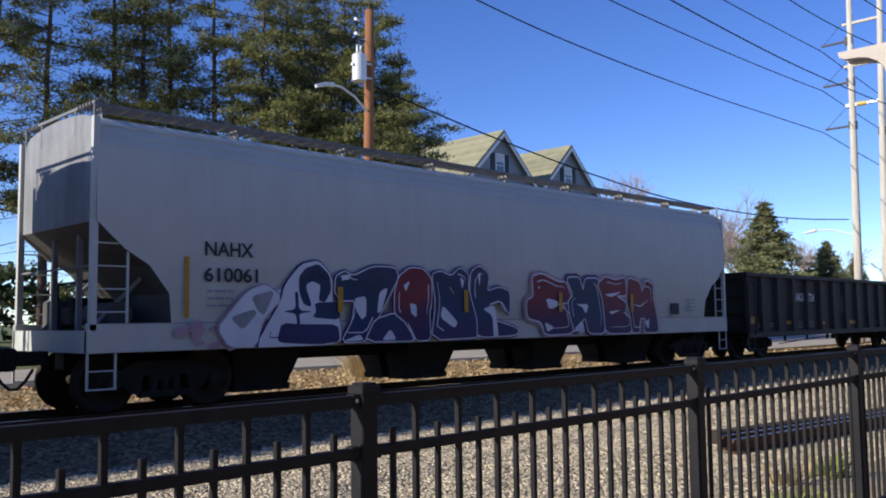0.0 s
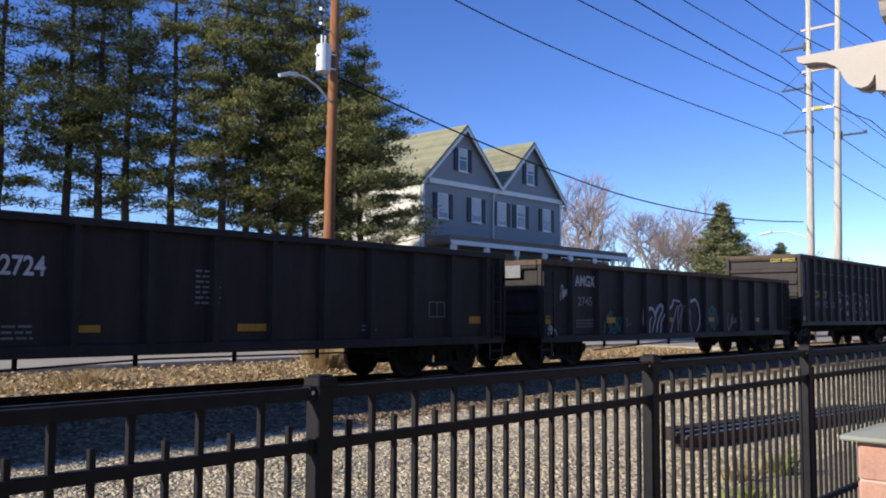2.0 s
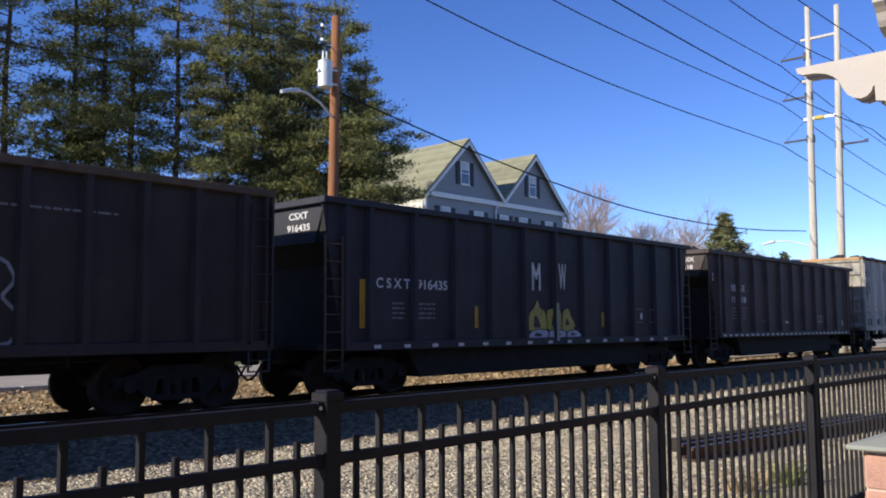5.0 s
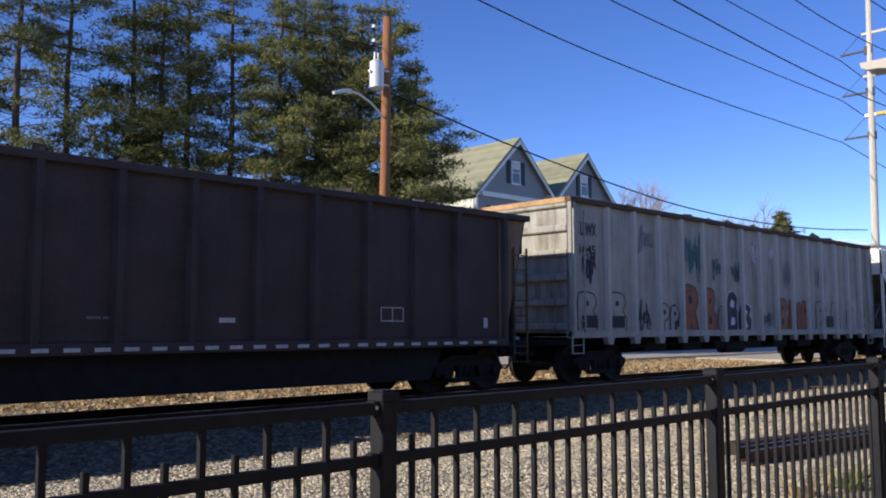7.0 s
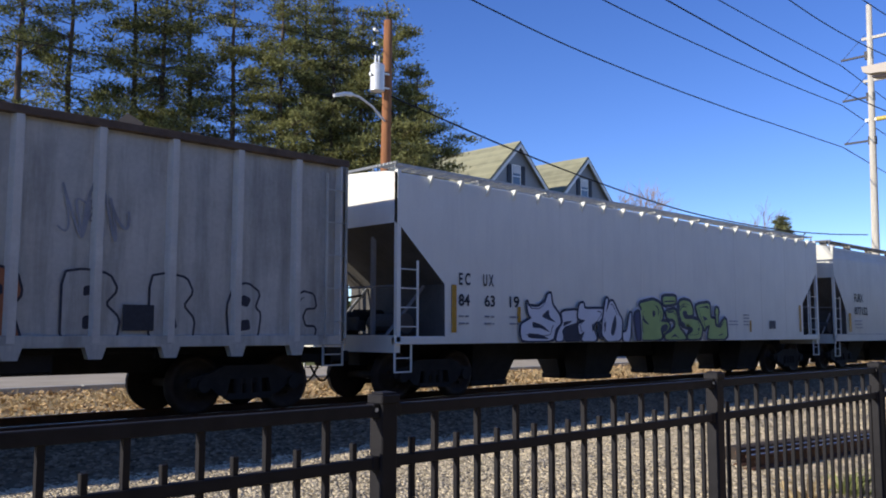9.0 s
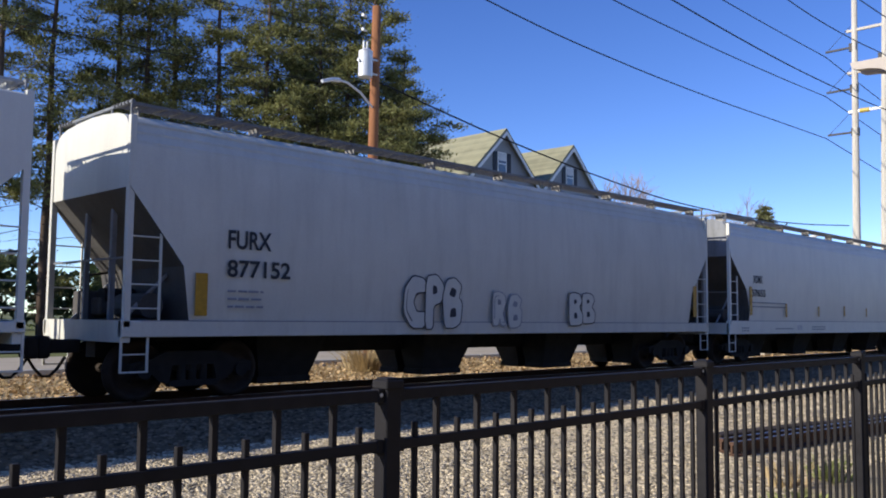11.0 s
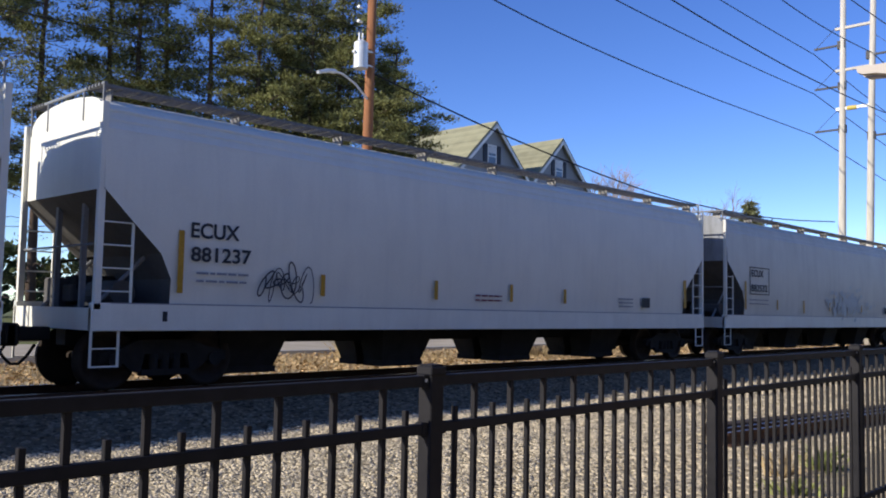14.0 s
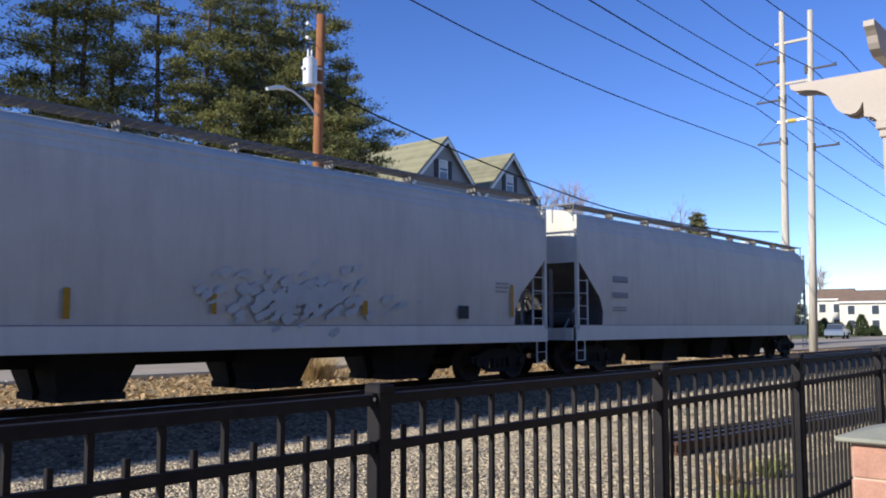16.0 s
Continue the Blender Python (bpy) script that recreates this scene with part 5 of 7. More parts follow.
    for k, (g, x0, x1, z0, z1, paints) in enumerate((("b", .36, 1.15, 1.04, 2.08, hollow), ("b", 1.66, 2.42, 1.07, 2.1, hollow), ("p", 4.0, 4.5, 1.06, 1.85, hollow), ("r", 5.24, 6.10, 1.03, 2.42, rusty), ("b", 6.45, 7.1, 1.01, 2.35, rusty), ("c", 7.2, 7.75, 1.02, 1.85, hollow), ("e", 7.7, 8.5, 1.0, 2.3, inky), ("e", 8.4, 9.35, .98, 1.95, inky), ("p", 4.55, 5.0, 1.05, 1.8, hollow), ("b", 11.2, 11.95, 1.05, 2.15, rusty), ("l", 12.02, 12.28, 1.05, 2.1, rusty), ("l", 12.36, 12.62, 1.05, 2.05, rusty), ("l", 12.7, 12.94, 1.05, 2.05, rusty), ("r", 13.0, 13.65, 1.05, 2.1, rusty), ("b", 14.2, 15.05, 1.0, 2.1, hollow), ("b", 15.55, 16.3, 1.0, 2.1, hollow), ("e", 16.9, 17.55, 1.0, 2.0, hollow), ("c", 18.2, 18.7, 1.0, 1.9, hollow))):
        glyph(h, Y - .004, k % 3, paints, g, x0, x1, z0, z1)
    scrawl("graffiti", 2.8, 3.7, 1.0, 1.9, Y - .006, M_G_BLACK, h, .04, 22, 5)
    scrawl("graffiti", 4.6, 5.2, 1.0, 1.8, Y - .006, M_G_BLACK, h, .035, 23, 4)
    for q, (x0, x1, z0, z1, mm) in enumerate(((5.3, 6.4, 2.6, 3.9, M_G_TEAL), (6.6, 7.7, 2.6, 3.3, M_G_TEAL), (7.9, 9.0, 2.5, 3.3, M_G_TEAL), (9.3, 10.2, 3.2, 3.9, M_G_WHITE), (2.9, 3.8, 3.2, 3.9, M_G_GHOST), (10.6, 11.3, 3.4, 3.9, M_G_WHITE), (11.6, 12.6, 2.5, 3.4, M_G_GHOST), (14.0, 15.2, 2.4, 3.5, M_G_GHOST))):
        scrawl("graffiti", x0, x1, z0, z1, Y - .006, mm, h, .045, 240 + q, 5)
    scrawl("graffiti", 10.0, 10.9, 1.2, 1.7, Y - .006, M_G_BLACK, h, .03, 25, 5)
    bars([(.45, 1.1, .98, 1.14), (2.75, 3.3, .98, 1.12), (7.75, 8.25, .98, 1.08), (11.26, 11.8, .98, 1.08), (15.0, 15.5, .98, 1.08), (18.0, 18.6, .98, 1.12)], Y - .04, M_YELLOW, h, "reflector")
    bars([(.5, 1.1, 1.2, 1.5), (1.7, 2.3, 1.2, 1.5), (15.1, 15.6, 1.2, 1.6)], Y - .036, M_BLACKTXT, h, "stencil_panel")
    foot = mesh("post_foot", prism([(-.17, .99), (.17, .99), (.10, .78), (-.10, .78)], "y", -1.55, -1.40), M_GREYGON)
    for q in range(15):
        obj("post_foot", foot, h).location.x = 1.59 + 1.19 * q
    for x0 in (3.6, 5.5, 7.4, 9.3, 11.2, 13.1):
        part("drop_door", boxes((x0, x0 + 1.1, -1.25, 1.25, .55, .97), bev=.05), M_UNDER, h)
    part("brake_reservoir", tube([(8.0, -1.1, .62), (9.2, -1.1, .62)], .2, n=12), M_UNDER, h)

    i = covered_hopper(130.4, 19.85, "flat-sided white covered hopper wagon with green and white graffiti", M_WHITECAR, M_WHITECAR, sill=(.94, 1.1), slope=((.03, 3.35), (1.33, 2.17), (1.34, 1.08)), bulge=False, eave=4.33, roof=4.5, grate=M_GRATELIGHT)
    y = -1.568
    lettering("E C", 1.74, 2.08, 2.17, 2.43, y, M_BLACKTXT, i)
    lettering("U X", 2.48, 2.81, 2.17, 2.43, y, M_BLACKTXT, i)
    for word, x0 in (("84", 1.73), ("63", 2.52), ("19", 3.33)):
        lettering(word, x0, x0 + .33, 1.73, 1.98, y, M_BLACKTXT, i)
        smallprint(i, x0, 1.50, 2, .3, y, M_GREYTXT, int(x0 * 7), .15)
    bars([(1.52, 1.66, 1.18, 2.17), (3.6, 3.7, 1.4, 1.75), (14.6, 14.7, 1.2, 1.55), (18.2, 18.32, 1.2, 2.1)], y, M_YELLOW, i, "reflector")
    white, green = (M_G_NAVY, M_G_LILAC, M_G_NAVY, M_WHITECAR), (M_G_NAVY, M_G_GREEN, M_G_NAVY, M_G_LILAC)
    sprayed_letter(i, y - .022, 0, white, [(3.96, 1.88), (4.01, 1.77), (4.35, 1.75), (4.62, 1.88), (4.73, 2.07), (4.82, 2.08), (4.86, 1.82), (5.13, 1.59), (5.19, 1.4), (4.98, 1.26), (4.89, 0.99), (3.81, 0.99), (3.74, 1.16), (3.77, 1.36), (4.0, 1.45), (4.13, 1.5), (4.02, 1.61)], [(4.14, 1.43), (4.5, 1.35), (4.81, 1.17), (4.41, 1.28), (4.16, 1.28)], [(3.97, 1.16), (4.42, 1.14), (4.79, 1.02), (4.0, 1.05)], [(4.47, 1.55), (4.74, 1.72), (4.77, 1.54), (5.02, 1.4), (4.63, 1.49)], rim=.125, floor=.95, shift=-.07)
    sprayed_letter(i, y - .022, 1, white, [(5.21, 1.67), (5.82, 1.71), (5.88, 1.61), (5.73, 1.31), (5.27, 1.28), (5.26, 0.98), (4.99, 0.98), (5.08, 1.21), (5.27, 1.4)], [(5.29, 1.43), (5.67, 1.46), (5.27, 1.31)], rim=.125, floor=.95, shift=-.07)
    sprayed_letter(i, y - .022, 2, (M_G_NAVY, M_G_NAVY, M_G_NAVY, M_WHITECAR), [(5.27, 1.24), (5.83, 1.36), (5.9, 0.97), (5.38, 0.97)], rim=.125, floor=.95, shift=-.07)
    sprayed_letter(i, y - .022, 3, white, [(5.9, 1.86), (6.06, 1.89), (6.09, 1.74), (6.85, 1.76), (6.94, 1.69), (6.71, 1.45), (6.54, 1.45), (6.43, 1.32), (6.61, 0.97), (5.95, 0.97), (6.11, 1.22), (5.89, 1.12), (5.83, 1.36), (6.1, 1.47), (5.91, 1.49), (5.83, 1.56)], [(6.38, 1.37), (6.46, 1.4), (6.49, 1.24), (6.41, 1.19)], [(6.57, 1.4), (6.77, 1.43), (6.81, 1.01), (6.67, 1.02)], rim=.125, floor=.95, shift=-.07)
    sprayed_letter(i, y - .022, 4, white, [(6.99, 2.03), (7.08, 2.01), (6.97, 1.64), (7.17, 1.96), (7.29, 1.96), (7.52, 1.65), (7.68, 1.49), (7.63, 0.98), (7.02, 0.96), (6.81, 1.12), (6.83, 1.43)], [(7.16, 1.17), (7.25, 1.43), (7.39, 1.65), (7.43, 1.38), (7.32, 1.12), (7.23, 1.09)], [(6.89, 1.38), (6.98, 1.48), (6.95, 1.17)], rim=.125, floor=.95, shift=-.07)
    sprayed_letter(i, y - .022, 5, white, [(7.69, 1.17), (7.88, 1.2), (8.03, 1.69), (8.09, 1.66), (8.01, 0.95), (7.72, 0.96)], rim=.125, floor=.95, shift=-.07)
    sprayed_letter(i, y - .022, 0, green, [(8.51, 0.99), (8.47, 1.5), (8.58, 1.53), (8.51, 1.71), (8.64, 1.79), (8.52, 1.93), (8.83, 1.99), (9.17, 2.04), (9.49, 1.96), (9.63, 1.77), (9.62, 1.58), (9.5, 1.46), (9.9, 1.45), (9.97, 1.34), (9.83, 1.21), (9.65, 1.15), (9.48, 0.99)], [(9.11, 1.73), (9.21, 1.78), (9.28, 1.69), (9.22, 1.59), (9.13, 1.6)], [(8.66, 1.68), (8.73, 1.53), (8.99, 1.37), (8.75, 1.43), (8.65, 1.52)], [(9.49, 1.27), (9.57, 1.36), (9.79, 1.42), (9.9, 1.35), (9.83, 1.23), (9.65, 1.18), (9.6, 1.02), (9.55, 1.11)], [(9.21, 1.93), (9.38, 1.88), (9.47, 1.74), (9.37, 1.58), (9.42, 1.74), (9.35, 1.84)], rim=.17, glow=.26, floor=.95, shift=-.07)
    sprayed_letter(i, y - .022, 1, green, [(9.64, 2.15), (10.29, 2.17), (10.29, 1.98), (9.68, 1.93)], [(9.7, 2.04), (10.27, 2.06), (10.27, 2.02), (9.7, 1.99)], rim=.17, glow=.26, floor=.95, shift=-.07)
    sprayed_letter(i, y - .022, 2, green, [(9.78, 1.75), (10.26, 1.81), (10.36, 1.57), (10.43, 1.31), (10.75, 1.08), (10.79, 0.99), (9.73, 0.99), (9.73, 1.11), (9.98, 1.18), (10.24, 1.31), (10.27, 1.47), (10.12, 1.56), (9.86, 1.56)], [(9.83, 1.75), (10.19, 1.78), (10.19, 1.73), (9.89, 1.7)], [(9.98, 1.02), (10.2, 1.15), (10.43, 1.03), (10.21, 1.08)], rim=.17, glow=.26, floor=.95, shift=-.07)
    sprayed_letter(i, y - .022, 3, green, [(10.41, 1.86), (10.49, 2.03), (10.72, 2.08), (11.04, 2.04), (11.17, 1.86), (11.18, 1.67), (10.89, 1.67), (10.85, 1.78), (10.69, 1.79), (10.61, 1.71), (10.73, 1.55), (11.26, 1.56), (11.6, 1.5), (11.69, 1.26), (11.57, 1.0), (10.91, 0.99), (10.9, 1.12), (11.06, 1.15), (10.98, 1.32), (10.62, 1.38), (10.46, 1.54), (10.4, 1.7)], [(10.65, 1.71), (10.73, 1.79), (10.85, 1.78), (10.89, 1.67), (11.05, 1.62), (11.38, 1.63), (11.39, 1.56), (10.77, 1.55)], [(10.94, 1.27), (11.06, 1.35), (11.18, 1.27), (11.09, 1.15)], [(10.51, 1.77), (10.64, 1.94), (10.93, 1.88), (10.65, 1.89)], [(11.43, 1.29), (11.5, 1.32), (11.54, 1.25), (11.48, 1.2)], rim=.17, glow=.26, floor=.95, shift=-.07)
    sprayed_letter(i, y - .022, 4, green, [(11.36, 1.92), (11.5, 1.97), (12.11, 2.03), (12.14, 1.79), (12.17, 1.58), (12.49, 1.56), (12.51, 1.37), (12.63, 1.3), (13.07, 1.63), (13.15, 0.99), (12.0, 0.99), (12.04, 1.19), (12.13, 1.4), (11.9, 1.36), (11.82, 1.26), (11.73, 1.39), (11.47, 1.66), (11.42, 1.8)], [(11.7, 1.67), (12.03, 1.57), (11.79, 1.5)], [(11.42, 1.88), (12.05, 1.96), (12.07, 1.84), (11.89, 1.9)], [(12.54, 1.08), (12.89, 1.16), (12.82, 1.1)], [(12.63, 1.33), (13.0, 1.52), (12.72, 1.3)], rim=.17, glow=.26, floor=.95, shift=-.07)
    sprayed_letter(i, y - .022, 5, (M_G_NAVY, M_G_BLUE, M_G_NAVY, M_G_LILAC), [(8.25, 1.52), (8.29, 1.67), (8.45, 1.72), (8.49, 0.99), (8.36, 0.99)], rim=.17, glow=.26, floor=.95, shift=-.07)
    sprayed_letter(i, y - .022, 6, green, [(12.44, 1.76), (12.48, 1.89), (12.6, 1.87), (12.62, 1.76), (12.57, 1.71), (12.56, 1.42), (12.5, 1.42), (12.49, 1.71)], rim=.17, glow=.26, floor=.95, shift=-.07)
    bars([(15.95, 16.37, 1.3, 1.56)], y, M_G_NAVY, i, "stencil_panel")
    smallprint(i, 13.3, 1.5, 2, .5, y, M_GREYTXT, 31, .1)
    smallprint(i, 14.2, 1.7, 4, .35, y, M_GREYTXT, 32, .1)
    brk = mesh("roof_bracket", prism([(-1.67, 4.37), (-1.54, 4.37), (-1.54, 4.10)], "x", -.035, .035), M_SILL)
    for q in range(22):
        obj("roof_bracket", brk, i).location.x = .9 + q * .86
    seam = mesh("panel_seam", boxes((-.035, .035, -1.5535, -1.548, 1.11, 4.3)), M_WHITECAR)
    for q in range(11):
        obj("panel_seam", seam, i).location.x = 1.76 + q * 1.72

    j = covered_hopper(151.65, 18.4, "off-white covered hopper wagon with small black tags", M_WHITECAR2, M_WHITECAR2, sill=(.86, 1.12), slope=((.05, 3.2), (1.0, 2.0), (1.15, 1.1)), eave=4.25, roof=4.5)
    y = -1.585
    lettering("FURX", 1.79, 2.65, 2.33, 2.65, y, M_BLACKTXT, j)
    lettering("877152", 1.78, 3.06, 1.85, 2.15, y, M_BLACKTXT, j)
    smallprint(j, 1.8, 1.6, 3, .7, y, M_GREYTXT, 33, .13)
    bars([(1.2, 1.42, 1.2, 1.9), (17.4, 17.6, 1.3, 2.2)], y, M_YELLOW, j, "reflector")
    inked, washed = (M_G_BLACK, M_WHITECAR2, M_G_BLACK, M_G_GHOST), (M_G_GHOST, M_WHITECAR2, M_G_GHOST, M_G_GHOST)
    for k, (g, x0, x1, z0, z1, paints) in enumerate((("c", 5.8, 6.45, 1.0, 2.05, inked), ("p", 6.4, 6.95, .98, 2.1, inked), ("e", 6.9, 7.5, 1.0, 2.05, inked), ("r", 8.5, 8.95, 1.05, 1.8, washed), ("e", 9.0, 9.5, 1.0, 1.75, washed), ("b", 11.3, 11.85, 1.05, 1.85, inked), ("b", 11.85, 12.4, 1.1, 1.85, inked))):
        glyph(j, y - .004, k % 3, paints, g, x0, x1, z0, z1, rim=.055)

    k = covered_hopper(171.4, 18.6, "white covered hopper wagon with deep pale side sill", M_WHITECAR, M_SILL, ends=M_ENDGREY, bays=(3.35, 7.25, 11.1, 14.9))
    lettering("XOMX", 1.6, 2.3, 2.43, 2.69, y, M_BLACKTXT, k)
    lettering("57655", 1.48, 2.49, 1.99, 2.23, y, M_BLACKTXT, k)
    bars([(1.32, 1.5, 1.38, 2.31), (4.05, 4.18, 1.34, 1.8), (6.89, 7.0, 1.37, 1.75), (9.4, 9.52, 1.4, 1.8), (11.8, 11.9, 1.4, 1.75), (14.3, 14.4, 1.4, 1.75), (16.9, 17.05, 1.38, 2.2)], y, M_YELLOW, k, "reflector")
    smallprint(k, 1.5, 1.78, 2, 2.6, y, M_GREYTXT, 41, .13)
    bars([(15.3, 15.75, 1.4, 1.7)], y, M_BLACKTXT, k, "stencil_panel")
    smallprint(k, 16.0, 1.95, 5, .7, y, M_GREYTXT, 42, .1)
    smallprint(k, 3.3, .92, 1, 1.4, -1.552, M_GREYTXT, 43)
    smallprint(k, .8, .95, 2, .5, -1.552, M_GREYTXT, 44)
    smallprint(k, 6.4, .98, 2, 1.2, -1.552, M_GREYTXT, 45)
    bars([(5.1, 5.25, .9, 1.05), (5.35, 5.5, .9, 1.05)], -1.552, M_WHITETXT, k, "sticker")

    l = covered_hopper(191.26, 19.3, "white covered hopper wagon with a scribbled tag", M_WHITECAR, M_SILL, bays=(3.35, 7.25, 11.1, 14.9), slope=((.1, 2.95), (.55, 2.5), (1.08, 2.0), (1.28, 1.6), (1.28, 1.2)))
    lettering("ECUX", 1.58, 2.5, 2.29, 2.55, y, M_BLACKTXT, l)
    lettering("881237", 1.59, 2.75, 1.9, 2.15, y, M_BLACKTXT, l)
    scrawl("graffiti", 2.65, 4.2, 1.30, 1.95, y - .004, M_G_BLACK, l, .028, 51, 8)
    bars([(1.36, 1.46, 1.38, 2.4), (4.28, 4.38, 1.4, 1.8), (7.3, 7.4, 1.4, 1.8), (9.8, 9.9, 1.4, 1.8), (11.9, 12.0, 1.4, 1.75), (17.95, 18.1, 1.38, 2.2)], y, M_YELLOW, l, "reflector")
    smallprint(l, 1.7, 1.7, 2, 1.0, y, M_GREYTXT, 52, .13)
    smallprint(l, 8.6, 1.5, 2, .9, y, M_G_RED, 53, .1)
    bars([(15.6, 16.0, 1.35, 1.62)], y, M_BLACKTXT, l, "stencil_panel")
    smallprint(l, 14.4, 1.55, 3, .7, y, M_GREYTXT, 54, .1)
    bars([(1.15, 1.23, .92, 1.08)], -1.552, M_BLACKTXT, l, "stencil_panel")

    m = covered_hopper(212.02, 19.3, "white covered hopper wagon with boxed black stencils", M_WHITECAR2, M_SILL, ends=M_ENDGREY, bays=(3.35, 7.25, 11.1, 14.9), slope=((.1, 2.95), (.6, 2.5), (1.2, 2.0), (1.42, 1.6), (1.42, 1.2)))
    lettering("ECUX", 1.85, 2.8, 2.5, 2.74, y, M_BLACKTXT, m)
    lettering("882532", 1.82, 3.1, 2.0, 2.24, y, M_BLACKTXT, m)
    bars([(1.72, 3.26, 1.9, 1.93), (1.72, 3.26, 2.8, 2.83), (1.72, 1.75, 1.93, 2.8), (3.23, 3.26, 1.93, 2.8)], y, M_BLACKTXT, m, "stencil_panel")
    bars([(1.33, 1.45, 1.38, 2.32), (3.9, 4.0, 1.4, 1.75), (6.29, 6.4, 1.3, 1.77), (8.9, 9.0, 1.4, 1.75), (12.5, 12.65, 1.4, 1.7), (17.6, 17.72, 1.4, 2.2)], y, M_YELLOW, m, "reflector")
    smallprint(m, 1.7, 1.7, 2, 1.5, y, M_GREYTXT, 61, .13)
    ghost = bmesh.new()
    rnd = random.Random(9)
    for _ in range(190):
        u, v = rnd.gauss(10.9, .95), rnd.gauss(1.72, .26)
        thick(ghost, [(u, v), (u + .12, v + .05)], rnd.uniform(.05, .16), y - .003 - .0004 * (_ % 4), lambda p, q: (p, q))
    part("faded_graffiti", ghost, mat("faint_blue_mist", (0.52, 0.56, 0.54), 0.6, var=.15, bump=0), m)
    bars([(15.6, 15.95, 1.35, 1.65)], y, M_BLACKTXT, m, "stencil_panel")
    smallprint(m, 17.0, 2.2, 3, .5, y, M_GREYTXT, 62, .1)

    n = covered_hopper(232.76, 18.8, "white covered hopper wagon at the rear of the train", M_WHITECAR2, M_SILL, bays=(3.35, 7.25, 11.1, 14.9), slope=((.1, 2.95), (.6, 2.5), (1.2, 2.0), (1.42, 1.6), (1.42, 1.2)))
    smallprint(n, 1.9, 2.46, 1, .9, y, M_GREYTXT, 71)
    bars([(1.92, 2.8, 2.48, 2.64), (1.92, 2.8, 2.0, 2.16)], y, M_GREYTXT, n, "stencil_panel")
    smallprint(n, 1.9, 1.7, 2, .8, y, M_GREYTXT, 72)
    bars([(17.2, 17.5, 1.35, 1.6)], y, M_GREYTXT, n, "stencil_panel")


# ---- poles and wires ----
def build_wood_pole():
    p = thing("utility_pole", "reddish-brown wooden utility pole with transformer and street lamp", "utility pole", m=pose(17.45, 19.6, -.29))
    part("shaft", tube([(0, 0, -.3), (.0, 0, 4), (.06, 0, 8), (.1, 0, 11.2)], .185, .135, 14), M_POLE, p, smooth=True)
    tr = part("transformer", tube([(-.42, -.12, 8.82), (-.42, -.12, 9.62)], .22, n=18), M_METAL, p, "pale grey cylindrical transformer")
    bm = tube([(-.42, -.12, 9.62), (-.42, -.12, 9.70)], .23, .1, 18)
    for dx in (-.08, .06):
        add_tube(bm, [(-.42 + dx, -.12, 9.68), (-.42 + dx, -.12, 9.95)], .035, .025, 8)
    part("bushing", bm, M_METAL, tr)
    for z in (8.95, 9.4):
        part("bracket", boxes((-.25, .05, -.16, -.08, z, z + .05), bev=.006), M_METAL, p)
    part("cutout", tube([(-.72, -.12, 9.3), (-.64, -.12, 9.3)], .05, n=8), M_TRIM, p)
    arm = [(-.05, -.05, 7.95), (-.65, -.18, 8.28), (-1.25, -.3, 8.44), (-1.75, -.42, 8.42)]
    la = part("lamp_arm", tube(arm, .035, n=8), M_METAL, p)
    bm = tube([(-1.65, -.4, 8.42), (-1.95, -.47, 8.37), (-2.42, -.6, 8.20)], .075, .05, 10)
    part("lamp_head", bm, M_METAL, la, "pale cobra-head lamp")
    for z in (10.2, 9.75):
        part("insulator", tube([(-.55, -.1, z + .55), (-.35, -.05, z + .55)], .05, .03, 8), M_TRIM, p)


H_X = 50.0


def build_h_frame():
    group = "transmission poles"
    for y, top, lean in ((16.8, 19.6, -.30), (15.4, 19.3, -.50)):
        p = thing("transmission_pole", "tall pale weathered wooden transmission pole with steel arms", "utility pole", group, m=pose(H_X, y, -.26))
        part("shaft", tube([(0, 0, -.3), (0, lean * .3, 6), (0, lean * .65, 13), (0, lean, top)], .24, .15, 14), M_POLE2, p, smooth=True)
        left = y > 16
        for z in ((11.95, 14.4, 16.75) if left else (11.4, 15.9)):
            s = 1 if left else -1
            bm = bmesh.new()
            add_box(bm, -.06, .06, min(s * .1, s * 1.5) + lean * .6, max(s * .1, s * 1.5) + lean * .6, z - .05, z + .05)
            add_box(bm, -.13, .13, lean * .6 - .2, lean * .6 + .2, z - .22, z + .22)
            part("arm", bm, M_DARKMETAL, p, "dark steel arm")
            part("brace", tube([(0, s * 1.45 + lean * .6, z), (0, s * .15 + lean * .6, z + 1.2)], .015, n=5), M_DARKMETAL, p)
            if not left:
                part("arm_tip", tube([(0, s * 1.5 + lean * .6, z + .12), (0, s * 1.1 + lean * .6, z - .05)], .03, n=6), M_DARKMETAL, p)
        if left:
            for z in (17.7, 15.3, 13.1):
                part("cross_brace", boxes((-.07, .07, -1.75, .15, z - .07, z + .07)), M_POLE2 if z > 14 else M_METAL, p)
            part("brace_cover", tube([(0, -.95, 13.1), (0, -.45, 13.1)], .13, n=10), M_YELLOWTXT, p, "yellow plastic cover")
            part("lamp_arm", tube([(0, .1, 5.9), (0, 1.2, 6.25), (0, 2.2, 6.3)], .04, n=8), M_METAL, p)
            part("lamp_head", tube([(0, 2.1, 6.31), (0, 2.8, 6.18)], .1, .06, 8), M_METAL, p, "cobra-head street lamp")


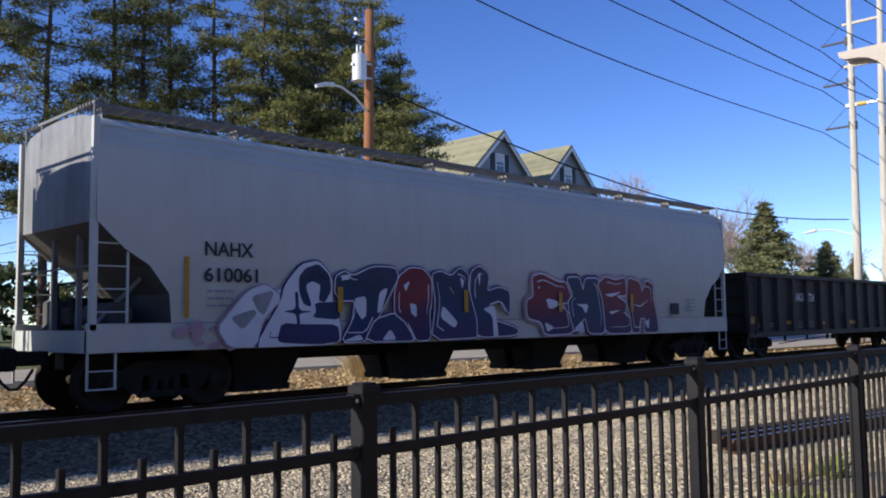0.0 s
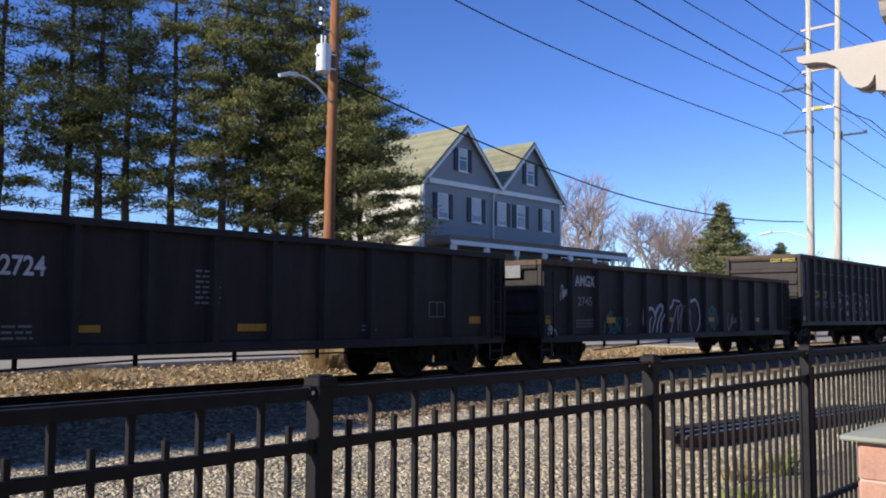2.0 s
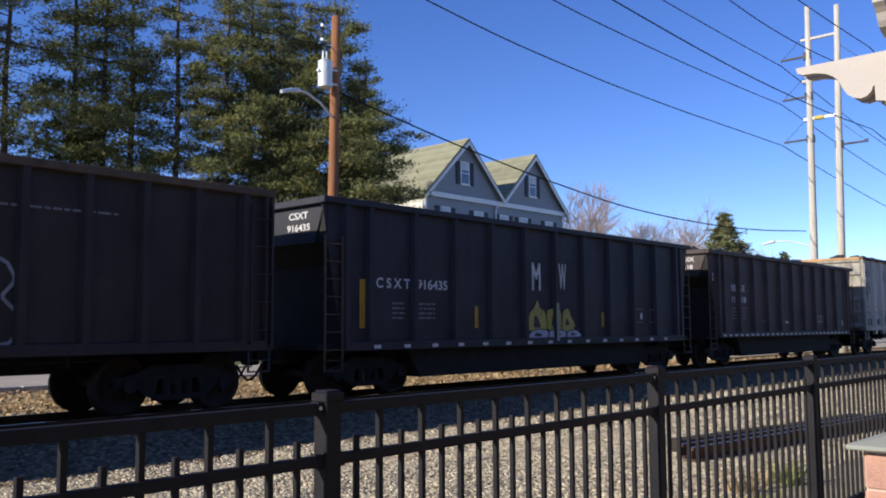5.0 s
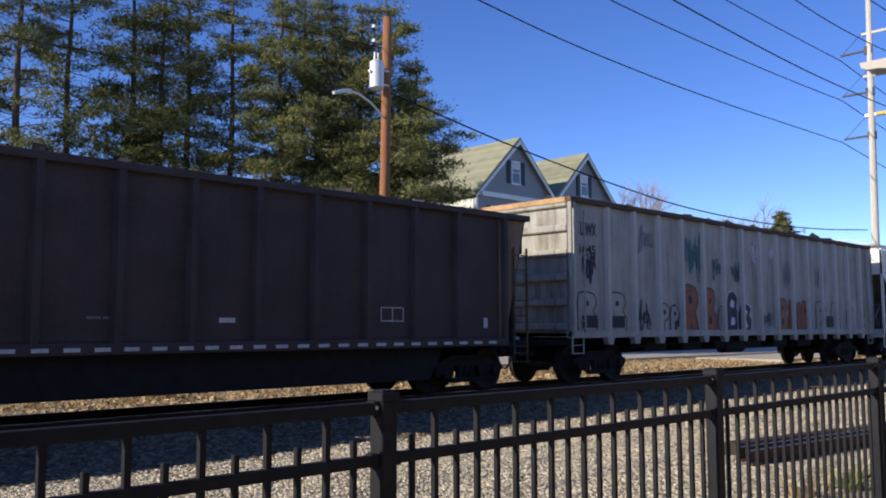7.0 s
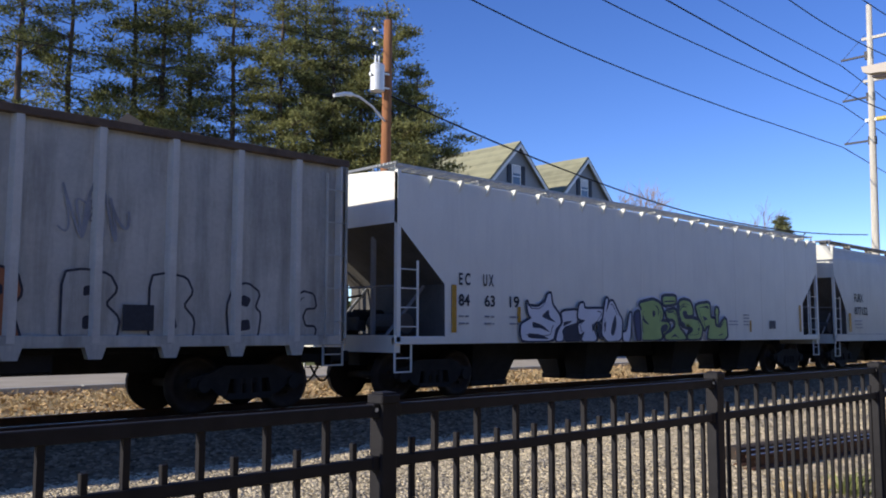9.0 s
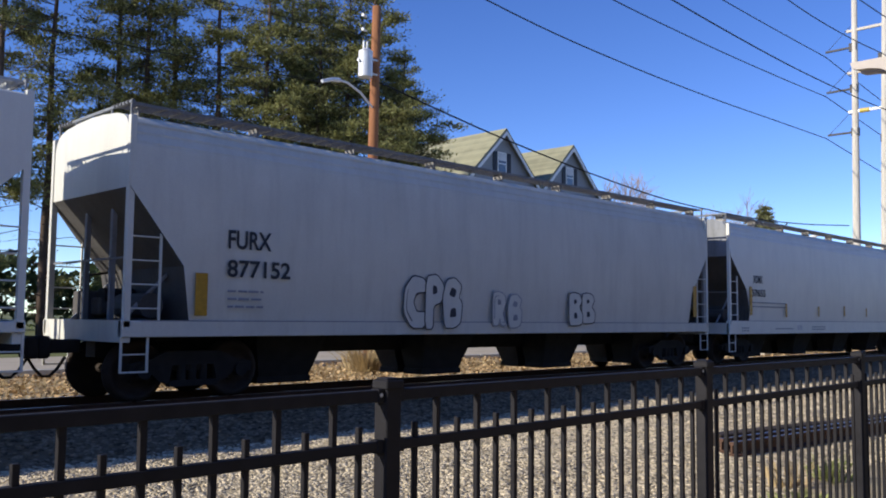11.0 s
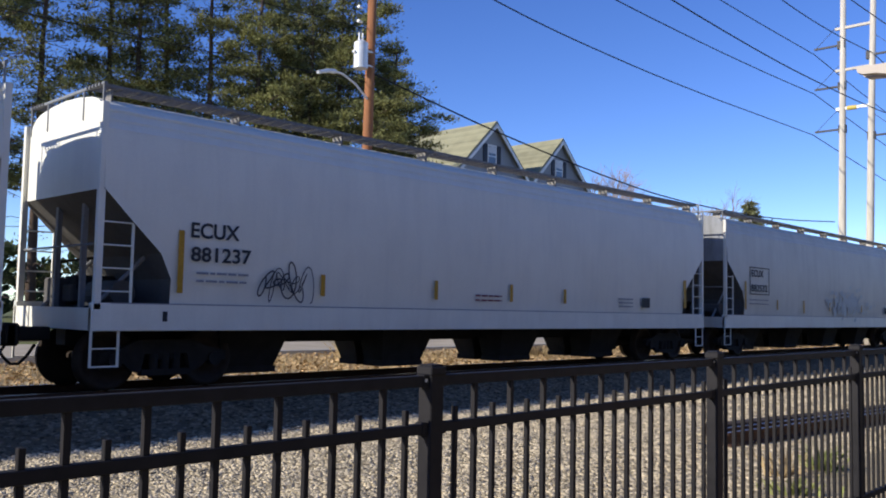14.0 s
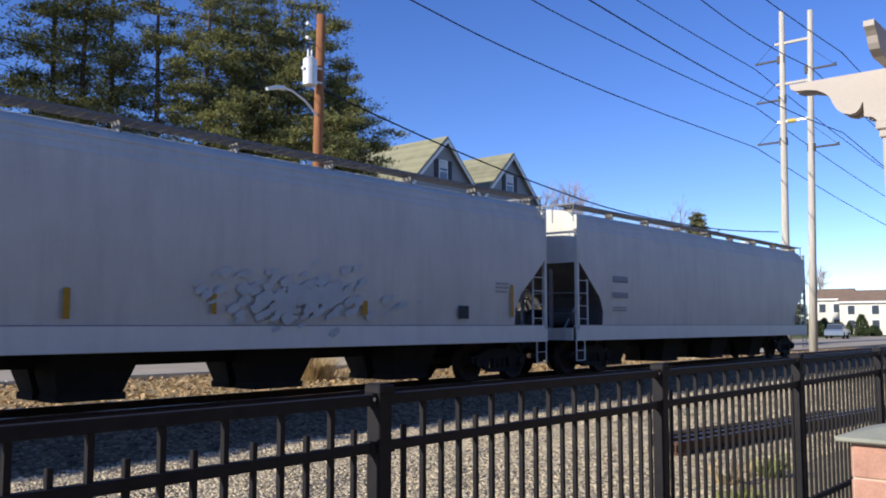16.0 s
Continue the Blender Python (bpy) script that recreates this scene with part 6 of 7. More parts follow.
def eased(pts):
    """A smooth run through the given points."""
    P = [Vector(p) for p in pts]
    out = []
    for i in range(len(P) - 1):
        a, b, c, d = P[max(0, i - 1)], P[i], P[i + 1], P[min(len(P) - 1, i + 2)]
        span = (c - b).length
        m0 = (c - a) / max(.01, (c - a).length) * span
        m1 = (d - b) / max(.01, (d - b).length) * span
        for k in range(6):
            s = k / 6
            out.append(b * (2 * s ** 3 - 3 * s ** 2 + 1) + m0 * (s ** 3 - 2 * s ** 2 + s) + c * (-2 * s ** 3 + 3 * s ** 2) + m1 * (s ** 3 - s ** 2))
    return out + [P[-1]]


def wire(pts, r=.014):
    ob = part("overhead_wire", tube(eased(pts) if len(pts) < 12 else pts, r * 1.3, n=5), M_WIRE, None)
    return tagged(ob, "thin black overhead wire strung between poles", "wire", "overhead wires")


def sagging(a, b, sag, n=18):
    a, b = Vector(a), Vector(b)
    return [a.lerp(b, k / n) - Vector((0, 0, sag * 4 * (k / n) * (1 - k / n))) for k in range(n + 1)]


def build_wires():
    # each run leaves its arm tip, sinks to the middle of its span and climbs to the next frame
    for y, ends in ((18.25, ((50, 11.56), (43, 11.46), (36.8, 11.37), (29.7, 11.40), (22.6, 11.67), (0, 13.6), (-75, 20))),
                    (18.2, ((50, 13.96), (43, 13.80), (35, 13.73), (26.8, 13.85), (0, 15.3), (-75, 20.5))),
                    (18.15, ((50, 16.24), (42, 16.22), (35, 16.28), (25, 16.5), (0, 17.4), (-75, 22))),
                    (13.4, ((50, 11.75), (44.4, 11.47), (39, 11.33), (33, 11.29), (25.7, 11.47), (20, 11.75), (0, 13.4), (-75, 20))),
                    (13.3, ((50, 16.25), (43, 16.05), (37, 16.0), (20, 16.6), (-75, 21))),
                    (14.95, ((50, 15.7), (44.9, 15.40), (39.5, 15.30), (34, 15.5), (20, 16.2), (-75, 20)))):
        wire([(x, y, z) for x, z in ends], .02)
        wire(sagging((50, y, ends[0][1]), (190, y + .4, ends[0][1] + .5), 3.4), .02)
    wire([(17.5, 19.5, 8.5), (20.23, 19.29, 7.98), (22.95, 19.08, 7.5), (27.83, 18.71, 6.8), (33, 18.3, 6.25), (39.5, 17.81, 6.05), (44.5, 17.4, 6.15), (49.7, 17.0, 6.47)], .022)
    wire(sagging((17.5, 19.6, 9.9), (-40, 20.2, 10.4), 1.0), .009)
    wire(sagging((17.5, 19.6, 8.2), (-40, 20.2, 8.9), 1.0), .009)


# ---- trees ----
def blade_cloud(centres, rng, n, length, width, up=0.15):
    """Many small needle sprays round given centres."""
    C = np.repeat(np.asarray(centres, float), n, axis=0)
    k = len(C)
    d = rng.normal(0, 1, (k, 3))
    d[:, 2] = d[:, 2] * .7 + up
    d /= np.linalg.norm(d, axis=1)[:, None]
    l = length * rng.uniform(.5, 1.2, (k, 1))
    w = np.cross(d, rng.normal(0, 1, (k, 3)))
    w /= np.linalg.norm(w, axis=1)[:, None] + 1e-9
    w *= width * rng.uniform(.6, 1.3, (k, 1))
    base = C + d * l * .1
    V = np.stack([base - w * .3, base + d * l * .55 - w, base + d * l, base + d * l * .55 + w], 1).reshape(-1, 3)
    F = np.arange(4 * k).reshape(-1, 4)
    return V, F


def puff_cloud(centres, rng, n, length, width):
    """Flattened puffs of short needle sprays, one round each centre, as pines carry them on their twig ends."""
    C = np.asarray(centres, float)
    size = rng.uniform(.6, 1.35, (len(C), 1))
    off = rng.normal(0, 1, (len(C), n, 3)) * np.array((.28, .28, .10)) * size[:, None]
    P = (C[:, None] + off).reshape(-1, 3)
    return blade_cloud(P, rng, 1, length, width, .35)


def np_mesh(name, V, F, material):
    me = bpy.data.meshes.new(name)
    me.vertices.add(len(V))
    me.vertices.foreach_set("co", np.ascontiguousarray(V, dtype=np.float32).ravel())
    me.loops.add(F.size)
    me.loops.foreach_set("vertex_index", F.ravel().astype(np.int32))
    me.polygons.add(len(F))
    me.polygons.foreach_set("loop_start", np.arange(0, F.size, F.shape[1], dtype=np.int32))
    me.update()
    me.validate()
    me.materials.append(material)
    return me


def pine_meshes(seed, h, first, reach, dense=1.0):
    rng, rnd = np.random.default_rng(seed), random.Random(seed)
    bend = rnd.uniform(-.3, .3)
    wob = rnd.uniform(0, 6)
    trunk = tube([(bend * math.sin(3 * q / 8) + .05 * math.sin(2.2 * q + wob), .2 * bend * q / 8 + .05 * math.sin(1.7 * q), h * q / 8) for q in range(9)], .27, .04, 10)
    limbs, cents = bmesh.new(), []
    z = 1.6
    while z < h - .4:
        u = z / h
        for q in range(rnd.choice((3, 4, 4, 5))):
            a = rnd.uniform(0, 6.283)
            full = z > first
            l = reach * (1.0 - max(0, u - .45) / .62) * rnd.uniform(.45, 1.15) * (1 if full else rnd.uniform(.3, .75))
            rise = rnd.uniform(-.12, .32) + .25 * max(0, u - .6)
            if not full and rnd.random() < .45:
                continue
            p0 = Vector((bend * math.sin(3 * u), .2 * bend * u, z))
            d = Vector((math.cos(a), math.sin(a), rise))
            p1 = p0 + d * l * .55
            p2 = p0 + Vector((math.cos(a + .15), math.sin(a + .15), rise * .6 + (.12 if full else -.1))) * l
            add_tube(limbs, [p0, p1, p2], .035 * (1 - .5 * u), .008, 4)
            twigs = [p2]
            for _ in range(int(l * 2.2)):
                c = p0.lerp(p2, rnd.uniform(.35, 1))
                side = Vector((-math.sin(a), math.cos(a), rnd.uniform(-.15, .35))) * rnd.choice((-1, 1)) * rnd.uniform(.15, .5) * l * .45
                add_tube(limbs, [c, c + side], .009, .004, 3)
                twigs.append(c + side)
                if rnd.random() < .6:
                    twigs.append(c + side * .5)
            if rnd.random() < (.46 + .40 * min(1, max(0, (u - .3) / .3)) if full else .25) * (.5 + .5 * dense):
                for c in twigs:
                    if rnd.random() < .62 + .38 * max(0, dense - 1):
                        cents.append(c + Vector((rnd.gauss(0, .10), rnd.gauss(0, .10), rnd.gauss(.06, .08))))
        z += rnd.uniform(.5, .8)
    cents.append(Vector((bend * math.sin(3), .2 * bend, h)))
    V, F = puff_cloud(cents, rng, 50, .26, .036)
    return mesh("trunk", trunk, M_BARK, True), mesh("limbs", limbs, M_BARK), np_mesh("needles", V, F, M_NEEDLE)


def tree(name, parts, label, x, y, s, rot, group, category="tree"):
    t = thing(name, label, category, group, m=pose(x, y, ground_z(y) - .05, 0, 0, rot))
    t.scale = (s, s, s)
    for n, me in zip(("trunk", "branchwork", "crown"), parts):
        obj(n, me, t)
    return t


def build_pines():
    kinds = [pine_meshes(11, 21.5, 5.6, 3.7, 1.15), pine_meshes(12, 23, 6.2, 3.9, 1.1), pine_meshes(13, 21, 5.2, 3.5, 1.25), pine_meshes(14, 22.5, 6.5, 3.9, .35)]
    right = pine_meshes(15, 19.0, 3.4, 4.6, 1.6)
    e = (.3, -.66)
    # (x on the line y = 30, true y, kind, scale, turn)
    for X, y, k, s, r in ((6.0, 42, 3, 1.0, 10), (8.0, 45, 0, 1.04, 50), (10.0, 41, 3, .98, 80), (11.7, 43, 1, .98, 130), (14.0, 42, 2, 1.04, 200), (15.3, 41, 3, 1.0, 20), (16.3, 40, 0, .98, 300), (18.2, 38, 1, .90, 250), (20.5, 36, 2, .94, 40), (21.7, 38.5, 0, .94, 160), (23.2, 35, 1, .82, 100), (24.9, 34, 2, .86, 15), (24.0, 37.5, 0, .9, 190), (22.4, 39, 2, .98, 77)):
        q = (y - e[1]) / (30 - e[1])
        tree("pine_tree", kinds[k], "tall dark green pine with a bare lower trunk", e[0] + (X - e[0]) * q, y, s, r, "row of pines beyond the street")
    for X, y, s, r in ((26.4, 33.5, .98, 0), (28.4, 32.5, .81, 120), (27.5, 34.5, .76, 230)):
        q = (y - e[1]) / (30 - e[1])
        tree("pine_tree", right, "dense pine with foliage down to the ground", e[0] + (X - e[0]) * q, y, s, r, "row of pines beyond the street")


def spruce_meshes(seed, h, reach):
    rng, rnd = np.random.default_rng(seed), random.Random(seed)
    trunk = tube([(0, 0, 0), (0, 0, h)], .16, .02, 8)
    limbs, cents = bmesh.new(), []
    z = .5
    while z < h - .15:
        u = z / h
        for q in range(9):
            a = rnd.uniform(0, 6.283)
            l = reach * (1 - u) ** .85 * rnd.uniform(.7, 1.12) + .12
            p0, p2 = Vector((0, 0, z)), Vector((math.cos(a) * l, math.sin(a) * l, z - .10 * l + rnd.uniform(0, .2)))
            add_tube(limbs, [p0, p2], .022, .006, 3)
            for k in range(max(2, int(l * 4.5))):
                f = rnd.uniform(.25, 1)
                cents.append(p0.lerp(p2, f) + Vector((rnd.gauss(0, .12), rnd.gauss(0, .12), rnd.gauss(-.02, .08))) * (1 + l * .3))
        z += .36
    cents.append(Vector((0, 0, h)))
    V, F = blade_cloud(cents, rng, 10, .42, .06, .1)
    return mesh("trunk", trunk, M_BARK, True), mesh("limbs", limbs, M_BARK), np_mesh("needles", V, F, M_SPRUCE)


def bare_tree_mesh(seed, h):
    rnd = random.Random(seed)
    bm = bmesh.new()

    def grow(p, d, l, r, level):
        q = p + d * l
        add_tube(bm, [p, p.lerp(q, .5) + Vector((rnd.gauss(0, .05), rnd.gauss(0, .05), 0)) * l, q], r, r * .6, 5 if level < 2 else 3)
        if level >= 5:
            return
        for k in range(3 if level < 2 else 4):
            a = rnd.uniform(0, 6.283)
            nd = (d + Vector((math.cos(a), math.sin(a), rnd.uniform(-.1, .35))) * rnd.uniform(.45, .85)).normalized()
            grow(p.lerp(q, rnd.uniform(.55, 1)), nd, l * rnd.uniform(.6, .82), max(.014, r * .55), level + 1)

    grow(Vector((0, 0, 0)), Vector((rnd.gauss(0, .05), rnd.gauss(0, .05), 1)), h * .33, h * .016, 0)
    top = max(v.co.z for v in bm.verts)
    for v in bm.verts:
        v.co *= h / top
    return mesh("trunk_and_limbs", bm, M_TWIG)


def build_far_trees():
    sp = spruce_meshes(31, 14.5, 5.6)
    tree("spruce_tree", sp, "broad dark green spruce with a pointed top", 98, 43.6, 1.0, 20, "spruces", "tree")
    tree("spruce_tree", sp, "small dark green pointed spruce", 106, 40, .70, 140, "spruces", "tree")
    tree("spruce_tree", sp, "small dark green spruce", 121, 42, .62, 60, "spruces", "tree")
    for o in scene.objects:
        if o.name.startswith("spruce_tree"):
            o.scale = (o.scale.x * 1.35, o.scale.y * 1.35, o.scale.z)
    bt = [bare_tree_mesh(41, 17), bare_tree_mesh(42, 15)]
    rnd = random.Random(5)
    for x, y, k, s in ((112, 60, 0, 1.2), (104, 62, 1, 1.15), (120, 63, 1, 1.2), (90, 58, 1, 1.3), (84, 60, 0, 1.15), (128, 58, 0, .9), (140, 66, 0, 1), (150, 60, 1, 1), (165, 62, 0, .9), (98, 66, 0, .85), (175, 55, 1, .9), (190, 70, 0, 1.1), (108, 57, 0, .9), (116, 58, 1, 1.0), (101, 57, 0, .8), (86, 55, 1, .9), (124, 60, 0, 1.0)):
        t = thing("bare_tree", "leafless brown tree with fine twigs", "tree", "bare trees", m=pose(x, y, ground_z(y) - .05, 0, 0, rnd.uniform(0, 360)))
        t.scale = (s, s, s)
        obj("crown", bt[k], t)


# ---- houses ----
def window(parent, x, z, w, h, y, blind=.5, shutters=True):
    win = part("window", boxes((x - w / 2, x + w / 2, y - .05, y + .02, z - h / 2, z + h / 2)), M_TRIM, parent)
    part("pane", boxes((x - w / 2 + .09, x + w / 2 - .09, y - .056, y - .045, z + .03, z + h / 2 - .09)), M_GLASS, win)
    part("pane", boxes((x - w / 2 + .09, x + w / 2 - .09, y - .056, y - .045, z - h / 2 + .09, z - .03)), M_GLASS, win)
    if blind:
        part("blind", boxes((x - w / 2 + .1, x + w / 2 - .1, y - .060, y - .057, z + h / 2 - .1 - blind * (h - .2), z + h / 2 - .1)), M_CURTAIN, win)
    part("sill", boxes((x - w / 2 - .06, x + w / 2 + .06, y - .12, y, z - h / 2 - .06, z - h / 2 + .01)), M_TRIM, win)
    if shutters:
        for s in (-1, 1):
            xa, xb = sorted((x + s * (w / 2 + .03), x + s * (w / 2 + .45)))
            bm = boxes((xa, xb, y - .05, y, z - h / 2, z + h / 2), bev=.01)
            for q in range(10):
                zz = z - h / 2 + .1 + (h - .2) * q / 9.5
                add_box(bm, xa + .05, xb - .05, y - .065, y - .045, zz, zz + .08)
            part("shutter", bm, M_SHUTTER, parent, "navy louvred shutter")


def build_house():
    hx = thing("house", "three-storey blue-grey clapboard house with twin gables and tan roof", "house", m=pose(0, 37, 0))
    x0, x1, ze, D = 39.8, 55.0, 9.85, 11.0
    V = (47.45, 10.0)
    peaks = ((43.7, 13.6), (51.2, 13.6))
    front = [(x0, -.5), (x1, -.5), (x1, ze), peaks[1], V, peaks[0], (x0, ze)]
    part("wall", prism(front, "y", 0, .25), M_SIDING, hx, "blue-grey clapboard front wall")
    part("wall", prism(front, "y", D - .25, D), M_SIDING, hx)
    part("wall", boxes((x0, x0 + .25, .25, D - .25, -.5, ze)), M_SIDINGW, hx, "sunlit cream side wall")
    part("wall", boxes((x1 - .25, x1, .25, D - .25, -.5, ze)), M_SIDING, hx)
    boards = mesh("clapboard", prism([(0, 0), (0, .2), (-.008, .2), (-.03, 0)], "x", x0, x1), M_SIDING)
    for k in range(24):
        obj("clapboard", boards, hx).location = (0, 0, 5.0 + .2 * k)
    for (px, pz), (lo, hi) in zip(peaks, ((x0, V[0]), (V[0], x1))):
        for k in range(17):
            z = ze + .2 * k + .05
            f = (pz - z - .1) / (pz - ze)
            if f < .05:
                continue
            a, b = px - (px - lo) * f + .08, px + (hi - px) * f - .08
            part("clapboard", prism([(0, z), (0, z + .2), (-.008, z + .2), (-.03, z)], "x", a, b), M_SIDING, hx)
    # roofs: two gable roofs with ridges running back from the street
    for (px, pz), lo, hi in ((peaks[0], x0 - .35, V[0]), (peaks[1], V[0], x1 + .35)):
        for a, za in ((lo, ze - .3 if lo < x0 else V[1]), (hi, ze - .3 if hi > x1 else V[1])):
            t = .16
            poly = [(a, za), (px, pz + .06), (px, pz + .06 + t), (a, za + t)]
            roof = part("roof", prism(poly, "y", -.35, D + .3), M_SHINGLE, hx, "tan shingled roof slope")
            part("barge_board", prism([(a, za - .02), (px, pz + .04), (px, pz - .22), (a, za - .28)], "y", -.42, -.352), M_TRIM, hx, "white barge board")
            n = 26
            for q in range(n):
                u0, u1 = q / n, (q + 1.05) / n
                xa, xb = a + (px - a) * u0, a + (px - a) * min(1, u1)
                zc, zd = za + t + (pz + .06 - za) * u0, za + t + (pz + .06 - za) * min(1, u1)
                part("shingle_course", prism([(xa, zc), (xb, zd), (xb, zd + .012), (xa, zc + .035)], "y", -.37, D + .32), M_SHINGLE, roof)
    part("eave_trim", boxes((x0 - .05, x1 + .05, -.2, -.035, ze - .28, ze + .05), bev=.02), M_TRIM, hx, "white eave band")
    part("corner_board", boxes((x0 - .03, x0 + .14, -.05, .0, 0, ze)), M_TRIM, hx)
    part("corner_board", boxes((x1 - .14, x1 + .03, -.05, .0, 0, ze)), M_TRIM, hx)
    part("downpipe", tube([(46.75, -.12, 5.6), (46.75, -.12, 9.4), (47.4, -.12, 9.75)], .06, n=8), M_TRIM, hx)
    for x, z, bl in ((41.65, 8.2, .8), (45.0, 8.2, .75), (47.75, 8.2, .85), (49.95, 8.2, .35), (53.1, 8.2, .5)):
        window(hx, x, z, 1.0, 1.65, -.03, bl)
    window(hx, 43.6, 11.45, .9, 1.55, -.03, .35)
    window(hx, 51.1, 11.4, .9, 1.55, -.03, .35)
    for x in (41.7, 45.0, 49.0, 53.0):
        window(hx, x, 3.4, 1.0, 1.8, -.03, .5)
    # porch
    po = boxes((x0 + .3, 61.6, -2.2, -.04, 5.55, 5.72), bev=.02)
    add_prism(po, [(x0 + .2, 5.72), (61.7, 5.72), (61.2, 6.15), (x0 + .5, 6.15)], "y", -2.0, -.04)
    part("porch_roof", po, M_SHINGLEB, hx, "dark porch roof")
    part("porch_fascia", boxes((x0 + .2, 61.7, -2.32, -2.2, 5.5, 5.8), bev=.02), M_TRIM, hx, "white porch fascia")
    pm = mesh("porch_post", boxes((-.09, .09, -.09, .09, 0, 5.5), (-.28, .28, -.06, .06, 5.15, 5.5), bev=.01), M_TRIM)
    for x in (40.4, 43.6, 46.8, 50.0, 53.2, 56.4, 59.0, 61.4):
        obj("porch_post", pm, hx).location = (x, -2.1, 0)
    part("porch_wall", boxes((55.05, 61.4, -.3, .0, -.3, 5.5)), M_SIDING, hx)


def far_house(x, y, w, d, h, rh, wall, roof, label, rows):
    hs = thing("house", label, "house", "houses down the street", m=pose(x, y, ground_z(y)))
    part("wall", boxes((0, d, 0, w, -.5, h)), wall, hs)
    part("roof", prism([(-.4, h - .1), (d + .4, h - .1), (d / 2, h + rh)], "y", -.4, w + .4), roof, hs)
    part("eave_trim", boxes((-.42, -.3, -.4, w + .4, h - .25, h)), M_TRIM, hs)
    for z in rows:
        n = max(2, int(w / 3))
        for k in range(n):
            yy = w * (k + .5) / n
            wd = part("window", boxes((-.05, .01, yy - .55, yy + .55, z - .7, z + .7)), M_TRIM, hs)
            part("pane", boxes((-.06, -.045, yy - .45, yy + .45, z - .6, z + .6)), M_GLASS, wd)
    return hs


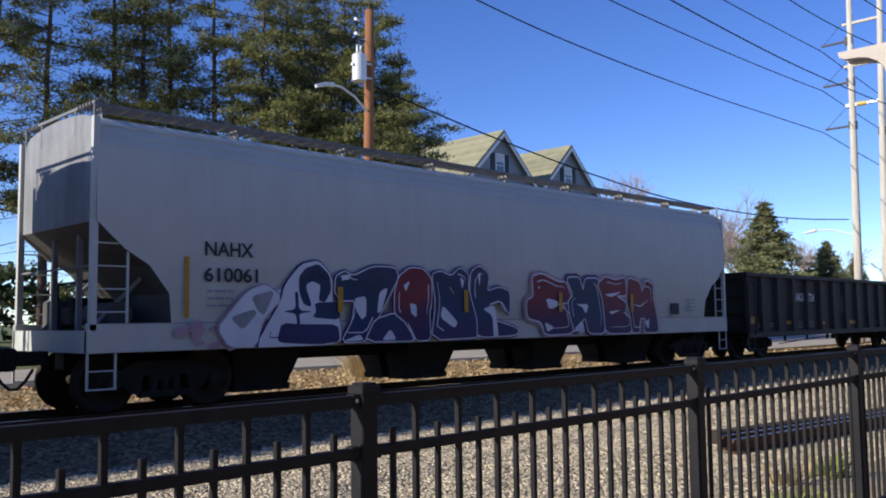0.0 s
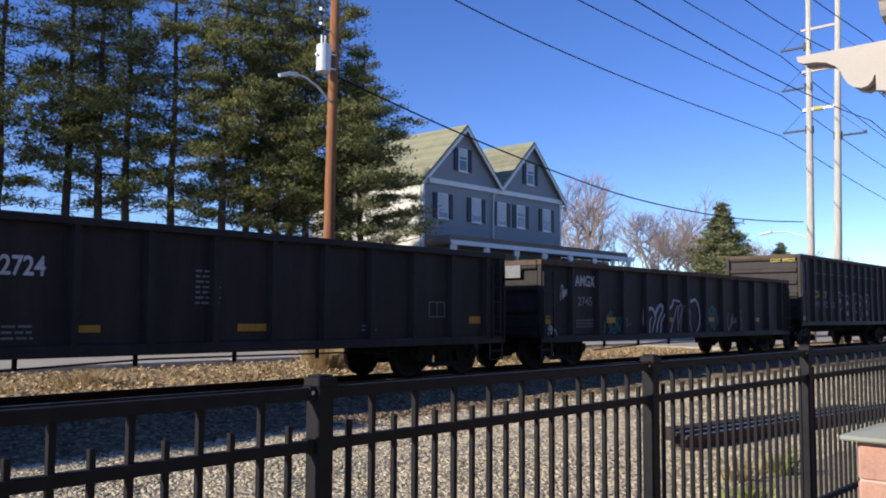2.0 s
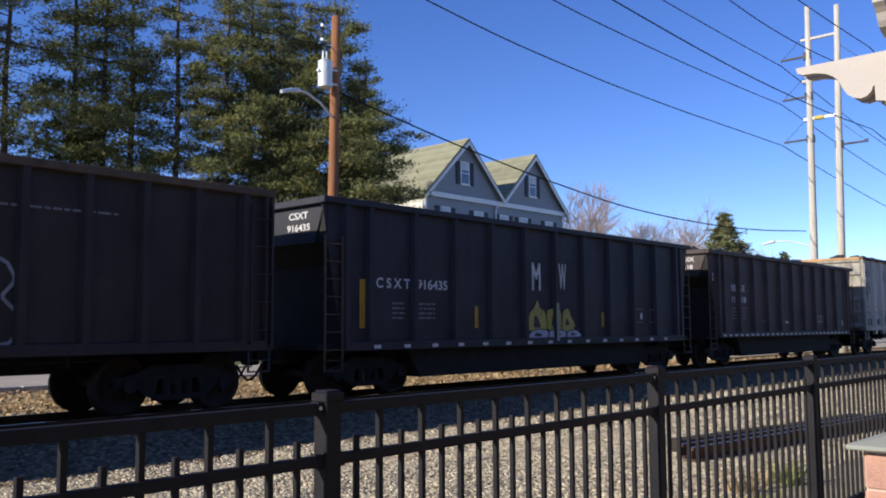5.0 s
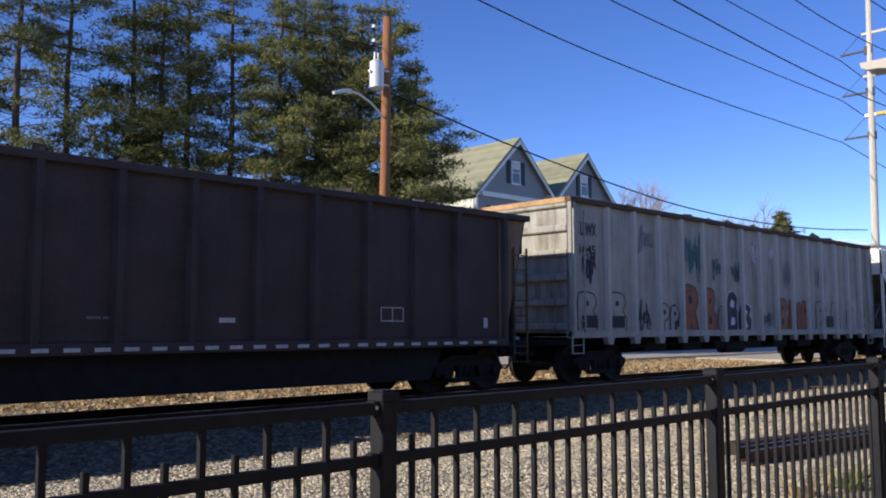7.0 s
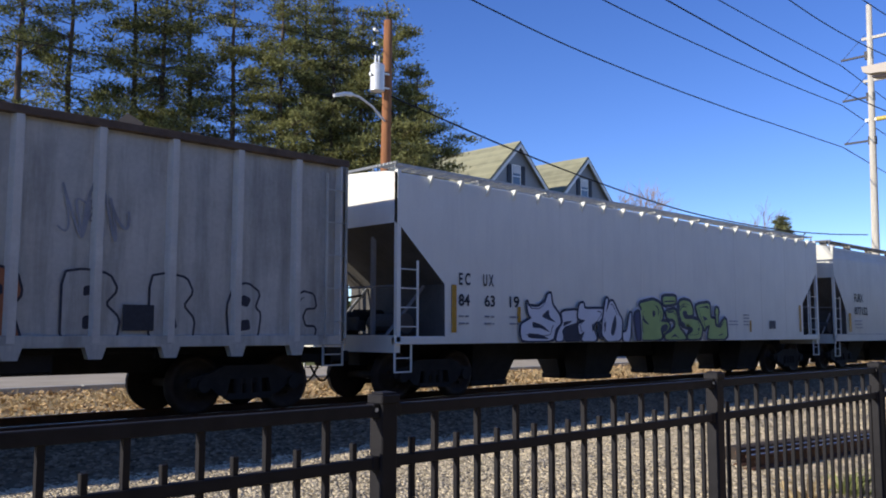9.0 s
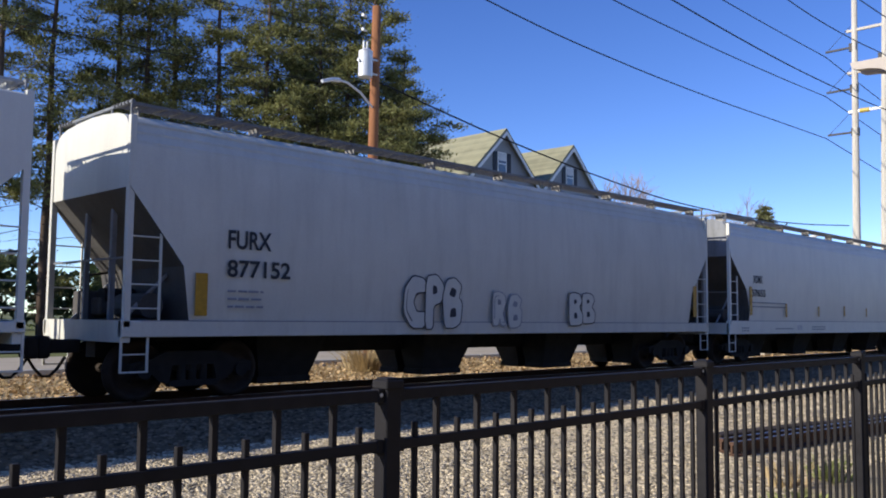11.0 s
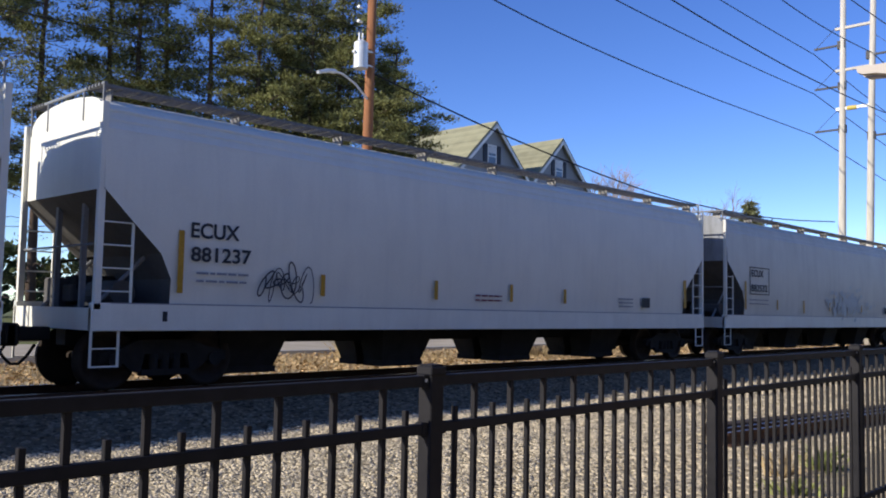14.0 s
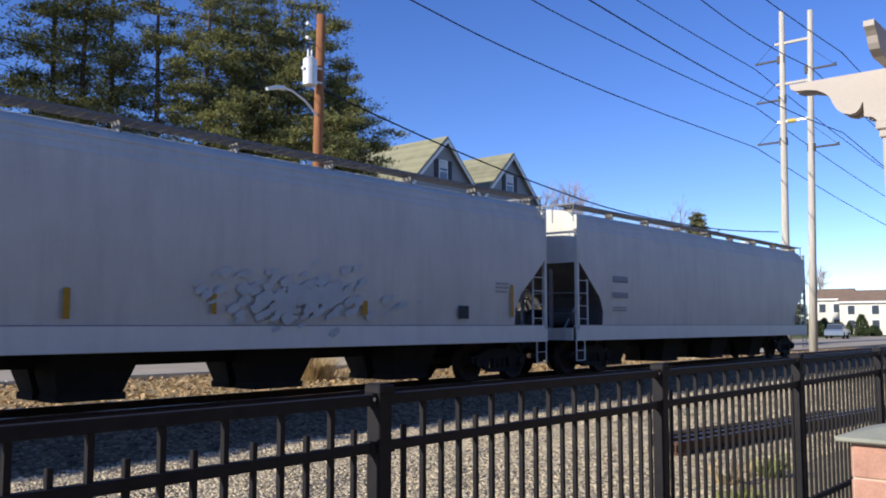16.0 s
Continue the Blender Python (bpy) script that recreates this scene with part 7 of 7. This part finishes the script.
def build_far():
    far_house(128, 30.5, 6.2, 9, 4.6, 1.7, M_SIDINGW, M_SHINGLEB, "white two-storey house with a brown roof", (1.4, 3.4))
    far_house(133, 37.5, 4.0, 8, 5.0, 1.6, M_SIDINGW, M_SHINGLEB, "white gabled house seen far down the street", (1.4, 3.6))
    far_house(150, 16, 12, 10, 4.5, 2.0, M_SIDINGW, M_SHINGLEB, "pale house far down the street", (1.4, 3.2))
    far_house(-6, 46, 14, 10, 6, 3, M_SIDINGW, M_SHINGLEB, "pale house behind the pines", (1.5, 4))
    far_house(66, 62, 12, 10, 6, 3, M_SIDING, M_SHINGLEB, "grey house behind the gabled house", (1.5, 4))
    rng, rnd = np.random.default_rng(3), random.Random(3)

    def shrub_mesh(seed, h, r):
        rg, rd = np.random.default_rng(seed), random.Random(seed)
        cents = []
        for _ in range(420):
            u = rd.random()
            a = rd.uniform(0, 6.283)
            rr = r * math.sin(math.pi * (.12 + .8 * u)) ** .7 * rd.uniform(.6, 1) * (1.25 - .7 * u)
            cents.append((math.cos(a) * rr, math.sin(a) * rr, h * u))
        V, F = blade_cloud(cents, rg, 9, .22, .05, .2)
        return np_mesh("foliage", V, F, M_SHRUB)

    # low evergreen thicket behind the pines
    cents = []
    for _ in range(3200):
        x = rnd.uniform(-75, 58)
        top = 3.6 + 1.1 * math.sin(x * .33) + .8 * math.sin(x * .9 + 1)
        cents.append((x, 63 + rnd.uniform(-1.6, 1.6), ground_z(63) + top * rnd.random() ** .7))
    V, F = blade_cloud(cents, rng, 6, .75, .28, .2)
    tagged(new("thicket", np_mesh("thicket", V, F, M_SHRUB)), "dark evergreen thicket far behind the pine trees", "hedge", kind="stuff")

    kinds = [shrub_mesh(1, 2.6, .9), shrub_mesh(2, 1.3, .9)]
    for x, y, k, s in ((118, 31.2, 0, 1.0), (119, 33.0, 0, .6), (117, 29.5, 1, 1.0), (116, 34.5, 1, 1.1), (119, 36, 0, .8), (114, 30.2, 1, .9), (120, 38, 0, .7), (108, 31, 1, 1.2), (103, 32, 1, 1.3)):
        t = thing("shrub", "clipped dark green garden shrub", "shrub", "garden shrubs", m=pose(x, y, ground_z(y) - .03))
        t.scale = (s, s, s)
        part("stem", tube([(0, 0, 0), (0, 0, .8)], .05, .03, 6), M_BARK, t)
        obj("foliage", kinds[k], t)
    # parked car
    car = thing("parked_car", "silver-blue saloon car parked by the street", "car", m=pose(95, 27.4, -.235, 0, 0, 8))
    part("body", prism([(-2.2, .35), (2.2, .35), (2.25, .75), (1.9, .9), (-1.9, .95), (-2.25, .8)], "y", -.88, .88), M_CARPAINT, car)
    part("cabin", prism([(-1.7, .93), (1.2, .9), (.55, 1.42), (-1.0, 1.45)], "y", -.75, .75), M_GLASS, car)
    part("roof", prism([(-1.02, 1.44), (.57, 1.41), (.5, 1.47), (-.95, 1.5)], "y", -.72, .72), M_CARPAINT, car)
    tm = mesh("wheel", tube([(0, -.11, 0), (0, .11, 0)], .33, n=16), M_TYRE)
    for x in (-1.35, 1.4):
        for y in (-.8, .8):
            obj("wheel", tm, car).location = (x, y, .33)
    # low garden wall beyond the verge
    tuft("dry_grass_clump", "tall straw-coloured ornamental grass clump on the verge", 15.9, 17.9, 1.1, .55, 600, M_DRYGRASS, 1)
    tuft("dry_grass_clump", "straw-coloured dead weeds beside the track", 9.2, 17.8, .5, .9, 260, M_DRYGRASS, 2)
    tuft("dry_grass_clump", "straw-coloured dead weeds beside the track", 23.5, 17.6, .55, .8, 260, M_DRYGRASS, 3)
    tuft("weed", "pale green weed growing through the gravel", 9.6, 3.0, .38, .3, 60, M_WEED, 4, "weed")
    tuft("weed", "straw-coloured weed growing behind the fence", 8.9, 3.1, .45, .3, 40, M_DRYGRASS, 5, "weed")
    tuft("weed", "low green weed growing through the gravel", 8.2, 2.7, .22, .4, 60, M_WEED, 6, "weed")


# ---- movement ----
KNOTS = [0, 3.2, 5.3, 10.2, 12.3, 16]
SPEED = [13.417, 13.083, 13.128, 13.404, 13.342]


def travelled(t):
    s = 0
    for a, b, v in zip(KNOTS, KNOTS[1:], SPEED):
        s += v * min(max(t - a, 0), b - a)
    return s


def motions():
    for car in WAGONS:
        x = car.matrix_basis.translation.x
        walk(car, [(t, pose(x - travelled(t), TRACK_Y, 0)) for t in (0, 1.6, 3.2, 4.2, 5.3, 7.7, 10.2, 11.2, 12.3, 14.2, 16)])
    # every wheel turns alike, so the wheels share one rolling action for each axle position
    for s, wheels in WHEELS.items():
        first = wheels[0]
        walk(first, [(k / 30, pose(.89 * s, 0, .457, 0, -math.degrees(travelled(k / 30) / .457), 0)) for k in range(481)])
        keys = first.animation_data
        for w in wheels[1:]:
            w.rotation_mode = "QUATERNION"
            w.animation_data_create()
            w.animation_data.action = keys.action
            w.animation_data.action_slot = keys.action_slot


build_ground()
build_sky_block()
build_pergola()
build_train()
build_wood_pole()
build_h_frame()
build_wires()
build_pines()
build_far_trees()
build_house()
build_far()
scatter_leaves()
build_fence()
build_track()
scatter_stones()
motions()
